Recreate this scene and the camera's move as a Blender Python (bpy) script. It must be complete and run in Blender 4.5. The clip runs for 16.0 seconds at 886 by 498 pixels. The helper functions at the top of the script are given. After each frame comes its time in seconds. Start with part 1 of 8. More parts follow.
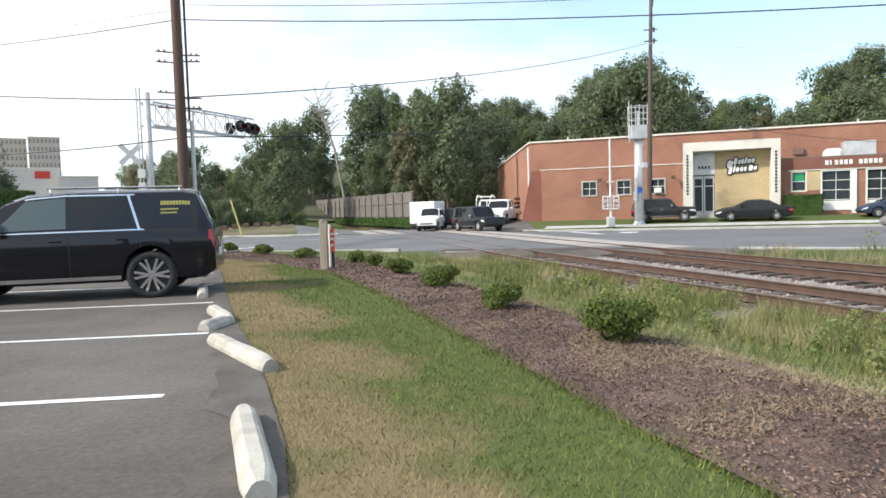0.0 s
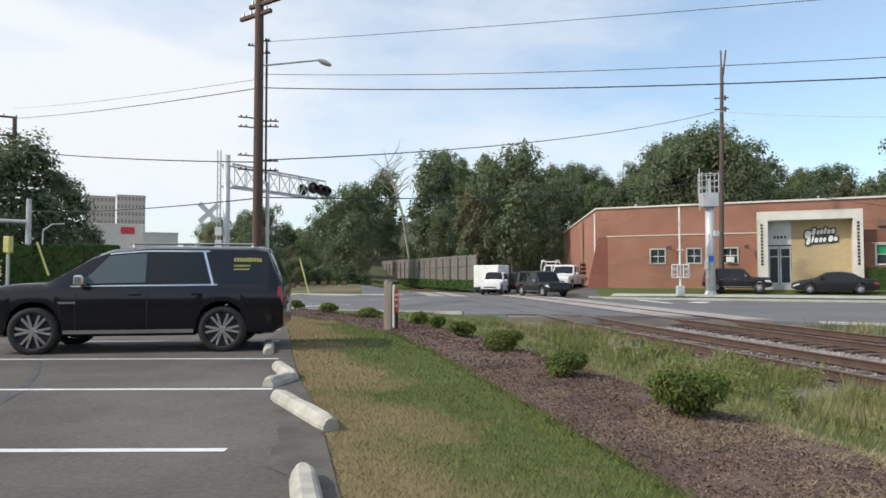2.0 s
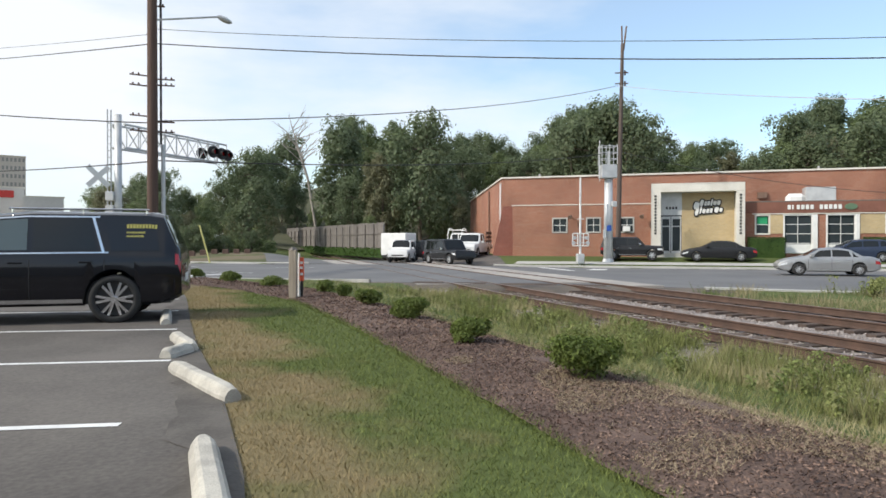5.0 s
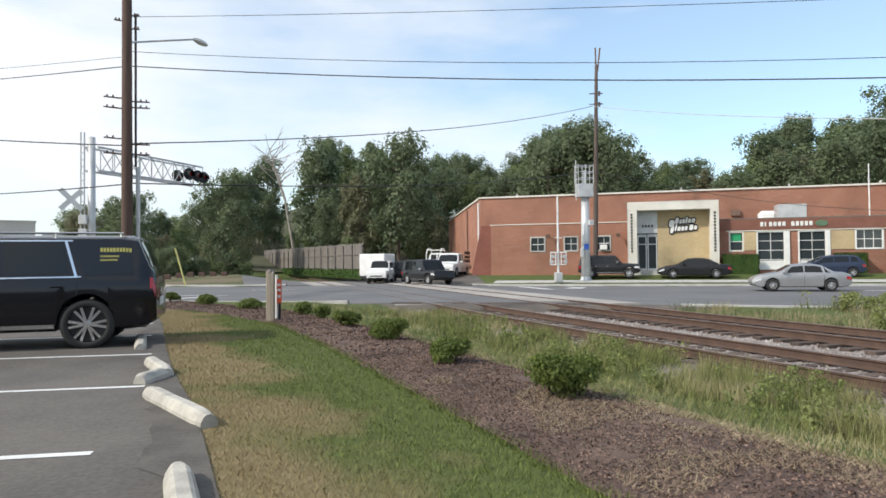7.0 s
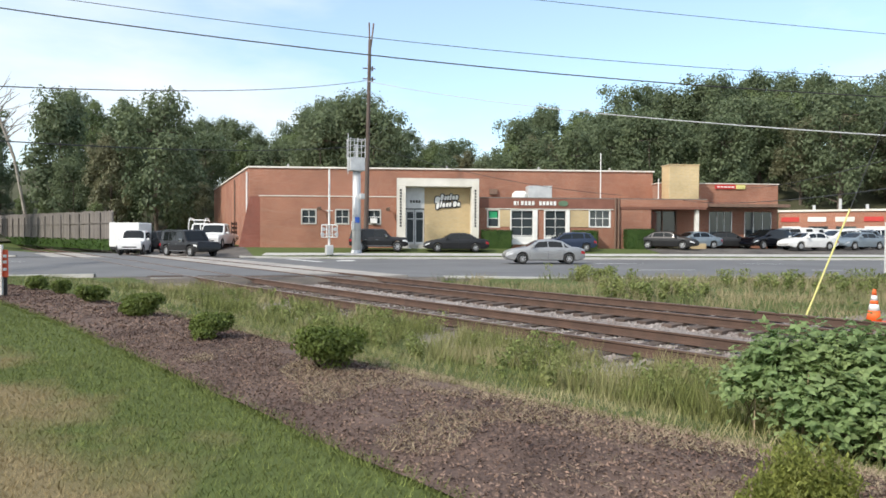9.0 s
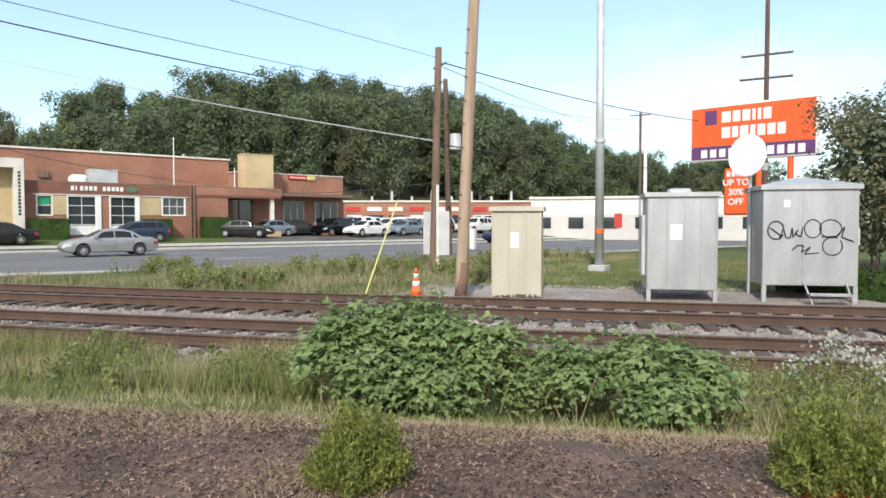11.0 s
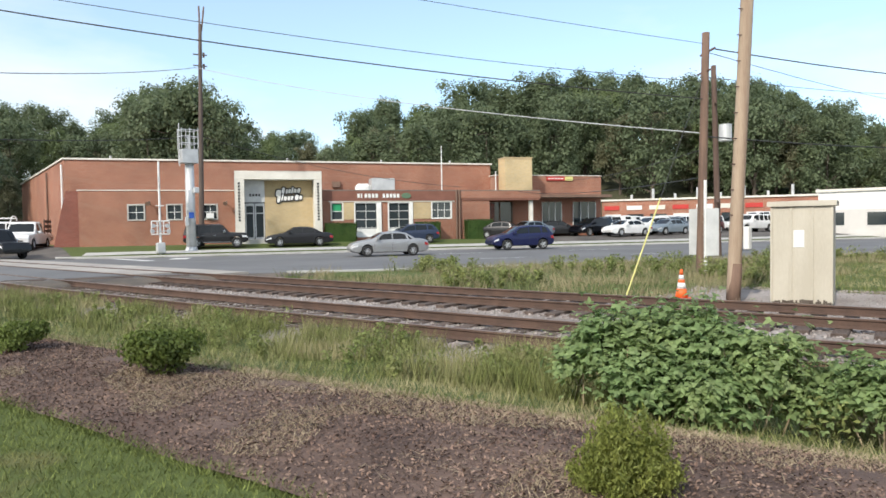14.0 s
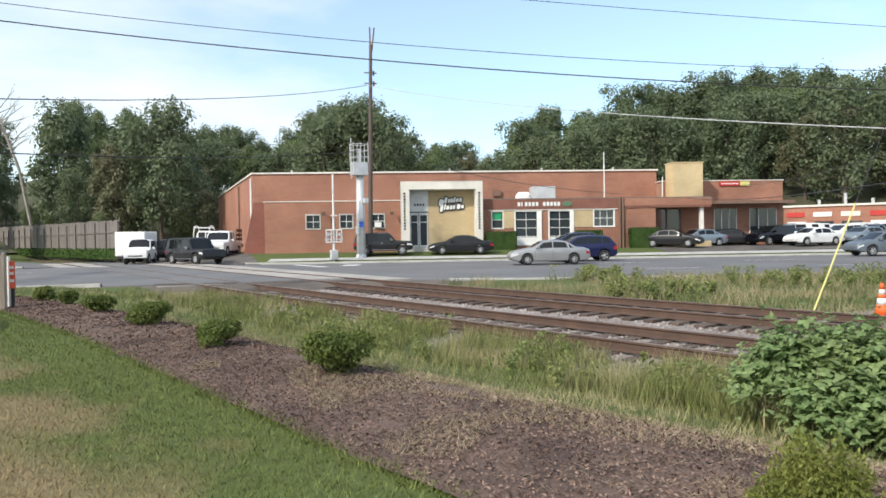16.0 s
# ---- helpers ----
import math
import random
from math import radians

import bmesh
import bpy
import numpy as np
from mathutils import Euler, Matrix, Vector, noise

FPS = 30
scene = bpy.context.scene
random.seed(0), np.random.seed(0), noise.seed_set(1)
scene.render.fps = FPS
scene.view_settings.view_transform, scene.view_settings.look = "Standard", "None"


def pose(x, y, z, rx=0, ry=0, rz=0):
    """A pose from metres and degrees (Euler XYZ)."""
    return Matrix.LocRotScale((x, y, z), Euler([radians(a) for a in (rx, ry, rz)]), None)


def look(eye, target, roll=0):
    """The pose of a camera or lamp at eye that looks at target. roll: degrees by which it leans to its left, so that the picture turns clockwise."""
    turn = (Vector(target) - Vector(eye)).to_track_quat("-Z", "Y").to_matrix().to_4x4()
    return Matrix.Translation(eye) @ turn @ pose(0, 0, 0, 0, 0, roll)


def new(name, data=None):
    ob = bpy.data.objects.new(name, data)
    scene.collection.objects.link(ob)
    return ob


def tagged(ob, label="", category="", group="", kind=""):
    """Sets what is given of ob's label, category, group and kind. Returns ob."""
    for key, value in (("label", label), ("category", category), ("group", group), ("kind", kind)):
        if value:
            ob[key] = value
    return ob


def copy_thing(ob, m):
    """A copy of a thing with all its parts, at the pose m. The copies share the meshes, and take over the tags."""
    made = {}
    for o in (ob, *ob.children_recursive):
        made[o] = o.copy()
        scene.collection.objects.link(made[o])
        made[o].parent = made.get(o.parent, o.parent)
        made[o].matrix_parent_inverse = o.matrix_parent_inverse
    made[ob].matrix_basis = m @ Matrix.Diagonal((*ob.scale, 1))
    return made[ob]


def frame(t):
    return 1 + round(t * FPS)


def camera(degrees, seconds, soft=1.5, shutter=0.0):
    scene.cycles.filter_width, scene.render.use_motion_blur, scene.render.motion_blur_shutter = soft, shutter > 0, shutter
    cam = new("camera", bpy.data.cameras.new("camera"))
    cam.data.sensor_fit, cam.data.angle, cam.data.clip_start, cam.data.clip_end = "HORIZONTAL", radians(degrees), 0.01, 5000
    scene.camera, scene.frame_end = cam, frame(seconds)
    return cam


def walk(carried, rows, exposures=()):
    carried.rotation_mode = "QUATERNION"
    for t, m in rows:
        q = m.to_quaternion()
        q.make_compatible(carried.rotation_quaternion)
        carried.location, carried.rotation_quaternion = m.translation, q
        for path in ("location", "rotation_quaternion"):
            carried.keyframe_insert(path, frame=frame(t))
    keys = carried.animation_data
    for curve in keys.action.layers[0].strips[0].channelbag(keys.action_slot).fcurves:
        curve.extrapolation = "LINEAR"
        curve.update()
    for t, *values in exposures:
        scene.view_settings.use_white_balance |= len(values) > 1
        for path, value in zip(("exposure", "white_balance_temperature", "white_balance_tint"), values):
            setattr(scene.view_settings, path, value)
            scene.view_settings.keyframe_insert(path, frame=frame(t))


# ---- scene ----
cam = camera(66.71, 16.0, soft=1.6)
PATH = [
    (0.0, 0.000, 0.100, 1.35, 86.75, 1.65, -0.04),
    (0.3, -0.008, 0.100, 1.35, 89.57, 0.40, 4.75),
    (0.5, -0.007, 0.100, 1.35, 91.16, -0.10, 3.91),
    (1.0, -0.007, 0.100, 1.35, 92.76, -0.31, 3.74),
    (1.5, -0.010, 0.100, 1.35, 92.08, -0.19, 5.71),
    (2.0, -0.009, 0.100, 1.35, 92.20, 0.09, 5.39),
    (2.5, -0.011, 0.099, 1.35, 91.70, 0.06, 6.06),
    (3.0, -0.012, 0.099, 1.35, 90.98, 0.16, 7.00),
    (3.5, -0.009, 0.100, 1.35, 90.53, 0.05, 5.13),
    (4.0, -0.008, 0.100, 1.35, 90.11, -0.09, 4.56),
    (4.5, -0.003, 0.100, 1.35, 89.65, -0.13, 1.81),
    (5.0, 0.004, 0.100, 1.35, 89.47, -0.06, -2.47),
    (5.2, 0.010, 0.099, 1.35, 89.36, 0.06, -5.78),
    (7.5, 0.007, 0.100, 1.35, 91.42, 0.66, -4.07),
    (8.0, 0.008, 0.100, 1.35, 91.40, 0.64, -4.53),
    (8.5, 0.011, 0.099, 1.35, 91.24, 0.68, -6.31),
    (9.0, 0.040, 0.092, 1.35, 88.80, -0.30, -23.55),
    (9.5, 0.056, 0.083, 1.35, 87.96, -0.21, -34.21),
    (10.0, 0.068, 0.074, 1.35, 88.61, -0.26, -42.60),
    (10.2, 0.074, 0.067, 1.35, 88.70, -0.55, -47.91),
    (12.3, 0.088, 0.048, 1.35, 87.64, 0.17, -61.60),
    (12.5, 0.085, 0.052, 1.35, 87.71, 0.29, -58.34),
    (13.0, 0.071, 0.071, 1.35, 87.99, 0.68, -44.90),
    (13.5, 0.063, 0.078, 1.35, 88.09, 1.08, -39.14),
    (14.0, 0.060, 0.080, 1.35, 88.10, 0.90, -36.71),
    (14.5, 0.056, 0.083, 1.35, 88.13, 1.12, -34.00),
    (15.0, 0.051, 0.086, 1.35, 88.29, 1.35, -30.80),
    (15.5, 0.046, 0.089, 1.35, 88.58, 1.20, -27.26),
    (16.0, 0.039, 0.092, 1.35, 89.03, 0.88, -23.17),
]
EXPOSURES = [(0.0, 0.44), (0.5, 0.3), (1.0, 0.06), (3.0, -0.08), (5.0, 0.05), (8.0, 0.12), (9.5, 0.28), (10.2, 0.28), (12.5, 0.07), (14.5, 0.26), (16.0, 0.26)]
walk(cam, [(t, pose(*p)) for t, *p in PATH], EXPOSURES)

# ---- world, sun, exposure ----
SUN_AZ, SUN_EL = 112.0, 38.0            # degrees left of +y, and above the horizon
world = bpy.data.worlds.new("sky")
scene.world = world
world.use_nodes = True
wn, wl = world.node_tree.nodes, world.node_tree.links
wn.clear()
w_out, w_bg = wn.new("ShaderNodeOutputWorld"), wn.new("ShaderNodeBackground")
w_sky = wn.new("ShaderNodeTexSky")
w_sky.sky_type, w_sky.sun_disc = "NISHITA", False
w_sky.sun_elevation, w_sky.sun_rotation = radians(SUN_EL), radians(-SUN_AZ)
w_sky.dust_density, w_sky.air_density = 1.2, 1.0
w_tc, w_map = wn.new("ShaderNodeTexCoord"), wn.new("ShaderNodeMapping")
w_map.inputs["Scale"].default_value = (1.0, 1.0, 3.2)
w_map.inputs["Location"].default_value = (0.35, 0.1, 0.0)
w_noise, w_ramp, w_mix = wn.new("ShaderNodeTexNoise"), wn.new("ShaderNodeValToRGB"), wn.new("ShaderNodeMix")
w_noise.inputs["Scale"].default_value, w_noise.inputs["Detail"].default_value = 1.7, 6.0
w_noise.inputs["Roughness"].default_value = 0.52
w_ramp.color_ramp.elements[0].position, w_ramp.color_ramp.elements[1].position = 0.38, 0.65
w_ramp.color_ramp.elements[0].color = (0.2, 0.2, 0.2, 1)
w_mix.data_type = "RGBA"
w_mix.inputs["B"].default_value = (8.6, 8.95, 9.4, 1)
w_gain = wn.new("ShaderNodeMix")
w_gain.data_type, w_gain.blend_type = "RGBA", "MULTIPLY"
w_gain.inputs["Factor"].default_value = 1.0
w_gain.inputs["B"].default_value = (1.72, 1.98, 2.02, 1)
wl.new(w_tc.outputs["Generated"], w_map.inputs["Vector"])
wl.new(w_map.outputs["Vector"], w_noise.inputs["Vector"])
w_side, w_sum = wn.new("ShaderNodeVectorMath"), wn.new("ShaderNodeMath")
w_side.operation = "DOT_PRODUCT"
w_side.inputs[1].default_value = (-0.1, 0.0, 0.0)
wl.new(w_tc.outputs["Generated"], w_side.inputs[0])
wl.new(w_noise.outputs["Fac"], w_sum.inputs[0])
wl.new(w_side.outputs["Value"], w_sum.inputs[1])
wl.new(w_sum.outputs["Value"], w_ramp.inputs["Fac"])
wl.new(w_ramp.outputs["Color"], w_mix.inputs["Factor"])
wl.new(w_sky.outputs["Color"], w_gain.inputs["A"])
wl.new(w_gain.outputs["Result"], w_mix.inputs["A"])
wl.new(w_mix.outputs["Result"], w_bg.inputs["Color"])
w_bg.inputs["Strength"].default_value = 0.11
wl.new(w_bg.outputs["Background"], w_out.inputs["Surface"])

sun = new("sun", bpy.data.lights.new("sun", "SUN"))
sun.data.energy, sun.data.angle, sun.data.color = 3.4, radians(2.0), (1.0, 0.925, 0.82)
sx, sy = -math.sin(radians(SUN_AZ)), math.cos(radians(SUN_AZ))
sun.matrix_world = look((60 * sx, 60 * sy, 60 * math.tan(radians(SUN_EL))), (0, 0, 0))


# ---- materials ----
def mat(name, c1, c2=None, scale=4.0, rough=0.8, metal=0.0, bump=0.0, fine=None, spec=0.5, rand=0.0, coat=0.0, stretch=(1, 1, 1), isl=0.0):
    """Two colours mixed by noise at two scales, with a fine relief. rand, isl: lightness that varies by object or by island."""
    m = bpy.data.materials.new(name)
    m.use_nodes = True
    n, l = m.node_tree.nodes, m.node_tree.links
    b = n["Principled BSDF"]
    b.inputs["Roughness"].default_value, b.inputs["Metallic"].default_value = rough, metal
    b.inputs["Specular IOR Level"].default_value = spec
    b.inputs["Coat Weight"].default_value, b.inputs["Coat Roughness"].default_value = coat, 0.06
    c2 = c2 or tuple(0.8 * v for v in c1)
    tc, mp = n.new("ShaderNodeTexCoord"), n.new("ShaderNodeMapping")
    mp.inputs["Scale"].default_value = stretch
    l.new(tc.outputs["Object"], mp.inputs["Vector"])
    big, small = n.new("ShaderNodeTexNoise"), n.new("ShaderNodeTexNoise")
    big.inputs["Scale"].default_value, big.inputs["Detail"].default_value = scale, 5.0
    small.inputs["Scale"].default_value, small.inputs["Detail"].default_value = fine or scale * 14, 3.0
    for q in (big, small):
        l.new(mp.outputs["Vector"], q.inputs["Vector"])
    add = n.new("ShaderNodeMath")
    add.operation = "MULTIPLY_ADD"
    add.inputs[1].default_value, add.inputs[2].default_value = 0.45, -0.22
    l.new(small.outputs["Fac"], add.inputs[0])
    tot = n.new("ShaderNodeMath")
    l.new(big.outputs["Fac"], tot.inputs[0])
    l.new(add.outputs["Value"], tot.inputs[1])
    ramp = n.new("ShaderNodeValToRGB")
    ramp.color_ramp.elements[0].position, ramp.color_ramp.elements[1].position = 0.33, 0.67
    ramp.color_ramp.elements[0].color, ramp.color_ramp.elements[1].color = (*c1, 1), (*c2, 1)
    l.new(tot.outputs["Value"], ramp.inputs["Fac"])
    out = ramp.outputs["Color"]
    if rand or isl:
        hsv = n.new("ShaderNodeHueSaturation")
        mr = n.new("ShaderNodeMapRange")
        v = rand or isl
        mr.inputs["To Min"].default_value, mr.inputs["To Max"].default_value = 1 - v, 1 + v
        if rand:
            l.new(n.new("ShaderNodeObjectInfo").outputs["Random"], mr.inputs["Value"])
        else:
            l.new(n.new("ShaderNodeNewGeometry").outputs["Random Per Island"], mr.inputs["Value"])
        l.new(mr.outputs["Result"], hsv.inputs["Value"])
        l.new(out, hsv.inputs["Color"])
        out = hsv.outputs["Color"]
    l.new(out, b.inputs["Base Color"])
    if bump:
        bp = n.new("ShaderNodeBump")
        bp.inputs["Strength"].default_value, bp.inputs["Distance"].default_value = bump, 0.02
        l.new(tot.outputs["Value"], bp.inputs["Height"])
        l.new(bp.outputs["Normal"], b.inputs["Normal"])
    return m


def leaf_mat(name, c1, c2, scale=1.0, rough=0.55, isl=0.35):
    """Foliage: light shines through the leaves a little, and each leaf has its own shade."""
    m = mat(name, c1, c2, scale, rough, isl=isl, spec=0.3)
    n, l = m.node_tree.nodes, m.node_tree.links
    b = n["Principled BSDF"]
    tr, mx = n.new("ShaderNodeBsdfTranslucent"), n.new("ShaderNodeMixShader")
    mx.inputs["Fac"].default_value = 0.42
    l.new(b.inputs["Base Color"].links[0].from_socket, tr.inputs["Color"])
    l.new(b.outputs["BSDF"], mx.inputs[1])
    l.new(tr.outputs["BSDF"], mx.inputs[2])
    l.new(mx.outputs["Shader"], n["Material Output"].inputs["Surface"])
    return m


def zoned(name, green, dry, scale, thresh, rough=0.9, isl=0.0, along=None):
    """Grass that turns from green to dry in patches; along adds a drift to dry in one direction."""
    m = mat(name, green, tuple(0.7 * v for v in green), 9.0, rough, isl=isl, bump=0.5, spec=0.2)
    n, l = m.node_tree.nodes, m.node_tree.links
    b = n["Principled BSDF"]
    src = b.inputs["Base Color"].links[0].from_socket
    geo = n.new("ShaderNodeNewGeometry")
    no = n.new("ShaderNodeTexNoise")
    no.inputs["Scale"].default_value, no.inputs["Detail"].default_value = scale, 4.0
    l.new(geo.outputs["Position"], no.inputs["Vector"])
    val = no.outputs["Fac"]
    if along:
        dot = n.new("ShaderNodeVectorMath")
        dot.operation = "DOT_PRODUCT"
        dot.inputs[1].default_value = along[:3]
        l.new(geo.outputs["Position"], dot.inputs[0])
        ma = n.new("ShaderNodeMath")
        ma.inputs[1].default_value = along[3]
        l.new(dot.outputs["Value"], ma.inputs[0])
        cl = n.new("ShaderNodeClamp")
        cl.inputs["Min"].default_value, cl.inputs["Max"].default_value = -0.22, 0.22
        l.new(ma.outputs["Value"], cl.inputs["Value"])
        ad = n.new("ShaderNodeMath")
        l.new(val, ad.inputs[0])
        l.new(cl.outputs["Result"], ad.inputs[1])
        val = ad.outputs["Value"]
    ra = n.new("ShaderNodeValToRGB")
    ra.color_ramp.elements[0].position, ra.color_ramp.elements[1].position = thresh - 0.09, thresh + 0.09
    l.new(val, ra.inputs["Fac"])
    mx = n.new("ShaderNodeMix")
    mx.data_type = "RGBA"
    l.new(ra.outputs["Color"], mx.inputs["Factor"])
    l.new(src, mx.inputs["A"])
    mx.inputs["B"].default_value = (*dry, 1)
    l.new(mx.outputs["Result"], b.inputs["Base Color"])
    return m


def brick_mat(name, c1, c2, mortar, u_axis, bump=0.4):
    """Running-bond brick, bricks 0.21 by 0.075 m, on an upright wall; u_axis is the way along the wall."""
    m = bpy.data.materials.new(name)
    m.use_nodes = True
    n, l = m.node_tree.nodes, m.node_tree.links
    b = n["Principled BSDF"]
    b.inputs["Roughness"].default_value = 0.9
    geo = n.new("ShaderNodeNewGeometry")
    dot = n.new("ShaderNodeVectorMath")
    dot.operation = "DOT_PRODUCT"
    dot.inputs[1].default_value = u_axis
    l.new(geo.outputs["Position"], dot.inputs[0])
    sep, com = n.new("ShaderNodeSeparateXYZ"), n.new("ShaderNodeCombineXYZ")
    l.new(geo.outputs["Position"], sep.inputs[0])
    l.new(dot.outputs["Value"], com.inputs[0])
    l.new(sep.outputs["Z"], com.inputs[1])
    br = n.new("ShaderNodeTexBrick")
    br.inputs["Scale"].default_value = 1.0
    br.inputs["Brick Width"].default_value, br.inputs["Row Height"].default_value = 0.215, 0.075
    br.inputs["Mortar Size"].default_value = 0.006
    br.inputs["Color1"].default_value, br.inputs["Color2"].default_value, br.inputs["Mortar"].default_value = (*c1, 1), (*c2, 1), (*mortar, 1)
    l.new(com.outputs[0], br.inputs["Vector"])
    no = n.new("ShaderNodeTexNoise")
    no.inputs["Scale"].default_value, no.inputs["Detail"].default_value = 0.35, 6.0
    l.new(geo.outputs["Position"], no.inputs["Vector"])
    hsv, mr = n.new("ShaderNodeHueSaturation"), n.new("ShaderNodeMapRange")
    mr.inputs["From Min"].default_value, mr.inputs["From Max"].default_value = 0.3, 0.7
    mr.inputs["To Min"].default_value, mr.inputs["To Max"].default_value = 0.8, 1.2
    l.new(no.outputs["Fac"], mr.inputs["Value"])
    l.new(mr.outputs["Result"], hsv.inputs["Value"])
    l.new(br.outputs["Color"], hsv.inputs["Color"])
    l.new(hsv.outputs["Color"], b.inputs["Base Color"])
    bp = n.new("ShaderNodeBump")
    bp.inputs["Strength"].default_value, bp.inputs["Distance"].default_value = bump, 0.01
    l.new(br.outputs["Fac"], bp.inputs["Height"])
    bp.invert = True
    l.new(bp.outputs["Normal"], b.inputs["Normal"])
    return m


def glass_mat(name, tint, rough=0.04):
    return mat(name, tint, tint, 1.0, rough, spec=0.9)


TH = radians(-19.5)                       # the street's direction
RV, QV = Vector((math.cos(TH), math.sin(TH), 0)), Vector((-math.sin(TH), math.cos(TH), 0))


def S(a, b, z=0.0):
    """A place from metres along the street and across it."""
    v = RV * a + QV * b
    return Vector((v.x, v.y, z))


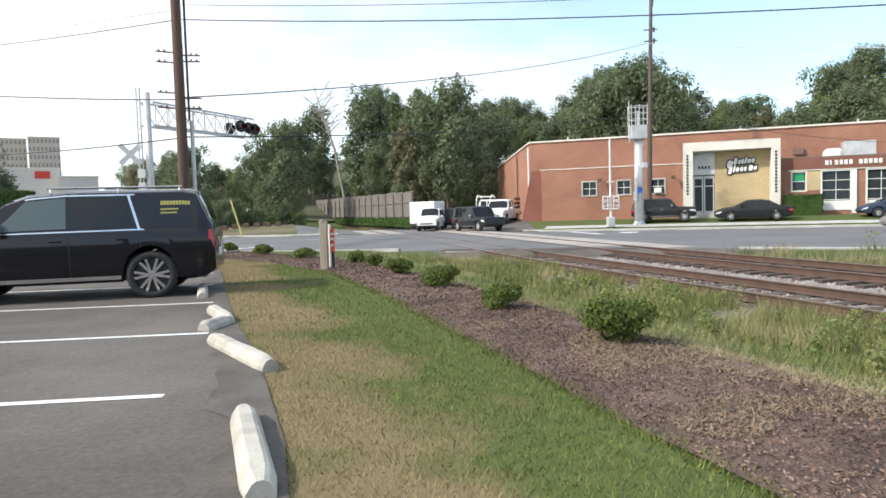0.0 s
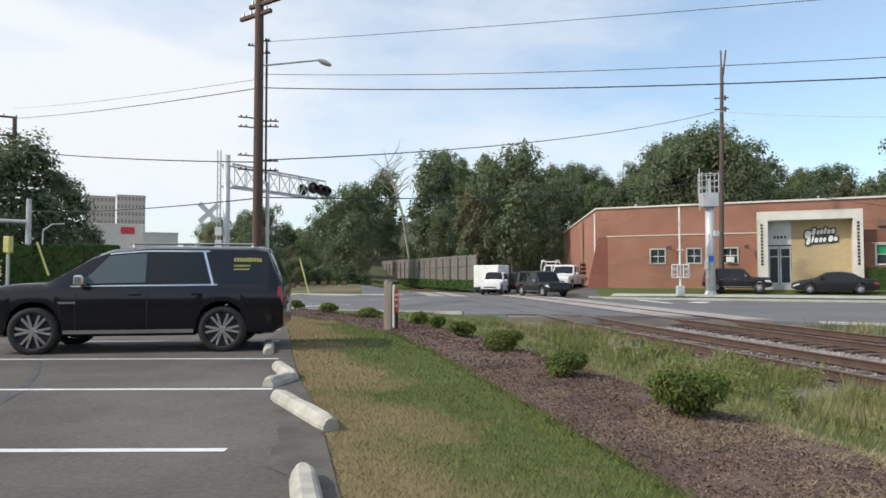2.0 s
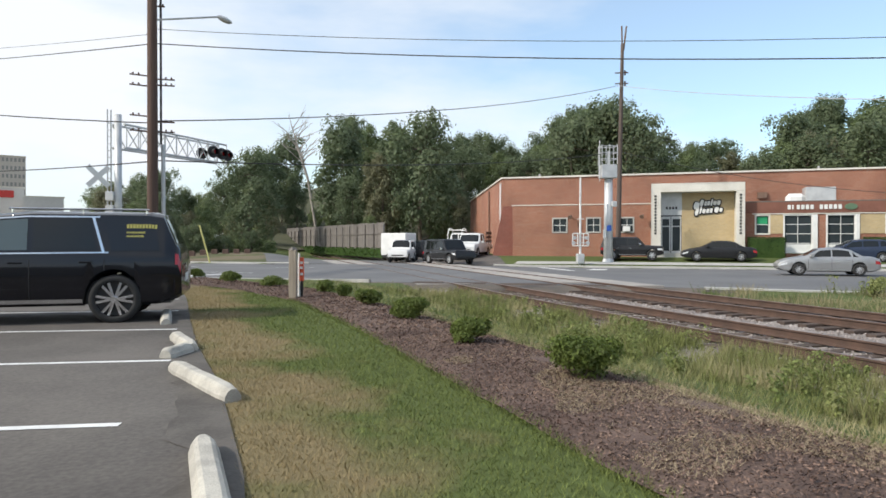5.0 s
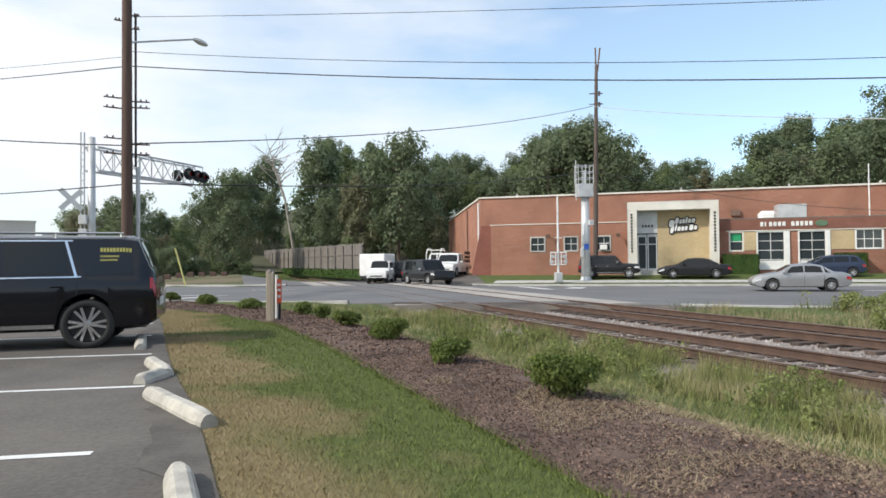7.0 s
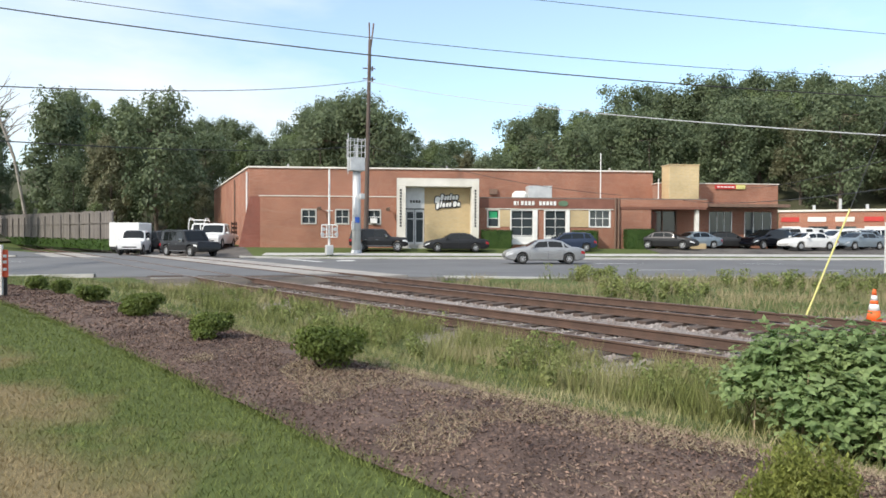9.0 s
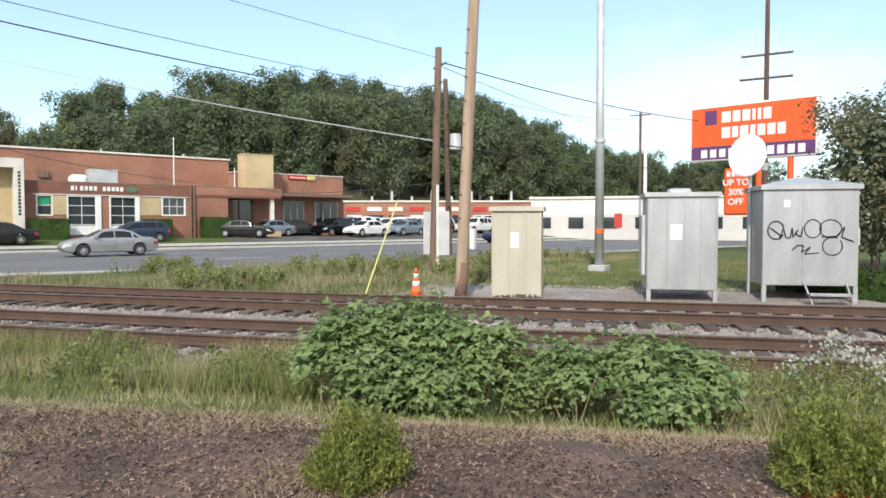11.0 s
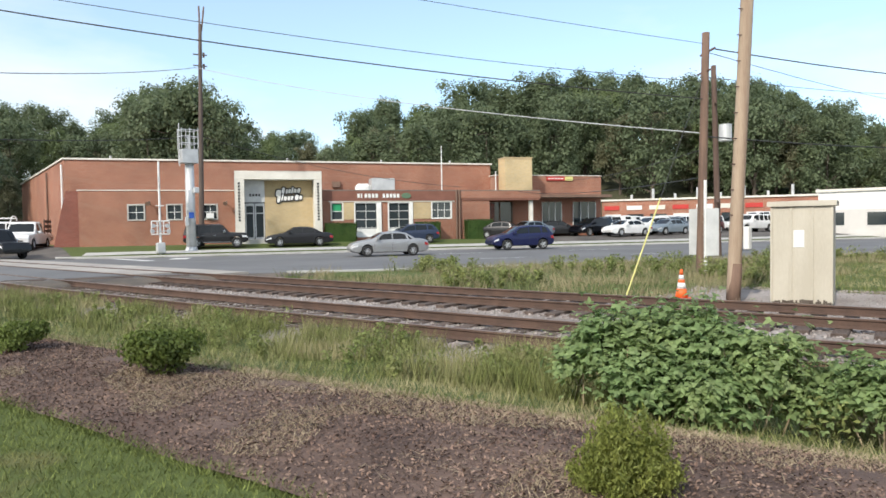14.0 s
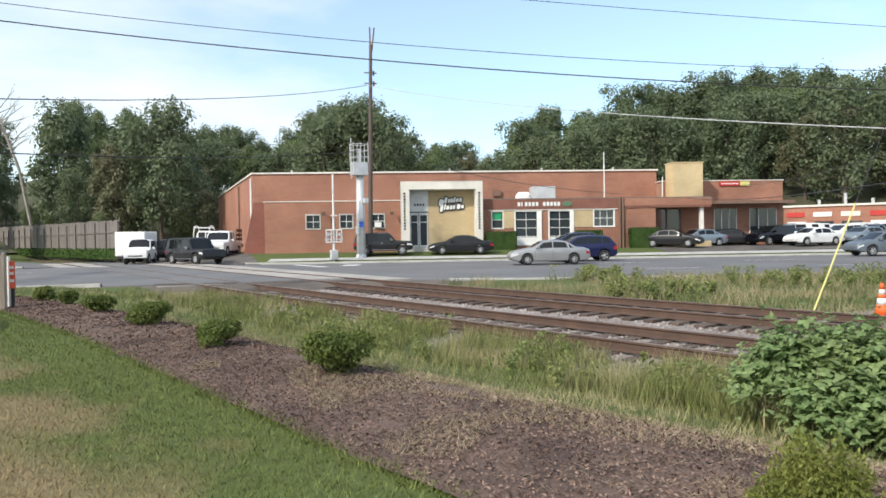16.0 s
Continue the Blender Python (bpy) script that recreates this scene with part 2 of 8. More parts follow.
M = dict(
    asphalt=mat("asphalt_lot", (0.067, 0.059, 0.053), (0.138, 0.124, 0.109), 0.45, 0.9, bump=0.45, fine=26),
    road=mat("asphalt_road", (0.118, 0.119, 0.122), (0.158, 0.157, 0.158), 0.25, 0.85, bump=0.2, fine=50),
    seal=mat("crack_seal", (0.055, 0.056, 0.06), (0.085, 0.086, 0.09), 3, 0.8),
    tar=mat("tar", (0.03, 0.03, 0.032), (0.05, 0.05, 0.05), 3, 0.7),
    paint=mat("road_paint", (0.78, 0.78, 0.76), (0.6, 0.6, 0.58), 6, 0.7, fine=70),
    stop=mat("stop_concrete", (0.54, 0.515, 0.45), (0.36, 0.34, 0.3), 5, 0.9, bump=0.5, fine=70),
    concrete=mat("concrete", (0.5, 0.49, 0.46), (0.38, 0.37, 0.35), 1.2, 0.9, bump=0.3),
    panel=mat("crossing_concrete", (0.40, 0.37, 0.33), (0.30, 0.28, 0.26), 0.8, 0.9, bump=0.3, rand=0.1),
    lawn=zoned("lawn", (0.103, 0.132, 0.04), (0.2, 0.16, 0.085), 0.6, 0.585, along=(-0.24, -0.085, 0, 0.44)),
    blades=zoned("lawn_blades", (0.168, 0.203, 0.058), (0.31, 0.245, 0.13), 0.6, 0.585, 0.7, isl=0.4, along=(-0.24, -0.085, 0, 0.44)),
    far_rough=zoned("far_rough_grass", (0.1, 0.115, 0.05), (0.17, 0.14, 0.095), 0.3, 0.45),
    rough_grass=zoned("rough_grass", (0.11, 0.15, 0.04), (0.24, 0.2, 0.1), 0.4, 0.5),
    weeds=zoned("weed_blades", (0.19, 0.214, 0.072), (0.36, 0.32, 0.18), 0.9, 0.56, 0.7, isl=0.45),
    far_weeds=zoned("far_weed_blades", (0.13, 0.165, 0.065), (0.3, 0.26, 0.155), 0.5, 0.47, 0.7, isl=0.45),
    dirt=mat("edge_dirt", (0.072, 0.064, 0.056), (0.118, 0.106, 0.093), 2.5, 0.95, bump=0.5),
    mulch=mat("mulch", (0.08, 0.052, 0.042), (0.148, 0.098, 0.077), 2.0, 0.95, bump=1.0, fine=45),
    chips=mat("mulch_chips", (0.095, 0.058, 0.046), (0.22, 0.15, 0.114), 1.5, 0.95, isl=0.75),
    straw=mat("dry_straw", (0.36, 0.29, 0.19), (0.25, 0.195, 0.125), 3, 0.9, isl=0.3),
    ballast=mat("ballast", (0.2, 0.17, 0.15), (0.33, 0.3, 0.28), 1.2, 0.95, bump=1.0, fine=30),
    stones=mat("ballast_stones", (0.34, 0.31, 0.29), (0.2, 0.165, 0.15), 0.7, 0.95, isl=0.5),
    rust=mat("rail_rust", (0.125, 0.076, 0.056), (0.085, 0.054, 0.042), 3, 0.8, metal=0.2, bump=0.3),
    railtop=mat("rail_head", (0.28, 0.2, 0.16), (0.2, 0.14, 0.11), 3, 0.45, metal=0.6),
    tie=mat("tie_wood", (0.07, 0.05, 0.042), (0.12, 0.09, 0.075), 3, 0.95, bump=0.6, rand=0.3, stretch=(1, 8, 1)),
    pole=mat("pole_wood", (0.085, 0.052, 0.042), (0.13, 0.085, 0.066), 2, 0.9, bump=0.5, stretch=(6, 6, 0.4)),
    pole_pale=mat("pole_wood_pale", (0.43, 0.335, 0.245), (0.29, 0.205, 0.145), 0.8, 0.9, bump=0.4, stretch=(6, 6, 0.4)),
    pole_mid=mat("pole_wood_mid", (0.22, 0.14, 0.1), (0.14, 0.09, 0.07), 1.5, 0.9, bump=0.4, stretch=(6, 6, 0.4)),
    pole_grey=mat("pole_wood_grey", (0.13, 0.1, 0.085), (0.085, 0.064, 0.054), 1.5, 0.9, bump=0.4, stretch=(6, 6, 0.4)),
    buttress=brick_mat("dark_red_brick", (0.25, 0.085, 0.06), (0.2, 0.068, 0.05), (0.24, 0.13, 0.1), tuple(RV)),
    galv=mat("galvanised", (0.6, 0.61, 0.61), (0.48, 0.49, 0.5), 2, 0.5, metal=0.35),
    alu=mat("aluminium_sheet", (0.58, 0.59, 0.6), (0.45, 0.46, 0.47), 1.2, 0.42, metal=0.55, stretch=(2, 2, 0.5)),
    leaf_weed=leaf_mat("leaf_weed", (0.185, 0.235, 0.075), (0.29, 0.31, 0.12), 0.8, isl=0.4),
    # Window grey lightened: distance haze is put into the colour.
    far_window=mat("far_window", (0.26, 0.25, 0.24), (0.2, 0.2, 0.2), 0.2, 0.5),
    soil=mat("bare_soil", (0.15, 0.12, 0.095), (0.085, 0.075, 0.065), 0.9, 0.95, bump=0.6, fine=20),
    white=mat("white_paint", (0.8, 0.8, 0.78), (0.7, 0.7, 0.68), 2, 0.6),
    cream=mat("cream_paint", (0.54, 0.50, 0.415), (0.46, 0.42, 0.34), 1.2, 0.6, stretch=(2, 2, 0.5)),
    black=mat("black_paint", (0.015, 0.015, 0.016), (0.025, 0.025, 0.025), 3, 0.5),
    rubber=mat("rubber", (0.02, 0.02, 0.02), (0.03, 0.03, 0.03), 8, 0.85),
    wire=mat("wire", (0.03, 0.03, 0.03), (0.05, 0.05, 0.05), 3, 0.7),
    red=mat("red_paint", (0.55, 0.04, 0.03), (0.45, 0.035, 0.03), 3, 0.5),
    orange=mat("orange_plastic", (0.85, 0.16, 0.03), (0.7, 0.12, 0.03), 4, 0.6),
    yellow=mat("yellow_plastic", (0.66, 0.62, 0.22), (0.58, 0.54, 0.2), 4, 0.5),
    sign_orange=mat("sign_orange", (0.85, 0.115, 0.02), (0.78, 0.1, 0.02), 1, 0.5),
    sign_purple=mat("sign_purple", (0.13, 0.04, 0.16), (0.1, 0.035, 0.13), 1, 0.5),
    sign_green=mat("sign_green", (0.02, 0.35, 0.14), (0.02, 0.28, 0.12), 2, 0.5),
    sign_blue=mat("sign_blue", (0.05, 0.15, 0.6), None, 2, 0.5),
    gold=mat("gold_lettering", (0.55, 0.5, 0.12), None, 2, 0.5),
    brick=brick_mat("red_brick", (0.335, 0.145, 0.09), (0.27, 0.108, 0.068), (0.36, 0.26, 0.2), tuple(RV)),
    brick_side=brick_mat("red_brick_side", (0.36, 0.158, 0.1), (0.3, 0.122, 0.078), (0.39, 0.28, 0.22), tuple(QV)),
    tan_brick=brick_mat("tan_brick", (0.55, 0.42, 0.23), (0.48, 0.36, 0.2), (0.5, 0.43, 0.3), tuple(RV)),
    stone=mat("pale_stone", (0.76, 0.73, 0.66), (0.64, 0.61, 0.54), 0.8, 0.85, bump=0.15),
    glass=glass_mat("dark_glass", (0.035, 0.045, 0.05)),
    car_glass=mat("car_glass", (0.009, 0.011, 0.012), (0.009, 0.011, 0.012), 1.0, 0.03, spec=0.45),
    # Opaque; its lighter tint stands in for daylight seen through the front windows.
    seen_through_glass=glass_mat("pale_car_glass", (0.05, 0.08, 0.085), 0.03),
    roof=mat("roof_gravel", (0.35, 0.33, 0.31), (0.25, 0.24, 0.23), 1, 0.95),
    chrome=mat("chrome", (0.75, 0.76, 0.78), (0.65, 0.66, 0.68), 2, 0.12, metal=1.0),
    rim=mat("alloy_rim", (0.6, 0.61, 0.63), (0.5, 0.51, 0.53), 4, 0.3, metal=0.45),
    lamp_red=mat("tail_lamp", (0.4, 0.015, 0.02), (0.3, 0.01, 0.015), 4, 0.15, spec=0.8),
    lamp_clear=mat("head_lamp", (0.7, 0.72, 0.74), (0.6, 0.62, 0.64), 4, 0.1, spec=0.8),
    bark=mat("bark", (0.09, 0.07, 0.055), (0.14, 0.115, 0.095), 3, 0.95, bump=0.8, stretch=(5, 5, 1)),
    bark_dead=mat("bark_dead", (0.42, 0.38, 0.33), (0.3, 0.27, 0.23), 2, 0.95, bump=0.5),
    # Crown colours lightened towards blue-grey, with haze over the wood mixed in.
    leaf_a=leaf_mat("leaf_dark", (0.122, 0.158, 0.09), (0.168, 0.21, 0.11), 0.25, isl=0.2),
    leaf_b=leaf_mat("leaf_mid", (0.145, 0.19, 0.09), (0.195, 0.245, 0.108), 0.25, isl=0.2),
    leaf_c=leaf_mat("leaf_olive", (0.172, 0.178, 0.108), (0.222, 0.218, 0.125), 0.25, isl=0.2),
    leaf_bush=leaf_mat("leaf_shrub", (0.115, 0.155, 0.036), (0.17, 0.215, 0.055), 3.0),
    leaf_juniper=leaf_mat("leaf_yellow_green", (0.21, 0.245, 0.06), (0.29, 0.31, 0.085), 3.0, isl=0.4),
    leaf_big=leaf_mat("leaf_vine", (0.195, 0.285, 0.115), (0.295, 0.37, 0.158), 1.5, isl=0.3),
    leaf_hedge=leaf_mat("leaf_hedge", (0.045, 0.09, 0.022), (0.07, 0.12, 0.03), 1.0),
    leaf_dead=leaf_mat("leaf_orange", (0.5, 0.17, 0.05), (0.4, 0.13, 0.04), 2.0),
    flower=leaf_mat("white_flower", (0.6, 0.6, 0.52), (0.45, 0.46, 0.4), 2.0),
    fence=mat("fence_wood", (0.21, 0.19, 0.17), (0.14, 0.125, 0.115), 1.2, 0.95, bump=0.4, rand=0.2, stretch=(3, 3, 0.6)),
    litter=mat("forest_floor", (0.05, 0.055, 0.025), (0.075, 0.075, 0.04), 0.3, 0.95, bump=0.6),
    far_wall=mat("far_wall", (0.6, 0.58, 0.55), (0.52, 0.5, 0.48), 0.1, 0.9),
)


def paint(name, c, coat=0.8, rough=0.35, metal=0.2):
    return mat(name, c, tuple(0.85 * v for v in c), 1.5, rough, metal, coat=coat * 0.45, spec=0.35)


# ---- mesh helpers ----
def link(name, bm, material, parent=None, label="", smooth=False):
    me = bpy.data.meshes.new(name)
    bm.to_mesh(me)
    bm.free()
    if smooth:
        for p in me.polygons:
            p.use_smooth = True
    ob = new(name, me)
    if material:
        me.materials.append(material)
    if parent:
        ob.parent = parent
    if label:
        ob["label"] = label
    return ob


def part(name, bm, material, parent, label="", smooth=False):
    return link(name, bm, material, parent, label, smooth)


def again(ob, m, parent=None):
    """Another object on the same mesh, at the pose m in its parent's space."""
    o = bpy.data.objects.new(ob.name.split(".")[0], ob.data)
    scene.collection.objects.link(o)
    o.parent = parent or ob.parent
    o.matrix_basis = m
    return o


def box(bm, x0, y0, z0, x1, y1, z1, m=None, bevel=0.0):
    vs = bmesh.ops.create_cube(bm, size=1.0)["verts"]
    bmesh.ops.scale(bm, vec=(x1 - x0, y1 - y0, z1 - z0), verts=vs)
    bmesh.ops.translate(bm, vec=((x0 + x1) / 2, (y0 + y1) / 2, (z0 + z1) / 2), verts=vs)
    if bevel:
        es = {e for v in vs for e in v.link_edges}
        r = bmesh.ops.bevel(bm, geom=list(es), offset=bevel, segments=1, affect="EDGES")
        vs = list({v for f in r["faces"] for v in f.verts} | {v for v in vs if v.is_valid})
    if m is not None:
        bmesh.ops.transform(bm, matrix=m, verts=[v for v in vs if v.is_valid])
    return bm


def tube(bm, p, q, r0, r1=None, n=8, caps=True):
    """A tapered round bar from p to q."""
    p, q = Vector(p), Vector(q)
    r1 = r0 if r1 is None else r1
    d = q - p
    m = Matrix.Translation((p + q) / 2) @ d.to_track_quat("Z", "Y").to_matrix().to_4x4()
    bmesh.ops.create_cone(bm, cap_ends=caps, segments=n, radius1=r0, radius2=r1, depth=d.length, matrix=m)
    return bm


def sheet(name, verts, faces, material, parent=None, smooth=False):
    me = bpy.data.meshes.new(name)
    me.from_pydata([tuple(v) for v in verts], [], faces)
    me.update()
    if smooth:
        for p in me.polygons:
            p.use_smooth = True
    me.materials.append(material)
    ob = new(name, me)
    ob.parent = parent
    return ob


def grid_sheet(name, us, vs, f, material, smooth=True):
    n = len(vs)
    verts = [f(u, v) for u in us for v in vs]
    faces = [(i * n + j, (i + 1) * n + j, (i + 1) * n + j + 1, i * n + j + 1) for i in range(len(us) - 1) for j in range(n - 1)]
    return sheet(name, verts, faces, material, None, smooth)


def soup(name, verts, k, material, parent=None):
    """Loose faces of k corners each, from an array of corners."""
    verts = np.asarray(verts, dtype=np.float32).reshape(-1, 3)
    me = bpy.data.meshes.new(name)
    nf = len(verts) // k
    me.vertices.add(len(verts))
    me.vertices.foreach_set("co", verts.ravel())
    me.loops.add(len(verts))
    me.loops.foreach_set("vertex_index", np.arange(len(verts), dtype=np.int32))
    me.polygons.add(nf)
    me.polygons.foreach_set("loop_start", np.arange(0, len(verts), k, dtype=np.int32))
    me.update(calc_edges=True)
    me.materials.append(material)
    ob = new(name, me)
    ob.parent = parent
    return ob


def leaves(pts, out, size, rng, droop=0.2, wide=0.55, loose=0.6):
    """A folded leaf, four corners, at each point; out: the way that each one faces."""
    n = len(pts)
    nrm = out + rng.normal(0, loose, (n, 3))
    nrm /= np.linalg.norm(nrm, axis=1)[:, None] + 1e-9
    t = np.cross(nrm, rng.normal(0, 1, (n, 3)))
    t /= np.linalg.norm(t, axis=1)[:, None] + 1e-9
    t[:, 2] -= droop
    s = np.cross(nrm, t)
    sz = (size * rng.uniform(0.6, 1.3, n))[:, None]
    a, c = pts - t * sz * 0.5, pts + t * sz * 0.5
    b, d = pts + s * sz * wide * 0.5 + nrm * sz * 0.12, pts - s * sz * wide * 0.5 + nrm * sz * 0.12
    return np.stack([a, b, c, d], 1)


def empty(name, m, label, category, group="", kind=""):
    ob = new(name)
    ob.matrix_basis = m
    return tagged(ob, label, category, group, kind)


# ---- the lie of the land ----
def smooth(a, b, x):
    t = min(1.0, max(0.0, (x - a) / (b - a)))
    return t * t * (3 - 2 * t)


def track_x(y):
    """The line midway between the two tracks."""
    if y > 25:
        return 4.725 - 0.24 * (y - 25)
    if y < -5:
        return 13.905 - 0.372 * (y + 5)
    return 12.1 - 0.35 * y + 0.0022 * y * y


def track_u(x, y):
    return (x - track_x(y)) * 0.955


def across(x, y):
    return x * QV.x + y * QV.y


ROAD0, ROAD1 = 26.0, 46.6
SKY_AZ = (60, 34, 30, 22, 18, 15.7, 13, 10.6, 6, 0, -2.8, -6, -8.4, -11, -13.5, -17.5, -19.5, -22, -24, -26, -28, -30.2, -35, -38.5, -41, -45, -50, -54, -57, -61, -63.5, -66, -68.6, -71.4, -77, -85, -95, -120)
SKY_EL = (6, 6, 4, 5.0, 3.9, 5.7, 7.9, 9.3, 10.6, 10.8, 8.3, 9.5, 8.5, 9.3, 11.6, 11.2, 8.9, 8.5, 7.9, 8.6, 8.2, 9.8, 10.2, 12.1, 11.2, 12.0, 11.9, 11.5, 10.8, 10.1, 10.1, 8.4, 7.1, 6.2, 5.3, 5, 5, 5)


def top_el(az):
    return float(np.interp(-az, [-a for a in SKY_AZ], SKY_EL))


def road_z(x, y):
    return -0.33 + 0.07 * (1 - smooth(3.5, 9, abs(track_u(x, y))))


def land(x, y):
    b, u = across(x, y), track_u(x, y)
    z = -0.42 * smooth(-7.6, -4.6, u) if u < 0 else -0.42 + 0.14 * smooth(4.4, 6.5, u)
    z += (road_z(x, y) - 0.0 - z) * smooth(21.5, ROAD0, b) if u < -4.5 else (road_z(x, y) - z) * smooth(24.0, ROAD0, b)
    if b > ROAD1:
        k = smooth(ROAD1, 53.0, b)
        z += ((0.28 - z) * k + 0.12 * smooth(ROAD1, ROAD1 + 0.5, b) * (1 - k)) * smooth(4.5, 9.0, abs(u))
    r, az = math.hypot(x, y), math.degrees(math.atan2(-x, y))
    if r > 85 and y > -40:
        top = 160 * math.tan(radians(top_el(az))) - 13
        z += max(0.0, top) * smooth(85, 175, r)
    return z


def flat(a, b):
    v = S(a, b)
    return v.x, v.y


def spread(lo, hi, near, fine, coarse):
    out, v = [], lo
    while v < hi:
        out.append(v)
        d = min(abs(v - near[0]), abs(v - near[1])) if not near[0] <= v <= near[1] else 0
        v += fine + d * coarse
    return out + [hi]


LOT_EDGE = [(0.9, -4.0), (-0.35, 1.5), (-1.0, 4.0), (-1.85, 6.5), (-2.85, 9.0), (-3.75, 11.5), (-5.3, 16.0), (-6.6, 19.5)]
BED_L = [(4.3, -5.0), (2.55, 0.0), (1.25, 3.75), (0.3, 6.8), (-1.0, 11.0), (-2.6, 15.4), (-4.9, 19.3), (-8.6, 23.6)]
BED_R = [(7.2, -4.5), (5.0, 0.2), (3.85, 2.7), (2.6, 5.3), (1.05, 10.0), (-0.75, 15.0), (-3.0, 20.0), (-7.3, 25.4)]


def along(poly, y):
    return float(np.interp(y, [p[1] for p in poly], [p[0] for p in poly]))


def in_lot(x, y):
    return y < 19.5 and x < along(LOT_EDGE, y)


def ground_z(x, y):
    z, b, u = land(x, y), across(x, y), track_u(x, y)
    if ROAD0 + 0.4 < b < ROAD1 - 0.3 or in_lot(x + 0.5, y + 0.5):
        z -= 0.16
    elif ROAD0 - 0.4 < b < ROAD1 + 0.1:
        z -= 0.05
    elif abs(u) < 4.3:
        z -= 0.16
    elif y < 26 and along(BED_L, y) + 0.45 < x < along(BED_R, y) - 0.45:
        z -= 0.04
    return z


gx, gy = spread(-1500, 1500, (-9, 22), 0.3, 0.07), spread(-600, 2000, (-3, 30), 0.3, 0.07)
ground = grid_sheet("ground", gx, gy, lambda x, y: (x, y, ground_z(x, y)), M["lawn"])
tagged(ground, "mown lawn with dry brown patches and rough grass", "ground", kind="structure")

def polar(az, r):
    p = (-r * math.sin(radians(az)), r * math.cos(radians(az)))
    return (*p, land(*p) + 0.12)


floor_w = grid_sheet("forest_floor", [26 - 2.0 * i for i in range(58)], [95, 100, 106, 112, 118, 125, 132, 140, 150, 160, 172, 185, 200, 240], lambda az, r: polar(az, r), M["litter"])
tagged(floor_w, "dark leaf litter under the wooded hill", "ground", kind="structure")
# Unseen wall behind the camera, added to keep bright sky out of car reflections.
bm = bmesh.new()
box(bm, -40, -17.5, -0.5, 30, -17.0, 6.0)
tagged(link("wall_south", bm, M["concrete"]), "plain grey wall added unseen behind the camera", "wall", kind="structure")

# parking lot
lot_ys = [-12, -8, -4, -1, 1.5, 4, 6.5, 9, 11.5, 13.5, 16, 19.5]
lot_fr = [i / 14 for i in range(15)]
lot = grid_sheet("parking_lot", lot_ys, lot_fr, lambda y, f: (-34 + (along(LOT_EDGE, y) + 34) * f ** 0.45, y, 0.012), M["asphalt"])
tagged(lot, "worn grey asphalt parking lot with faded patches", "pavement", kind="structure")


def stripe(name, pts, w, material, z, parent, zf=None):
    """A painted band along points."""
    vs, fs = [], []
    for i, p in enumerate(pts):
        p = Vector((*p[:2], 0))
        q = Vector((*pts[min(i + 1, len(pts) - 1)][:2], 0)) - Vector((*pts[max(i - 1, 0)][:2], 0))
        nrm = Vector((-q.y, q.x, 0)).normalized() * w / 2
        for s in (-1, 1):
            v = p + nrm * s
            vs.append((v.x, v.y, (zf(v.x, v.y) if zf else 0) + z))
    fs = [(2 * i, 2 * i + 2, 2 * i + 3, 2 * i + 1) for i in range(len(pts) - 1)]
    return sheet(name, vs, fs, material, parent)


for x1, y1 in ((-2.15, 5.12), (-2.75, 7.83), (-3.6, 10.62), (-4.6, 13.45), (-5.5, 16.2)):
    stripe("parking_line", [(x1 - 5.4, y1 - 0.55), (x1 - 2.6, y1 - 0.26), (x1, y1)], 0.1, M["paint"], 0.017, lot)
for pts, w in (([(-9.5, 12.6), (-8.3, 11.3), (-7.2, 9.9), (-6.3, 8.6), (-5.6, 7.4), (-5.1, 6.2)], 0.09),):
    stripe("crack", pts, w, M["seal"], 0.016, lot)

vs, fs = [], []
for i in range(120):
    y = 1.0 + i * 0.155
    x = along(LOT_EDGE, y)
    w = 0.35 + 0.3 * noise.noise((y * 1.3, 0, 5)) + 0.12 * noise.noise((y * 6, 0, 5))
    vs += [(x - w, y, 0.0165), (x + 0.03, y, 0.0175)]
    if i:
        fs.append((2 * i - 2, 2 * i - 1, 2 * i + 1, 2 * i))
sheet("edge_dirt", vs, fs, M["dirt"], lot)

# road
ra = spread(-260, 420, (-30, 40), 2.0, 0.08)
rb = [ROAD0 - 0.01] + [ROAD0 + (ROAD1 - ROAD0) * i / 16 for i in range(17)] + [ROAD1 + 0.01]
road = grid_sheet("road", ra, rb, lambda a, b: (*flat(a, b), road_z(*flat(a, b)) - (0 if ROAD0 <= b <= ROAD1 else 0.45)), M["road"], smooth=False)
tagged(road, "wide grey asphalt street with worn lane marks", "road", kind="structure")
kz = lambda x, y: road_z(x, y)


def kerb(name, b0, b1, a0, a1, top, material, label):
    bm = bmesh.new()
    st = spread(a0, a1, (-30, 40), 3.0, 0.1)
    prev = None
    for a in st:
        x, y = flat(a, b0)
        z = road_z(x, y)
        row = [bm.verts.new((*flat(a, b), zz)) for b, zz in ((b0, z - 0.2), (b0, z + top - 0.02), (b0 + 0.02 * (1 if b1 > b0 else -1), z + top), (b1, z + top), (b1, z - 0.2))]
        if prev:
            for i in range(4):
                bm.faces.new((prev[i], row[i], row[i + 1], prev[i + 1]))
        prev = row
    bmesh.ops.recalc_face_normals(bm, faces=bm.faces)
    return tagged(link(name, bm, material), label, "kerb", kind="structure")


def road_a(b, u_off):
    """Where, along the street, a line beside the tracks crosses the distance b."""
    a = 0.0
    for _ in range(40):
        x, y = flat(a, b)
        a -= (track_u(x, y) - u_off) * 0.8
    return a


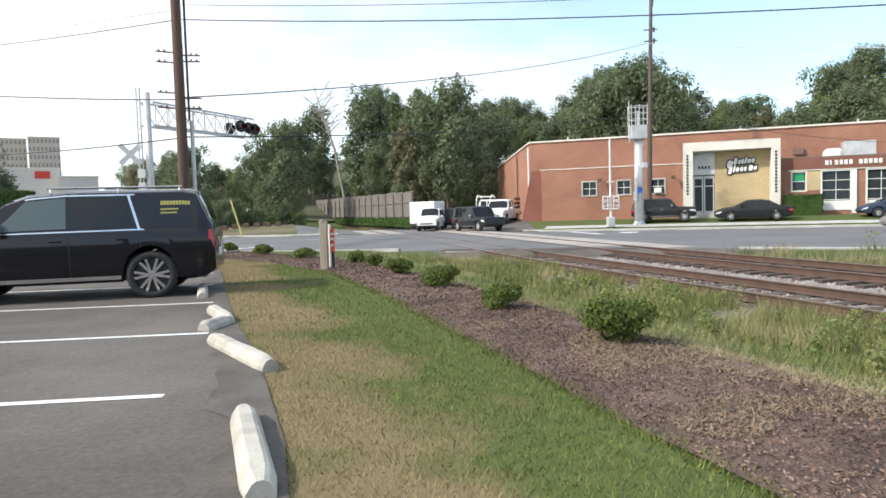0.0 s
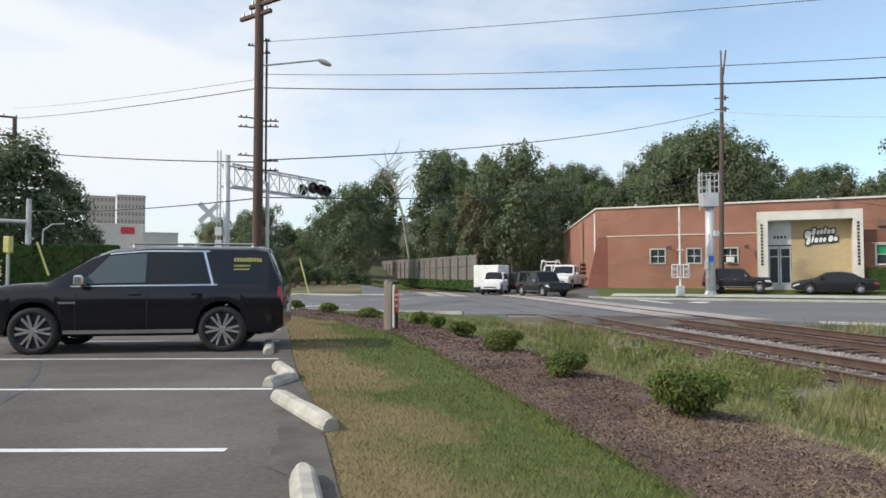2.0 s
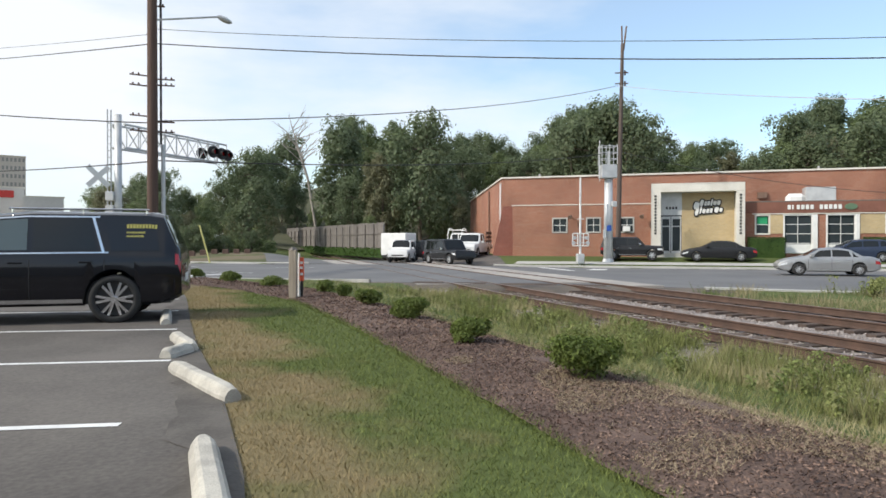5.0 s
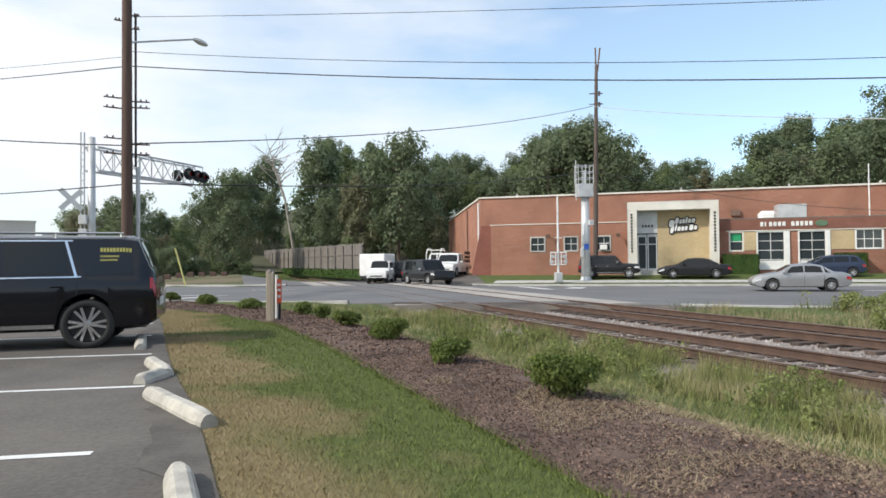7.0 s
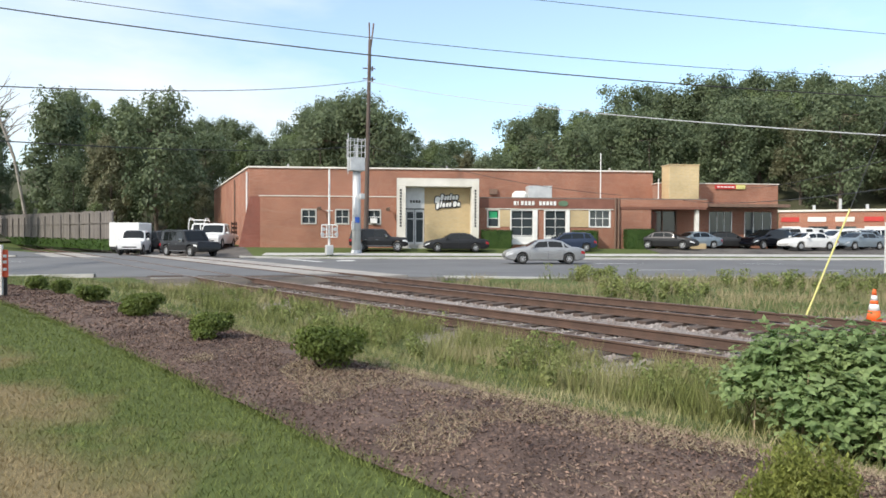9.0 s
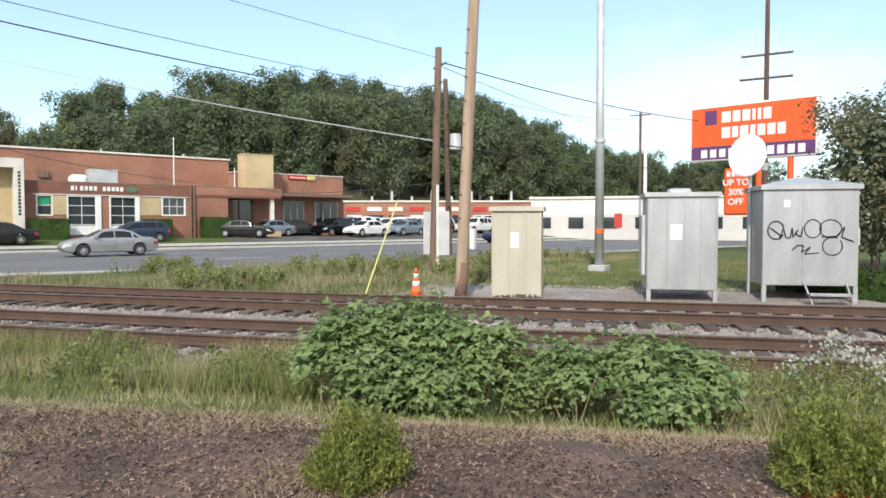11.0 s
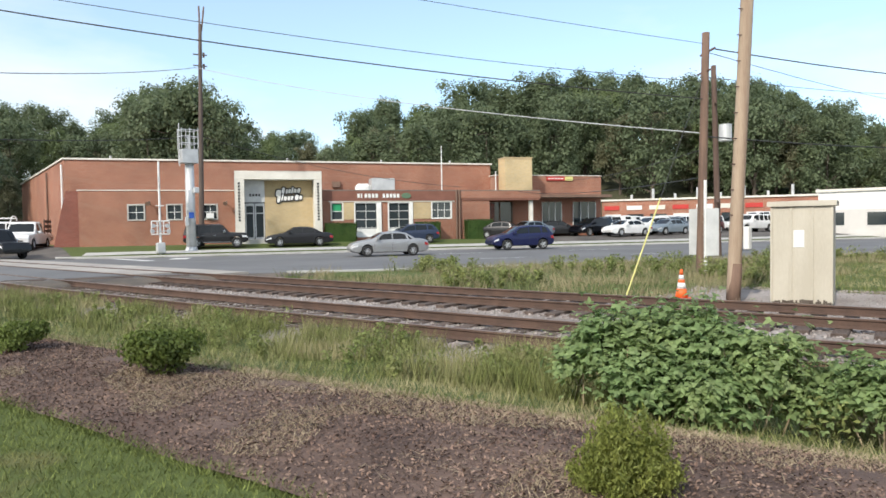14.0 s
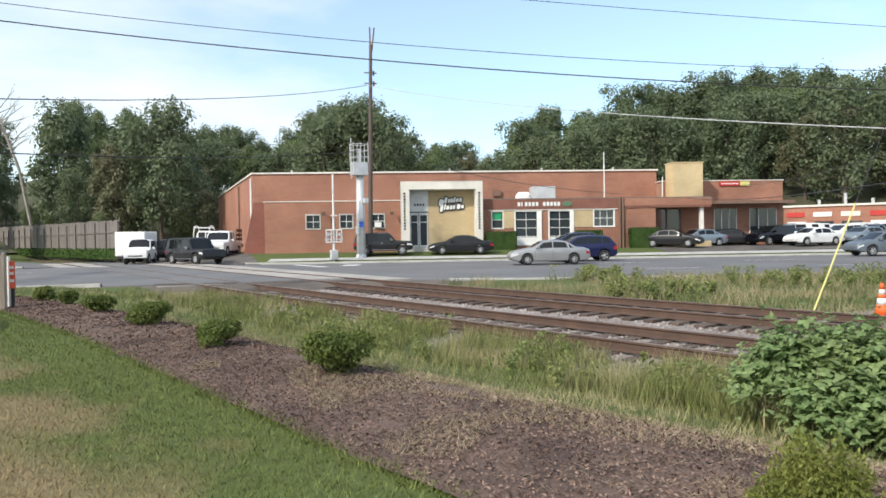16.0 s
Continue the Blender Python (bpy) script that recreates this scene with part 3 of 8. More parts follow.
kerb("kerb_north", ROAD1, ROAD1 + 0.18, road_a(ROAD1, 6), 420, 0.14, M["concrete"], "pale concrete kerb along the street")
kerb("kerb_north_west", ROAD1, ROAD1 + 0.18, -260, road_a(ROAD1, -6), 0.14, M["concrete"], "pale concrete kerb along the street")
kerb("kerb_south", ROAD0, ROAD0 - 0.55, road_a(ROAD0, 5.2), road_a(ROAD0, 5.2) + 9, 0.06, M["concrete"], "broad pale concrete kerb beside the tracks")
kerb("kerb_south_east", ROAD0, ROAD0 - 0.15, road_a(ROAD0, 5.2) + 9, 420, 0.05, M["concrete"], "low worn concrete kerb along the street")
kerb("kerb_south_west", ROAD0, ROAD0 - 0.18, -260, road_a(ROAD0, -5.5), 0.12, M["concrete"], "pale concrete kerb beside shrubs")
walk_n = grid_sheet("pavement", spread(road_a(ROAD1, 7), 200, (-30, 60), 3, 0.1), [ROAD1 + 1.3, ROAD1 + 2.0, ROAD1 + 2.7], lambda a, b: (*flat(a, b), land(*flat(a, b)) + 0.03), M["concrete"])
tagged(walk_n, "pale concrete pavement beside the street", "pavement", kind="structure")
for a0, b, n in ((12, 32.6, 8), (12, 39.9, 8), (-60, 32.6, 5), (-60, 39.9, 5)):
    for i in range(n):
        stripe("lane_mark", [flat(a0 + i * 9, b), flat(a0 + i * 9 + 3, b)], 0.12, M["paint"], 0.006, road, kz)
stripe("stop_line", [flat(road_a(41, 8), 41.2), flat(road_a(45, 8), 45.8)], 0.5, M["paint"], 0.006, road, kz)
stripe("stop_line", [flat(road_a(28, -9) - 6, 27.2), flat(road_a(28, -9) - 5, 31.0)], 0.45, M["paint"], 0.006, road, kz)
sheet("road_patch", [(*flat(a, b), road_z(*flat(a, b)) + 0.008) for a, b in ((-3.75, 42.6), (-2.7, 42.6), (-2.5, 44.2), (-3.5, 44.2))], [(0, 1, 2, 3)], M["paint"], road)

# mulch bed
bed_ys = [-4.5 + 0.5 * i for i in range(61)]
bed = grid_sheet("mulch_bed", bed_ys, [i / 8 for i in range(9)], lambda y, f: (
    along(BED_L, y) + (along(BED_R, y) - along(BED_L, y)) * f + 0.06 * noise.noise((y * 1.7, f * 3, 0)), y,
    land(along(BED_L, y) + (along(BED_R, y) - along(BED_L, y)) * f, y) + 0.014 + 0.05 * math.sin(math.pi * f) + 0.03 * noise.noise((y, f * 4, 3))), M["mulch"])
tagged(bed, "bed of dark brown bark mulch", "flower bed", kind="structure")

# ballast bed and tracks
tys = [-40, -30, -22, -16] + [-12 + 1.0 * i for i in range(60)] + [50, 56, 64, 72, 82, 95, 110]


def track_point(u, y, z=0.0):
    return Vector((track_x(y) + u / 0.955, y, z))


def bed_z(u):
    k = abs(abs(u) - 1.95)
    return -0.455 - 0.10 * smooth(1.6, 2.6, abs(u) - 1.95) - 0.04 * (1 - smooth(0, 0.5, abs(u)))


in_road = lambda x, y: ROAD0 - 0.3 < across(x, y) < ROAD1 + 0.3
bal = grid_sheet("ballast_bed", tys, [-4.9 + 0.35 * i for i in range(29)], lambda y, u: track_point(
    u, y, bed_z(u) + 0.02 * noise.noise((u * 2, y * 2, 1)) - (0.25 if in_road(*track_point(u, y)[:2]) else 0)), M["ballast"])
tagged(bal, "bed of grey and brown crushed stone under the tracks", "ground", kind="structure")
RAILS = ((-2.67, -0.245), (-1.165, -0.24), (1.165, -0.215), (2.67, -0.19))


def rail(u, z):
    """One rail with its foot, web and head, along the bend."""
    prof = [(-0.07, -0.17), (0.07, -0.17), (0.07, -0.155), (0.012, -0.13), (0.012, -0.045), (0.037, -0.032), (0.037, -0.004), (0.03, 0), (-0.03, 0), (-0.037, -0.004), (-0.037, -0.032), (-0.012, -0.045), (-0.012, -0.13), (-0.07, -0.155)]
    bm = bmesh.new()
    prev = None
    for y in tys:
        row = [bm.verts.new(track_point(u + du, y, z + dz)) for du, dz in prof]
        if prev:
            for i in range(len(prof)):
                j = (i + 1) % len(prof)
                f = bm.faces.new((prev[i], prev[j], row[j], row[i]))
                f.material_index = 1 if i in (6, 7, 8) else 0
        prev = row
    ob = link("rail", bm, M["rust"])
    ob.data.materials.append(M["railtop"])
    return ob


for n_track, (ra_, rb_) in enumerate((RAILS[:2], RAILS[2:])):
    track = empty("railway_track", Matrix(), "rusty railway track on wooden ties" + (" beside the shrubs" if not n_track else " beside the street"), "railway track", "railway tracks")
    for u, z in (ra_, rb_):
        rail(u, z).parent = track
    uc = (ra_[0] + rb_[0]) / 2
    bm = bmesh.new()
    box(bm, -1.3, -0.115, -0.18, 1.3, 0.115, 0.0, bevel=0.012)
    first = part("tie", bm, M["tie"], track)
    plate = None
    y, k = -11.0, 0
    while y < 46:
        p = track_point(uc, y, (ra_[1] + rb_[1]) / 2 - 0.178)
        if not in_road(p.x, p.y):
            slope = math.atan2(track_x(y + 0.5) - track_x(y - 0.5), 1.0)
            m = Matrix.Translation(p + Vector((random.uniform(-0.05, 0.05), 0, random.uniform(-0.012, 0.008)))) @ Matrix.Rotation(-slope + random.uniform(-0.02, 0.02), 4, "Z")
            if k == 0:
                first.matrix_basis = m
            else:
                again(first, m, track)
            k += 1
        y += 0.52

# crossing panels, one row between and beside the rails
cross = empty("level_crossing", Matrix(), "worn concrete level crossing panels between the rails", "level crossing", kind="structure")
for u0, u1 in ((-4.0, -2.78), (-2.55, -1.28), (-1.05, 1.05), (1.28, 2.55), (2.78, 4.0)):
    y = 17.0
    while y < 76:
        y2 = y + 2.4
        c = track_point((u0 + u1) / 2, (y + y2) / 2)
        if ROAD0 + 0.3 < across(c.x, c.y) < ROAD1 + 9.5:
            bm = bmesh.new()
            top = -0.238 + 0.012 * (u0 + u1) / 2
            vs = [bm.verts.new(track_point(u, yy, zz)) for zz in (top - 0.2, top) for u, yy in ((u0, y + 0.01), (u1, y + 0.01), (u1, y2 - 0.01), (u0, y2 - 0.01))]
            for f in ((0, 1, 2, 3), (4, 7, 6, 5), (0, 4, 5, 1), (1, 5, 6, 2), (2, 6, 7, 3), (3, 7, 4, 0)):
                bm.faces.new([vs[i] for i in f])
            bmesh.ops.recalc_face_normals(bm, faces=bm.faces)
            part("panel", bm, M["road"] if u0 == -1.05 else M["panel"], cross)
        y = y2
# dark timber and tar headers at the ends of the crossing
for u0, u1 in ((-4.0, -2.75), (-1.1, 1.1), (2.75, 4.0), (-2.55, -1.28), (1.28, 2.55)):
    yy = [y for y in np.arange(15, 40, 0.05) if across(*track_point((u0 + u1) / 2, y)[:2]) > ROAD0 + 0.1][0]
    bm = bmesh.new()
    c = track_point((u0 + u1) / 2, yy, -0.33)
    box(bm, -(u1 - u0) / 2, -0.25, -0.2, (u1 - u0) / 2, 0.35, 0.085, Matrix.Translation(c) @ Matrix.Rotation(radians(-16), 4, "Z"), 0.02)
    part("header_beam", bm, M["tie"], cross)

sf = grid_sheet("crossing_shoulder", [-7.5 + 0.5 * i for i in range(27)], [ROAD0 - 1.5 + 0.3 * i for i in range(8)], lambda u, b: (
    *flat(road_a(b, u), b), road_z(*flat(road_a(b, u), b)) - 0.012 - 0.1 * smooth(ROAD0 - 0.3, ROAD0 - 1.5, b) * (abs(u) < 5) - 0.12 * smooth(ROAD0 - 1.0, ROAD0 - 1.5, b) - 0.12 * smooth(6.3, 7.5, -u)), M["soil"])
tagged(sf, "dark bare dirt and broken asphalt at the crossing's edge", "ground", kind="structure")

# ---- the brick building ----
FB, MB = 54.7, 58.8                      # distances across of the low front and of the tall hall
LT, HT = 4.47, 7.15                      # their tops


def sbox(bm, a0, b0, z0, a1, b1, z1, bevel=0.0):
    return box(bm, a0, b0, z0, a1, b1, z1, Matrix.Rotation(TH, 4, "Z"), bevel)


bld = empty("brick_building", Matrix(), "long low red brick glassworks with a pale stone entrance", "building")
# front wall with openings: cut into piers, sills and lintels
openings = [(-7.48, 2.2, -6.35, 3.33), (-4.79, 2.2, -3.74, 3.33), (-2.21, 2.2, -1.2, 3.33),
            (7.52, 2.02, 8.46, 3.42), (9.43, 0.65, 11.3, 3.42), (12.24, 0.65, 14.05, 3.42), (15.97, 2.08, 17.7, 3.46)]


def wall_strip(name, a0, a1, z0, z1, b0, b1, holes, material):
    """A straight wall, opened right through at the holes."""
    cuts = sorted({a0, a1, *[h[0] for h in holes], *[h[2] for h in holes]})
    bm = bmesh.new()
    for c0, c1 in zip(cuts, cuts[1:]):
        hs = [h for h in holes if h[0] <= c0 + 1e-6 and c1 <= h[2] + 1e-6]
        if not hs:
            sbox(bm, c0, b0, z0, c1, b1, z1)
        else:
            sbox(bm, c0, b0, z0, c1, b1, hs[0][1])
            sbox(bm, c0, b0, hs[0][3], c1, b1, z1)
    bmesh.ops.remove_doubles(bm, verts=bm.verts, dist=0.001)
    return part(name, bm, material, bld)


wall_strip("wall", -10.76, 0.1, -0.3, LT - 0.1, FB, FB + 0.3, openings[:3], M["brick"])
wall_strip("wall", 6.7, 18.5, -0.3, LT - 0.1, FB, FB + 0.3, openings[3:], M["brick"])
bm = bmesh.new(); sbox(bm, -10.76, FB + 0.3, -0.3, -10.46, MB, LT - 0.1); part("wall", bm, M["brick_side"], bld)
bm = bmesh.new(); sbox(bm, -10.85, FB - 0.05, LT - 0.1, 0.1, FB + 0.4, LT - 0.03, 0.01); part("coping", bm, M["stone"], bld, "pale stone coping")
bm = bmesh.new(); sbox(bm, 6.7, FB - 0.08, LT - 0.1, 26.0, FB + 0.4, LT - 0.02, 0.01); part("coping", bm, M["fence"], bld, "dull grey coping")
bm = bmesh.new(); sbox(bm, -10.46, FB + 0.3, LT - 0.35, 24.0, MB, LT - 0.25); part("low_roof", bm, M["roof"], bld)
# tan brick band over and between the right-hand windows
for a0, a1 in ((8.52, 9.37), (14.3, 15.9)):
    bm = bmesh.new(); sbox(bm, a0, FB - 0.05, 2.05, a1, FB - 0.003, 3.42); part("tan_brick_panel", bm, M["tan_brick"], bld)
bm = bmesh.new(); sbox(bm, 7.3, FB - 0.1, 3.47, 18.0, FB - 0.003, 3.54, 0.01); part("lintel", bm, M["stone"], bld, "long pale stone lintel")
for a0, a1, z0 in ((11.34, 11.62, 0.35), (14.09, 14.3, 0.35)):
    bm = bmesh.new(); sbox(bm, a0, FB - 0.12, z0, a1, FB - 0.003, 3.44); part("white_pier", bm, M["white"], bld, "white painted door surround")


def window(o, cols, rows, sill=True, glass=None, frame_m=None, depth=0.12):
    a0, z0, a1, z1 = o
    fm = frame_m or M["stone"]
    bm = bmesh.new()
    t = 0.055
    for q in ((a0 - 0.06, z0 - 0.06, a1 + 0.06, z0 + t), (a0 - 0.06, z1 - t, a1 + 0.06, z1 + 0.06), (a0 - 0.06, z0 + t, a0 + t, z1 - t), (a1 - t, z0 + t, a1 + 0.06, z1 - t)):
        sbox(bm, q[0], FB - 0.05, q[1], q[2], FB + 0.1, q[3], 0.008)
    w = part("window", bm, fm, bld, "pale framed window")
    bm = bmesh.new(); sbox(bm, a0 + t, FB + depth, z0 + t, a1 - t, FB + depth + 0.02, z1 - t); part("pane", bm, glass or M["glass"], w)
    bm = bmesh.new()
    for i in range(1, cols):
        a = a0 + (a1 - a0) * i / cols
        sbox(bm, a - 0.018, FB + depth - 0.04, z0 + t, a + 0.018, FB + depth - 0.002, z1 - t)
    for i in range(1, rows):
        z = z0 + (z1 - z0) * i / rows
        sbox(bm, a0 + t, FB + depth - 0.045, z - 0.022, a1 - t, FB + depth - 0.004, z + 0.022)
    if cols > 1 or rows > 1:
        part("glazing_bar", bm, M["white"], w)
    else:
        bm.free()
    return w


for o in openings[:3]:
    window(o, 2, 2, frame_m=M["concrete"])
w_green = window(openings[3], 1, 2)
bm = bmesh.new(); sbox(bm, 7.65, FB + 0.09, 2.75, 8.33, FB + 0.115, 3.3); part("poster", bm, M["sign_green"], w_green, "green lit window sign")
for o in openings[4:6]:
    window(o, 2, 4, frame_m=M["white"])
    bm = bmesh.new(); sbox(bm, o[0] + 0.05, FB + 0.06, o[1], o[2] - 0.05, FB + 0.11, o[1] + 0.62); part("door_panel", bm, M["white"], bld, "white lower panel of the glass overhead door")
window(openings[6], 3, 2, frame_m=M["white"])
bm = bmesh.new(); sbox(bm, -2.0, FB - 0.28, 2.25, -1.45, FB + 0.1, 2.65, 0.02); part("air_conditioner", bm, M["white"], bld, "small white window air conditioner")
for a in (-5.95, -0.5):
    bm = bmesh.new(); tube(bm, S(a, FB, 3.35), S(a, FB - 0.45, 3.5), 0.03); tube(bm, S(a, FB - 0.4, 3.52), S(a - 0.1, FB - 0.7, 3.36), 0.07, 0.17, 10)
    part("flood_lamp", bm, M["pole_mid"], bld, "rusty wall flood lamp")

# stone entrance frame with the logo wall and the glass doors
EB = 53.8
bm = bmesh.new()
sbox(bm, 0.1, EB, -0.2, 0.83, FB + 0.6, 5.2, 0.02); sbox(bm, 6.1, EB, -0.2, 6.7, FB + 0.6, 5.2, 0.02); sbox(bm, 0.1, EB, 5.2, 6.7, FB + 0.6, 5.86, 0.02)
frame_e = part("entrance_frame", bm, M["stone"], bld, "tall pale stone portal")
bm = bmesh.new(); sbox(bm, 2.36, FB + 0.25, -0.2, 6.1, FB + 0.5, 5.2); part("entrance_wall", bm, M["tan_brick"], frame_e, "tan brick entrance wall")
bm = bmesh.new(); sbox(bm, 0.83, FB + 0.25, 3.5, 2.36, FB + 0.45, 5.2); part("transom_panel", bm, M["galv"], frame_e, "grey panel over the doors")
bm = bmesh.new(); sbox(bm, 0.83, FB + 0.42, -0.2, 2.36, FB + 0.46, 3.5); part("door_glass", bm, M["glass"], frame_e)
for a0, a1 in ((0.86, 1.55), (1.6, 2.33)):
    bm = bmesh.new()
    for q in ((a0, 0.5, a0 + 0.09, 3.3), (a1 - 0.09, 0.5, a1, 3.3), (a0, 3.2, a1, 3.4), (a0, 0.5, a1, 0.75), (a0, 2.6, a1, 2.68)):
        sbox(bm, q[0], FB + 0.34, q[1], q[2], FB + 0.41, q[3])
    part("door_leaf", bm, M["galv"], frame_e, "aluminium framed glass door")
bm = bmesh.new(); sbox(bm, 0.1, EB - 0.6, -0.2, 2.6, FB + 0.3, 0.6); part("entrance_step", bm, M["concrete"], bld)
for a, b in ((0.42, EB), (6.4, EB)):
    for i in range(13):
        bm = bmesh.new(); sbox(bm, a - 0.075, b - 0.03, 2.0 + i * 0.235, a + 0.075, b - 0.002, 2.0 + i * 0.235 + 0.15)
        part("letter_bar", bm, M["black"], frame_e, "small dark letter bar")
for i in range(4):
    bm = bmesh.new(); sbox(bm, 1.2 + i * 0.23, FB + 0.21, 3.95, 1.34 + i * 0.23, FB + 0.246, 4.15)
    part("number_bar", bm, M["black"], frame_e)


def writing(text, size, m, material, parent, name, label="", depth=0.02, shear=0.0, align="CENTER", offset=0.0):
    cu = bpy.data.curves.new(name, "FONT")
    cu.body, cu.size, cu.extrude, cu.align_x, cu.align_y, cu.shear, cu.offset = text, size, depth, align, "CENTER", shear, offset
    tmp = bpy.data.objects.new(name, cu)
    scene.collection.objects.link(tmp)
    me = bpy.data.meshes.new_from_object(tmp.evaluated_get(bpy.context.evaluated_depsgraph_get()))
    bpy.data.objects.remove(tmp)
    me.materials.clear()
    me.materials.append(material)
    ob = new(name, me)
    ob.parent, ob.matrix_basis = parent, m
    if label:
        ob["label"] = label
    return ob


def facing(a, b, z, lean=0.0):
    """Upright lettering on the street front."""
    return Matrix.Translation(S(a, b, z)) @ Matrix.Rotation(TH, 4, "Z") @ pose(0, 0, 0, 90, 0, 0) @ pose(0, 0, 0, 0, 0, lean)


def blob_bar(parent, a, z, w, h, b, material, name, lean=0.0, label=""):
    """A rounded plain stroke of a script emblem."""
    bm = bmesh.new()
    n = 20
    pts = [(w / 2 * math.copysign(abs(math.cos(t)) ** 0.6, math.cos(t)), h / 2 * math.copysign(abs(math.sin(t)) ** 0.7, math.sin(t))) for t in [2 * math.pi * i / n for i in range(n)]]
    fr = [bm.verts.new((x, y, 0.02)) for x, y in pts]
    bk = [bm.verts.new((x, y, -0.02)) for x, y in pts]
    bm.faces.new(fr); bm.faces.new(bk[::-1])
    for i in range(n):
        bm.faces.new((fr[i], bk[i], bk[(i + 1) % n], fr[(i + 1) % n]))
    bmesh.ops.recalc_face_normals(bm, faces=bm.faces)
    bmesh.ops.transform(bm, matrix=facing(a, b, z, lean), verts=bm.verts)
    return part(name, bm, material, parent, label)


EMBLEM = ((2.95, 4.2, 0.5, 0.55), (2.98, 3.72, 0.3, 0.6), (3.42, 4.42, 0.3, 0.5), (3.75, 4.35, 0.2, 0.36), (4.02, 4.38, 0.26, 0.36), (4.3, 4.45, 0.18, 0.52), (4.58, 4.4, 0.28, 0.34), (4.92, 4.42, 0.3, 0.36),
          (3.32, 3.85, 0.16, 0.6), (3.6, 3.76, 0.3, 0.36), (3.95, 3.78, 0.26, 0.36), (4.25, 3.8, 0.24, 0.36), (4.72, 3.86, 0.36, 0.46), (5.1, 3.84, 0.28, 0.32))
for a, z, w, h in EMBLEM:
    a, z, w = 4.3 + (a - 4.05) * 0.8, 4.1 + (z - 4.1) * 0.95, w * 0.8
    blob_bar(frame_e, a, z, w + 0.16, h + 0.18, FB + 0.2, M["black"], "emblem_edge", -12)
    blob_bar(frame_e, a, z, w, h, FB + 0.13, M["white"], "emblem_stroke", -12, "white script emblem stroke with a dark edge")

# dark sign fascia and lettering on the right wing
bm = bmesh.new(); sbox(bm, 6.8, FB - 0.07, 3.58, 25.9, FB - 0.003, LT - 0.1); part("fascia", bm, mat("fascia_brown", (0.23, 0.1, 0.07), (0.19, 0.08, 0.055), 1.5, 0.8), bld, "brown fascia band")
for i in range(12):
    if i != 6:
        bm = bmesh.new(); sbox(bm, 9.65 + i * 0.3, FB - 0.13, 3.81, 9.65 + i * 0.3 + (0.1 if i == 1 else 0.21), FB - 0.072, 4.14, 0.01); part("lettering_bar", bm, M["white"], bld, "white capital lettering bar")
bm = bmesh.new(); bmesh.ops.create_cone(bm, cap_ends=True, segments=20, radius1=0.33, radius2=0.33, depth=0.06, matrix=facing(13.75, FB - 0.11, 3.98) @ Matrix.Diagonal((1.25, 0.7, 1, 1)))
part("sign_badge", bm, mat("badge", (0.12, 0.2, 0.12), None, 3, 0.5), bld, "dark green oval sign badge")
for a in (18.15, 18.42):
    bm = bmesh.new(); tube(bm, S(a, FB - 0.12, -0.1), S(a, FB - 0.12, LT), 0.09, 0.09, 10); part("downpipe", bm, M["pole_mid"], bld, "brown downpipe")
# canopy and recessed porch
bm = bmesh.new(); sbox(bm, 18.5, FB - 0.1, 3.75, 26.0, MB, LT - 0.1); part("canopy", bm, M["brick"], bld, "brick fronted canopy")
wall_strip("wall", 18.5, 21.2, -0.3, 3.75, FB, FB + 0.3, [], M["brick"])
bm = bmesh.new(); sbox(bm, 21.2, FB + 2.5, -0.3, 26.0, FB + 2.7, 3.75); part("porch_wall", bm, M["brick"], bld)
bm = bmesh.new(); sbox(bm, 22.0, FB + 2.42, 0.6, 24.3, FB + 2.49, 3.5); part("porch_door", bm, M["glass"], bld)
for a in (21.9, 23.1, 24.35):
    bm = bmesh.new(); sbox(bm, a - 0.06, FB + 2.34, 0.6, a + 0.06, FB + 2.41, 3.55); part("door_post", bm, M["pole_mid"], bld)
bm = bmesh.new(); sbox(bm, 25.1, FB + 0.2, -0.2, 25.4, FB + 0.5, 3.75); part("canopy_post", bm, M["stone"], bld)
bm = bmesh.new(); sbox(bm, 21.2, FB - 1.0, -0.2, 25.5, FB + 2.5, 0.75, 0.03); part("planter_wall", bm, M["tan_brick"], bld)
# tall hall behind, whose side follows the tracks
hall = [(-12.5, MB), (22.9, MB), (22.9, 92.0), (-23.6, 90.0)]
bm = bmesh.new()
lo = [bm.verts.new(S(a, b, -0.5)) for a, b in hall]
hi = [bm.verts.new(S(a, b, HT - 0.12)) for a, b in hall]
for i in range(4):
    bm.faces.new((lo[i], lo[(i + 1) % 4], hi[(i + 1) % 4], hi[i]))
bm.faces.new(hi)
bmesh.ops.recalc_face_normals(bm, faces=bm.faces)
hall_ob = part("hall_wall", bm, M["brick"], bld, "tall red brick hall")
hall_ob.data.materials.append(M["brick_side"])
for f in hall_ob.data.polygons:
    if abs(f.normal.z) < 0.5 and abs(f.normal.dot(RV)) > 0.6:
        f.material_index = 1
bm = bmesh.new()
for (a0, b0), (a1, b1) in zip(hall, hall[1:] + hall[:1]):
    p, q = S(a0, b0, HT - 0.06), S(a1, b1, HT - 0.06)
    d = (q - p)
    m = Matrix.Translation((p + q) / 2) @ Matrix.Rotation(math.atan2(d.y, d.x), 4, "Z")
    box(bm, -d.length / 2 - 0.1, -0.12, -0.07, d.length / 2 + 0.1, 0.2, 0.06, m)
part("coping", bm, M["stone"], bld, "pale stone coping")
for a, b in ((-12.62, MB + 0.2), (-15.6, 67.3)):
    bm = bmesh.new(); tube(bm, S(a - 0.1, b, 0), S(a - 0.1, b, HT - 0.5), 0.08, 0.08, 8); part("downpipe", bm, M["white"] if a > -13 else M["pole_mid"], bld, "white downpipe")
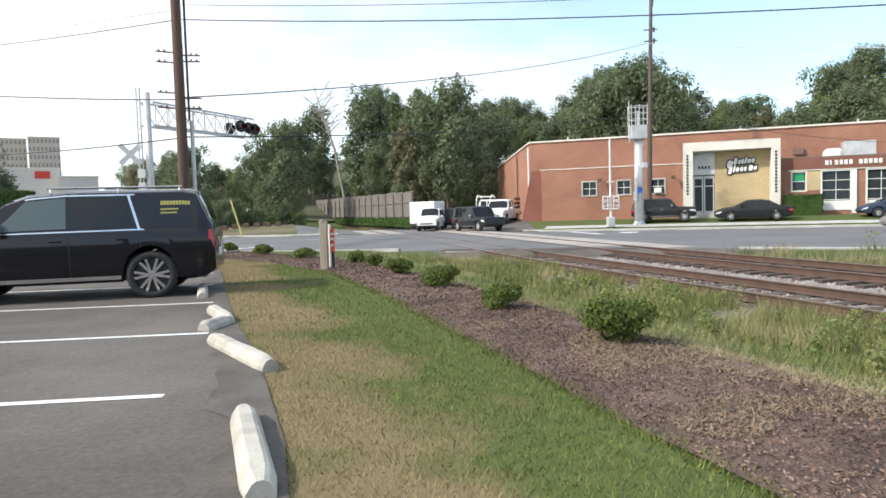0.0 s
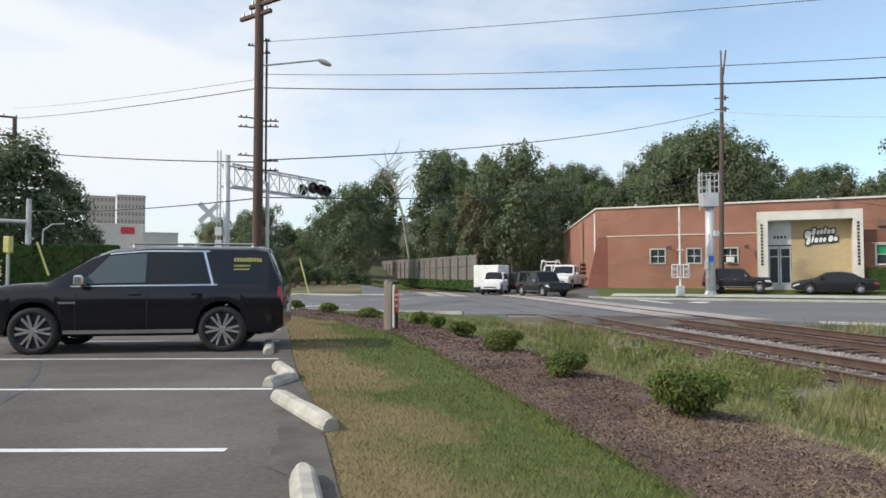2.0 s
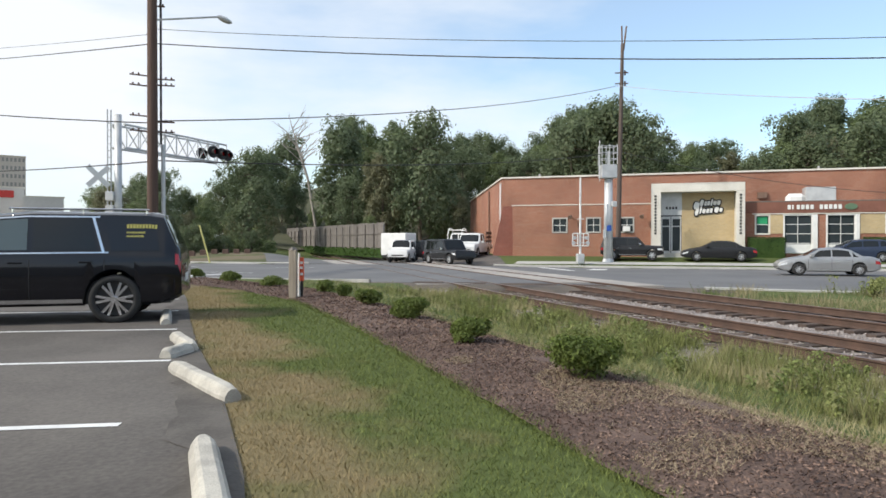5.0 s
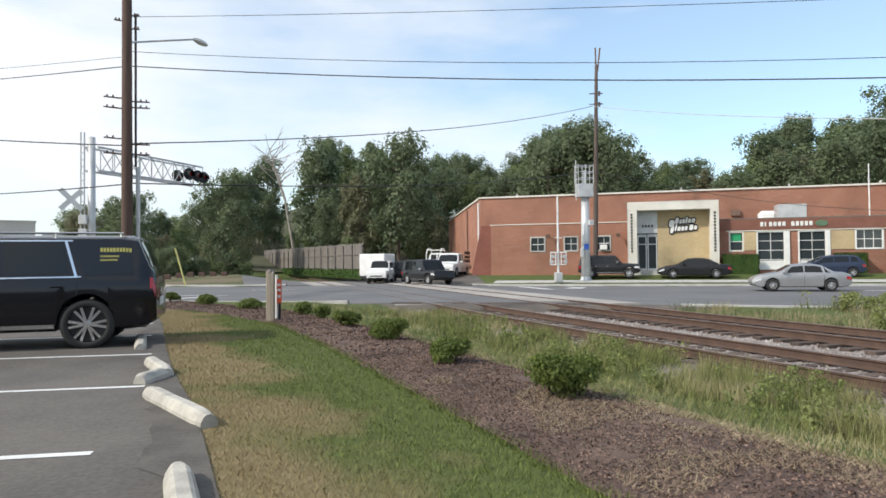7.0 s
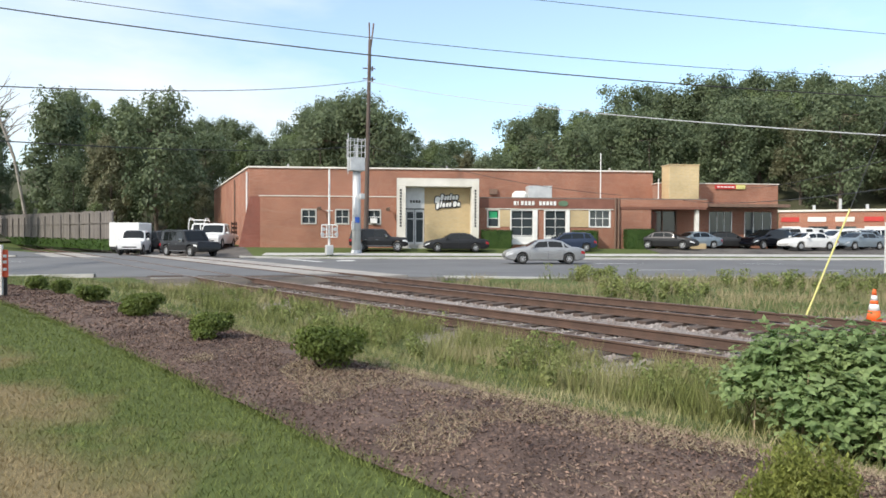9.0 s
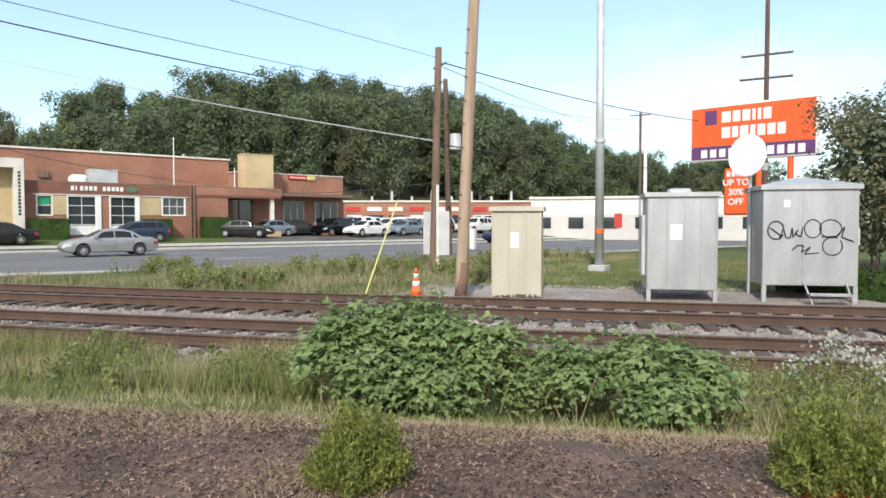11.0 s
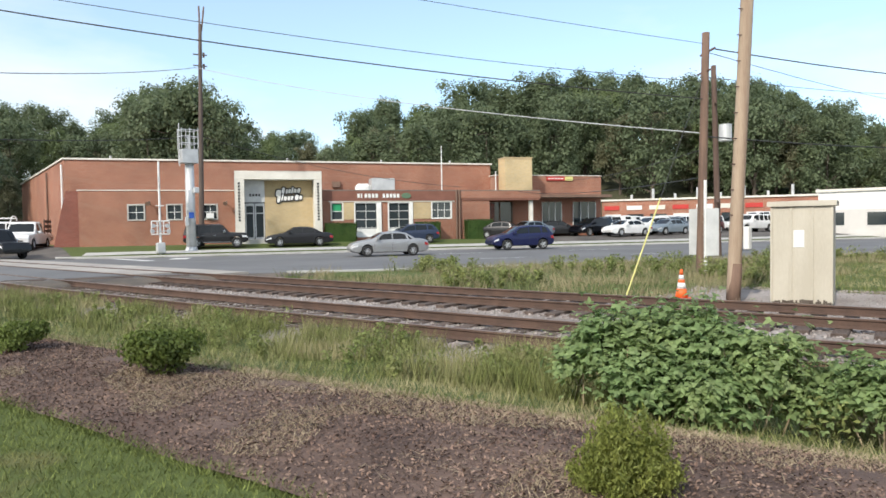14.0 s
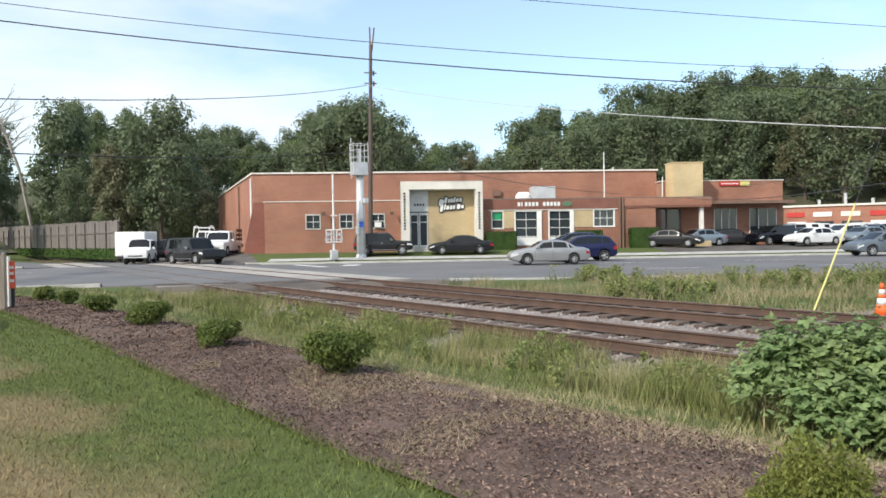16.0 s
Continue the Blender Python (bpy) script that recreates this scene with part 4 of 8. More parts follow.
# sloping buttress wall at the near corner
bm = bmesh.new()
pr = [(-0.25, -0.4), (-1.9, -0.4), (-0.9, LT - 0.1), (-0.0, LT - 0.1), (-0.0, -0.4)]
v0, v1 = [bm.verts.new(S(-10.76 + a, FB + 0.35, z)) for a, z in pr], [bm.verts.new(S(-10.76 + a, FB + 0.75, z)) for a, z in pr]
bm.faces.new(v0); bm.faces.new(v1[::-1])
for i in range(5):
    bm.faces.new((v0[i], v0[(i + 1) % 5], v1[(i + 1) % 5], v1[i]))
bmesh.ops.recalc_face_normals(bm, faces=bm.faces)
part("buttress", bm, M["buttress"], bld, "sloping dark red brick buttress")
# far wing with chimney
bm = bmesh.new(); sbox(bm, 22.9, MB - 1.5, -0.3, 33.65, MB + 22, 5.93); part("wing_wall", bm, M["brick"], bld, "red brick wing")
bm = bmesh.new(); sbox(bm, 22.8, MB - 1.56, 5.93, 33.72, MB + 22, 6.0); part("coping", bm, M["stone"], bld)
bm = bmesh.new(); sbox(bm, 26.0, MB - 3.5, 3.85, 33.6, MB - 1.5, 4.1); part("wing_canopy", bm, M["pole_mid"], bld, "brown canopy")
for a0, a1 in ((27.4, 29.4), (30.6, 33.0)):
    bm = bmesh.new(); sbox(bm, a0, MB - 1.56, 1.0, a1, MB - 1.503, 3.5); part("wing_opening", bm, M["glass"], bld, "dark bay opening")
    bm = bmesh.new()
    for i in range(4):
        sbox(bm, a0 + (a1 - a0) * i / 3 - 0.03, MB - 1.6, 1.0, a0 + (a1 - a0) * i / 3 + 0.03, MB - 1.562, 3.5)
    part("glazing_bar", bm, M["white"], bld)
bm = bmesh.new(); sbox(bm, 22.95, FB + 0.6, LT - 0.1, 25.55, FB + 2.2, 7.32, 0.02); part("chimney_block", bm, M["tan_brick"], bld, "tan brick chimney block")
bm = bmesh.new(); sbox(bm, 22.9, FB + 0.55, 7.32, 25.6, FB + 2.25, 7.4); part("chimney_cap", bm, M["tan_brick"], bld)
bm = bmesh.new(); sbox(bm, 27.9, MB - 1.62, 5.5, 29.75, MB - 1.503, 5.86); part("wing_sign", bm, M["red"], bld, "red wall sign")
bm = bmesh.new(); sbox(bm, 29.75, MB - 1.62, 5.5, 30.6, MB - 1.503, 5.86); part("wing_sign", bm, M["yellow"], bld, "yellow wall sign")
for i in range(5):
    bm = bmesh.new(); sbox(bm, 28.05 + i * 0.32, MB - 1.65, 5.62, 28.28 + i * 0.32, MB - 1.622, 5.72)
    part("sign_bar", bm, M["white"], bld)
# roof plant, vents and masts
bm = bmesh.new(); sbox(bm, 11.2, FB + 1.6, LT - 0.3, 13.2, FB + 3.0, 5.55, 0.03); part("roof_unit", bm, M["galv"], bld, "grey rooftop air unit")
bm = bmesh.new(); sbox(bm, 9.9, FB + 1.7, LT - 0.3, 11.2, FB + 2.6, 5.1, 0.25); part("roof_duct", bm, M["white"], bld, "white rooftop duct")
bm = bmesh.new(); sbox(bm, 8.2, MB - 0.25, 4.9, 8.9, MB - 0.003, 5.4, 0.02); part("vent", bm, M["pole_mid"], bld)
for a, z0, z1 in ((17.2, LT, 8.3), (22.2, LT, 6.2)):
    bm = bmesh.new(); tube(bm, S(a, FB + 1.0, z0 - 0.3), S(a, FB + 1.0, z1), 0.05, 0.04, 6); part("roof_mast", bm, M["white"], bld, "white pipe mast on the roof")
for a in (-9.5, 4.6, 13.0, 19.6):
    bm = bmesh.new(); tube(bm, S(a, MB + 2, HT - 0.3), S(a, MB + 2, HT + 0.4), 0.09, 0.09, 8); part("roof_vent", bm, M["galv"], bld)


# ---- poles, signals and wires ----
def pole(name, x, y, z0, z1, r0, r1, material, label, lean=(0, 0), cat="pole"):
    p = empty(name, Matrix.Translation((x, y, z0)), label, cat)
    bm = bmesh.new()
    k, n = 8, 14
    rows = []
    for i in range(k + 1):
        f = i / k
        r = (r0 + (r1 - r0) * f) * (1.06 if i == 0 else 1.0)
        z = (z1 - z0) * f - (0.3 if i == 0 else 0)
        rows.append([bm.verts.new((lean[0] * f + r * math.cos(2 * math.pi * j / n), lean[1] * f + r * math.sin(2 * math.pi * j / n), z)) for j in range(n)])
    for s, t in zip(rows, rows[1:]):
        for j in range(n):
            bm.faces.new((s[j], s[(j + 1) % n], t[(j + 1) % n], t[j]))
    bm.faces.new(rows[-1])
    part("shaft", bm, material, p, smooth=True)
    return p


def sag(p, q, drop, n=14):
    p, q = Vector(p), Vector(q)
    return [p.lerp(q, i / n) - Vector((0, 0, drop * 4 * (i / n) * (1 - i / n))) for i in range(n + 1)]


def cable(p, q, drop, r=0.02, label="thin dark overhead cable", material=None):
    pts = sag(p, q, drop)
    bm = bmesh.new()
    d = (pts[-1] - pts[0]).normalized()
    u = d.cross(Vector((0, 0, 1))).normalized()
    v = u.cross(d)
    rows = [[bm.verts.new(p + u * r * math.cos(a) + v * r * math.sin(a)) for a in (0.3, 1.56, 2.81, 4.07, 5.33)] for p in pts]
    for s, t in zip(rows, rows[1:]):
        for i in range(5):
            bm.faces.new((s[i], t[i], t[(i + 1) % 5], s[(i + 1) % 5]))
    return tagged(link("overhead_cable", bm, material or M["wire"]), label, "cable", "overhead cables")


def at(az, r, z=0.0):
    """A place by its bearing left of +y and its distance."""
    return Vector((-r * math.sin(radians(az)), r * math.cos(radians(az)), z))


def el_z(r, el):
    return 1.35 + r * math.tan(radians(el))


def bar(bm, p, q, w=0.05):
    return tube(bm, p, q, w / 2, w / 2, 6)


# tall dark utility pole beside the lot
bp = at(20.75, 22)
big = pole("utility_pole", bp.x, bp.y, -0.1, 10.9, 0.165, 0.13, M["pole"], "tall dark wooden utility pole with steps and crossarms")
tang = Vector((math.cos(radians(20.75)), math.sin(radians(20.75)), 0))
for z, l0, l1 in ((10.05, -0.45, 1.0), (9.75, -0.9, 0.55)):
    bm = bmesh.new(); box(bm, l0, -0.06, -0.06, l1, 0.06, 0.06, Matrix.Translation((0, 0, z)) @ Matrix.Rotation(radians(20.75 - 50), 4, "Z") , 0.01)
    ca = part("crossarm", bm, M["pole"], big, "wooden crossarm with insulators")
    for i in range(4):
        q = Matrix.Rotation(radians(-29.25), 3, "Z") @ Vector((l0 + (l1 - l0) * (i + 0.4) / 4, 0, 0)) + Vector((0, 0, z + 0.05))
        bm = bmesh.new(); tube(bm, q, q + Vector((0, 0, 0.15)), 0.05, 0.03, 8); part("insulator", bm, M["galv"], ca)
for z, s in ((6.15, 1), (6.4, -1), (6.33, 1), (6.1, -1), (5.05, 1), (5.2, -1), (4.75, 1), (4.75, -1), (8.5, 1), (8.7, -1), (8.9, 1)):
    bm = bmesh.new()
    ln = 0.62 if z < 8 else 0.35
    bar(bm, (0, 0, z), tuple(tang * s * ln + Vector((0, 0, z + 0.02))), 0.045)
    for k in (0.6, 0.85):
        tube(bm, tang * s * ln * k + Vector((0, 0, z)), tang * s * ln * k + Vector((0, 0, z + 0.09)), 0.03, 0.02, 6)
    part("bracket", bm, M["pole"], big, "steel bracket with small insulators")
bm = bmesh.new()
for i in range(8):
    f0, f1 = i / 8, (i + 1) / 8
    h = lambda f: 8.08 + 0.34 * f
    tube(bm, tang * (1.86 * f0) + Vector((0, 0, h(f0))), tang * (1.86 * f1) + Vector((0, 0, h(f1))), 0.03, 0.028, 8)
part("lamp_arm", bm, M["galv"], big, "slim straight grey street lamp arm")
bm = bmesh.new(); bmesh.ops.create_uvsphere(bm, u_segments=12, v_segments=8, radius=0.16, matrix=Matrix.Translation(tang * 2.06 + Vector((0, 0, 8.36))) @ Matrix.Rotation(radians(20.75), 4, "Z") @ Matrix.Rotation(0.35, 4, "Y") @ Matrix.Diagonal((1.5, 0.8, 0.55, 1)))
part("lamp_head", bm, M["galv"], big, "grey cobra street lamp head", True)
bm = bmesh.new(); tube(bm, tang * 0.26 + Vector((0, 0.1, -0.1)), tang * 0.26 + Vector((0, 0.1, 4.4)), 0.06, 0.06, 10); part("conduit", bm, M["galv"], big, "galvanised conduit")
bm = bmesh.new(); tube(bm, tang * 0.2 + Vector((0, 0.1, 4.4)), tang * 0.2 + Vector((0, 0.1, 9.0)), 0.035, 0.035, 8); part("riser_cable", bm, M["wire"], big)

# crossing signal cantilever over the street
mp = at(23.2, 33)
cant = empty("crossing_cantilever", Matrix.Translation((mp.x, mp.y, -0.33)), "galvanised railway crossing cantilever with flashing lights and crossbuck", "railway signal")
bm = bmesh.new(); tube(bm, (0, 0, -0.2), (0, 0, 7.3), 0.16, 0.15, 14); part("mast", bm, M["galv"], cant, smooth=True)
for s in (-0.42, -0.28):
    bm = bmesh.new(); tube(bm, tang * s + Vector((0, 0, 0.4)), tang * s + Vector((0, 0, 7.5)), 0.03, 0.03, 6)
    part("ladder_rail", bm, M["galv"], cant)
bm = bmesh.new()
for i in range(22):
    bar(bm, tang * -0.42 + Vector((0, 0, 0.6 + i * 0.3)), tang * -0.28 + Vector((0, 0, 0.6 + i * 0.3)), 0.03)
part("ladder_rungs", bm, M["galv"], cant)
arm_d = (at(15.68, 40.5) - mp)
arm_l = arm_d.length
arm_d.normalize()
arm_n = Vector((-arm_d.y, arm_d.x, 0))
for side in (-0.3, 0.3):
    for z0, z1 in ((5.84, 6.17), (6.87, 7.21)):
        bm = bmesh.new(); bar(bm, arm_n * side + Vector((0, 0, z0)), arm_n * side + arm_d * arm_l + Vector((0, 0, z1)), 0.1); part("arm_chord", bm, M["galv"], cant)
    bm = bmesh.new()
    k = 9
    for i in range(k):
        lo0 = arm_n * side + arm_d * arm_l * i / k + Vector((0, 0, 5.84 + 0.33 * i / k))
        hi1 = arm_n * side + arm_d * arm_l * (i + 1) / k + Vector((0, 0, 6.87 + 0.34 * (i + 1) / k))
        lo1 = arm_n * side + arm_d * arm_l * (i + 1) / k + Vector((0, 0, 5.84 + 0.33 * (i + 1) / k))
        bar(bm, lo1, hi1, 0.05)
        bar(bm, lo0 if i % 2 else lo1, hi1 if i % 2 else arm_n * side + arm_d * arm_l * i / k + Vector((0, 0, 6.87 + 0.34 * i / k)), 0.05)
    part("arm_lattice", bm, M["galv"], cant)
for f, s in ((0.80, -0.5), (0.9, -0.5), (0.97, -0.5), (0.86, 0.5)):
    c = arm_d * arm_l * f + arm_n * s + Vector((0, 0, 6.6))
    bm = bmesh.new()
    m = Matrix.Translation(c) @ (-arm_d if s < 0 else arm_d).to_track_quat("Z", "Y").to_matrix().to_4x4()
    m = Matrix.Translation(c) @ Matrix.Rotation(radians(23), 4, "Z") @ pose(0, 0, 0, 90, 0, 25)
    bmesh.ops.create_cone(bm, cap_ends=True, segments=18, radius1=0.33, radius2=0.33, depth=0.03, matrix=m)
    bmesh.ops.create_cone(bm, cap_ends=False, segments=14, radius1=0.16, radius2=0.17, depth=0.32, matrix=m @ Matrix.Translation((0, 0, 0.17)))
    lt = part("flashing_light", bm, M["black"], cant, "black round flashing light with hood")
    bm = bmesh.new(); bmesh.ops.create_cone(bm, cap_ends=True, segments=14, radius1=0.13, radius2=0.13, depth=0.03, matrix=m @ Matrix.Translation((0, 0, 0.04))); part("lens", bm, M["lamp_red"], lt)


def crossbuck(parent, c, size, yaw):
    for a in (45, -45):
        bm = bmesh.new(); box(bm, -size, -0.015, -0.11, size, 0.015, 0.11, Matrix.Translation(c) @ Matrix.Rotation(radians(yaw), 4, "Z") @ Matrix.Rotation(radians(a), 4, "Y") @ Matrix.Translation((0, 0.02 * (a > 0), 0)))
        part("crossbuck_board", bm, M["white"], parent, "white crossbuck board")


crossbuck(cant, tang * -0.7 + Vector((0, -0.2, 4.55)), 0.6, 40)
for z in (2.9, 3.5, 1.4):
    bm = bmesh.new(); box(bm, -0.18, -0.16, z, 0.18, 0.16, z + 0.4, Matrix.Translation(tang * -0.3), 0.03); part("signal_box", bm, M["galv"], cant)
bm = bmesh.new(); box(bm, -0.3, -0.3, -0.25, 0.3, 0.3, 0.1); part("footing", bm, M["concrete"], cant)

# signal mast and crossbuck post across the street
sp = at(-16.24, 49.5)
sgn = empty("signal_mast", Matrix.Translation((sp.x, sp.y, 0.0)), "thick white signal mast with a caged platform on top", "railway signal")
bm = bmesh.new(); tube(bm, (0, 0, -0.2), (0, 0, 6.2), 0.34, 0.28, 16); part("mast", bm, M["galv"], sgn, smooth=True)
bm = bmesh.new(); tube(bm, (0, 0, 6.2), (0, 0, 7.9), 0.1, 0.1, 10); part("mast_top", bm, M["galv"], sgn)
bm = bmesh.new(); box(bm, -0.6, -0.45, 5.95, 0.5, 0.45, 6.9, bevel=0.03); part("equipment_box", bm, M["galv"], sgn)
def mast_bar(name, p, q, w):
    bm = bmesh.new(); bar(bm, p, q, w); part(name, bm, M["galv"], sgn)


for x in (-0.6, -0.05, 0.5):
    for y in (-0.45, 0.45):
        mast_bar("cage_post", (x, y, 6.9), (x, y, 8.3), 0.06)
for z in (7.3, 7.75, 8.2):
    for y in (-0.45, 0.45):
        mast_bar("cage_rail", (-0.6, y, z), (0.5, y, z), 0.05)
    for x in (-0.6, 0.5):
        mast_bar("cage_rail", (x, -0.45, z), (x, 0.45, z), 0.05)
mast_bar("conduit", (-0.72, -0.3, 5.7), (-0.72, -0.3, 8.6), 0.07)
bm = bmesh.new(); box(bm, -0.2, -0.36, 2.2, 0.12, -0.28, 2.6); part("sign_plate", bm, M["sign_blue"], sgn, "small blue sign plate")
bm = bmesh.new(); box(bm, -0.45, -0.4, 1.7, -0.28, -0.25, 2.3); part("small_box", bm, M["white"], sgn)
bm = bmesh.new(); box(bm, 0.1, -0.6, 3.9, 0.45, -0.3, 4.3, bevel=0.04); part("bell", bm, M["galv"], sgn)
bm = bmesh.new(); tube(bm, (0, 0, -0.2), (0, 0, 0.35), 0.5, 0.3, 10); part("base_flange", bm, M["galv"], sgn)
cp = at(-13.97, 47.8)
cbk = empty("crossbuck_post", Matrix.Translation((cp.x, cp.y, 0.0)), "thin white crossing gate post with signals", "railway signal")
bm = bmesh.new(); tube(bm, (0, 0, -0.2), (0, 0, 5.9), 0.08, 0.06, 10); part("post", bm, M["white"], cbk)
crossbuck(cbk, Vector((0, -0.1, 4.55)), 0.45, 70)
for z, w in ((1.35, 0.5), (1.7, 0.42)):
    bm = bmesh.new()
    for s in (-1, 1):
        tube(bm, (s * w, -0.15, z), (s * w, -0.05, z), 0.13, 0.13, 12)
    bar(bm, (-w, -0.1, z), (w, -0.1, z), 0.06)
    part("signal_pair", bm, M["galv"], cbk)
bm = bmesh.new()
for z in (1.15, 2.0):
    bar(bm, (-0.55, -0.1, z), (0.55, -0.1, z), 0.08)
for x in (-0.55, -0.2, 0.2, 0.55):
    bar(bm, (x, -0.1, 1.15), (x, -0.1, 2.0), 0.07)
part("gate_frame", bm, M["white"], cbk)
bm = bmesh.new(); box(bm, -0.25, -0.25, -0.1, 0.25, 0.25, 0.6, bevel=0.04); part("gate_motor", bm, M["galv"], cbk)
bm = bmesh.new(); bar(bm, (-0.25, -0.1, 3.0), (0.25, -0.1, 3.0), 0.06); part("cross_bar", bm, M["white"], cbk)
pp = at(-17.0, 52)
rp = pole("utility_pole", pp.x, pp.y, 0.1, 16.2, 0.2, 0.12, M["pole_grey"], "tall weathered wooden utility pole with a forked top", (0.3, 0))
for s in (-0.06, 0.3):
    bm = bmesh.new(); bar(bm, (0.3 + s * 0.3, 0, 15.6), (0.3 + s, 0, 17.4), 0.12); part("fork_tine", bm, M["pole_mid"], rp)
for z in (13.1, 13.9):
    bm = bmesh.new(); bar(bm, (-0.25, 0, z), (0.75, 0, z + 0.05), 0.09); tube(bm, (0.5, 0, z - 0.15), (0.5, 0, z + 0.2), 0.07, 0.07, 8); part("bracket", bm, M["pole"], rp)

# leaning pole, pale pole, grey steel pole beside the tracks
lp0, lp1 = Vector((19.66, 12.5, -0.3)), None
lean_p = pole("utility_pole", 19.66, 12.5, -0.3, 7.4, 0.15, 0.115, M["pole_mid"], "leaning brown wooden pole with brackets", (0.17, -0.1))
bm = bmesh.new(); bar(bm, (0.3, -0.35, 7.2), (0.15, 0.1, 7.0), 0.07); bar(bm, (0.1, 0.15, 6.4), (0.1, -0.3, 6.5), 0.06); part("bracket", bm, M["pole"], lean_p)
bm = bmesh.new(); tube(bm, (-0.05, -0.2, 0), (-0.05, -0.2, 3.0), 0.05, 0.05, 8); part("conduit", bm, M["white"], lean_p, "white plastic conduit")
bm = bmesh.new(); box(bm, -0.25, -0.05, 0.6, 0.25, 0.02, 2.1, Matrix.Translation((0.35, 0.35, 0)) @ Matrix.Rotation(radians(-58), 4, "Z")); part("grey_board", bm, M["galv"], lean_p, "grey cable riser board")
bm = bmesh.new(); box(bm, -0.22, -0.05, 0.6, 0.22, 0.02, 2.1, Matrix.Translation((0.05, -0.35, 0)) @ Matrix.Rotation(radians(-58), 4, "Z")); part("grey_board", bm, M["galv"], lean_p)
pale = pole("utility_pole", 13.89, 8.07, -0.3, 11.5, 0.142, 0.125, M["pole_pale"], "pale new wooden pole with a dark foot", (0.34, -0.42))
bm = bmesh.new(); tube(bm, (0, 0, -0.2), (0.03, -0.04, 0.75), 0.15, 0.147, 14); part("dark_foot", bm, M["pole_mid"], pale, "stained dark brown pole foot", True)
bm = bmesh.new(); box(bm, 0.05, -0.33, 1.05, 0.2, -0.2, 1.55, bevel=0.02); part("meter_box", bm, M["white"], pale, "small white box")
for i in range(9):
    z = 1.8 + i * 0.55
    bm = bmesh.new(); bar(bm, (0.029 * z - 0.1, -0.036 * z, z), (0.029 * z - 0.22, -0.036 * z + 0.06, z), 0.025)
    part("step", bm, M["pole"], pale)
gp = empty("steel_pole", Matrix.Translation((23.06, 7.77, -0.3)), "tall grey steel pole on a bolted plinth", "pole")
bm = bmesh.new(); tube(bm, (0, 0, 0), (-0.05, -0.0, 11.5), 0.16, 0.12, 14); part("shaft", bm, M["galv"], gp, smooth=True)
bm = bmesh.new(); box(bm, -0.3, -0.3, 0.0, 0.3, 0.3, 0.22, bevel=0.02); part("plinth", bm, M["galv"], gp)
bm = bmesh.new(); tube(bm, (0, 0, 1.35), (0, 0, 1.5), 0.165, 0.165, 14); part("band", bm, M["orange"], gp, "orange band")
bm = bmesh.new(); tube(bm, (0, 0, 4.5), (0, 0, 4.62), 0.2, 0.2, 14); part("collar", bm, M["galv"], gp)
tp = at(-58.9, 36)
tfp = pole("utility_pole", tp.x, tp.y, -0.3, 9.0, 0.15, 0.12, M["pole"], "far wooden pole with a grey transformer can", (-0.25, 0.1))
bm = bmesh.new(); tube(bm, (-0.05, -0.4, 5.6), (-0.05, -0.4, 6.4), 0.3, 0.3, 14); part("transformer", bm, M["galv"], tfp, "pale grey transformer can")
bm = bmesh.new(); bar(bm, (-0.9, -0.4, 7.4), (0.6, 0.5, 7.4), 0.1); bar(bm, (-0.5, -0.3, 2.6), (0.2, 0.3, 3.0), 0.12); part("crossarm", bm, M["pole"], tfp)
# far poles
for az, r, el, arms in ((38.0, 60, 11.3, ((-2.6, 0.1, 0.1), (-2.6, 0.1, 1.5), (-2.6, 0.1, 2.7))), (-83.8, 55, 17.6, ((-1.9, 1.9, 0.75), (-1.7, 1.7, 5.1), (-1.8, 1.7, 6.8))), (-74.6, 95, 9.0, ((-1.3, 1.3, 0.4),)), (-75.0, 70, 6.3, ())):
    c, zt = at(az, r), el_z(r, el)
    p = pole("utility_pole", c.x, c.y, 0, zt, 0.2, 0.15, M["white"] if not arms else M["pole"], "distant wooden utility pole with crossarms" if arms else "distant slim white steel pole")
    tg = Vector((math.cos(radians(az)), math.sin(radians(az)), 0))
    for l0, l1, dz in arms:
        bm = bmesh.new(); bar(bm, tg * l0 + Vector((0, 0, zt - dz)), tg * l1 + Vector((0, 0, zt - dz + 0.05)), 0.16)
        ca = part("crossarm", bm, M["pole"], p)
        for k in (0.0, 0.3, 0.7, 1.0):
            q = tg * (l0 + (l1 - l0) * k) + Vector((0, 0, zt - dz))
            bm = bmesh.new(); tube(bm, q, q + Vector((0, 0, 0.25)), 0.07, 0.05, 6); part("insulator", bm, M["galv"], ca)

# wires
top_l = big.matrix_basis.translation
rpt = rp.matrix_basis.translation
lpt = lean_p.matrix_basis.translation
bz = lambda el: at(20.6, 22, el_z(22, el))
rz_ = lambda el: at(-16.95, 52, el_z(52, el))
cable(bz(18.6), lpt + Vector((0.16, -0.1, 7.35)), 0.15, 0.008)
cable(bz(16.15), lpt + Vector((0.14, -0.1, 6.14)), 0.45, 0.009)
cable(bz(15.1), lpt + Vector((0.1, -0.1, 5.6)), 0.41, 0.016, "thick dark overhead cable")
cable(rz_(12.7), lpt + Vector((0.12, -0.1, 4.5)), 0.42, 0.02, "thick pale overhead cable", M["galv"])
cable(bz(9.35), rz_(12.7), 0.55, 0.02, "thick dark overhead cable")
cable(bz(6.35), rz_(7.45), 0.47, 0.02)
cable(rz_(7.5), S(19.0, FB + 1, LT + 0.3), 0.6, 0.022)
cable(lpt + Vector((0.05, -0.1, 3.1)), S(24.0, FB + 0.3, LT - 0.1), 0.35, 0.018)
cable(lpt + Vector((0.05, -0.1, 4.0)), S(30.0, MB - 1.5, 5.6), 0.3, 0.014)
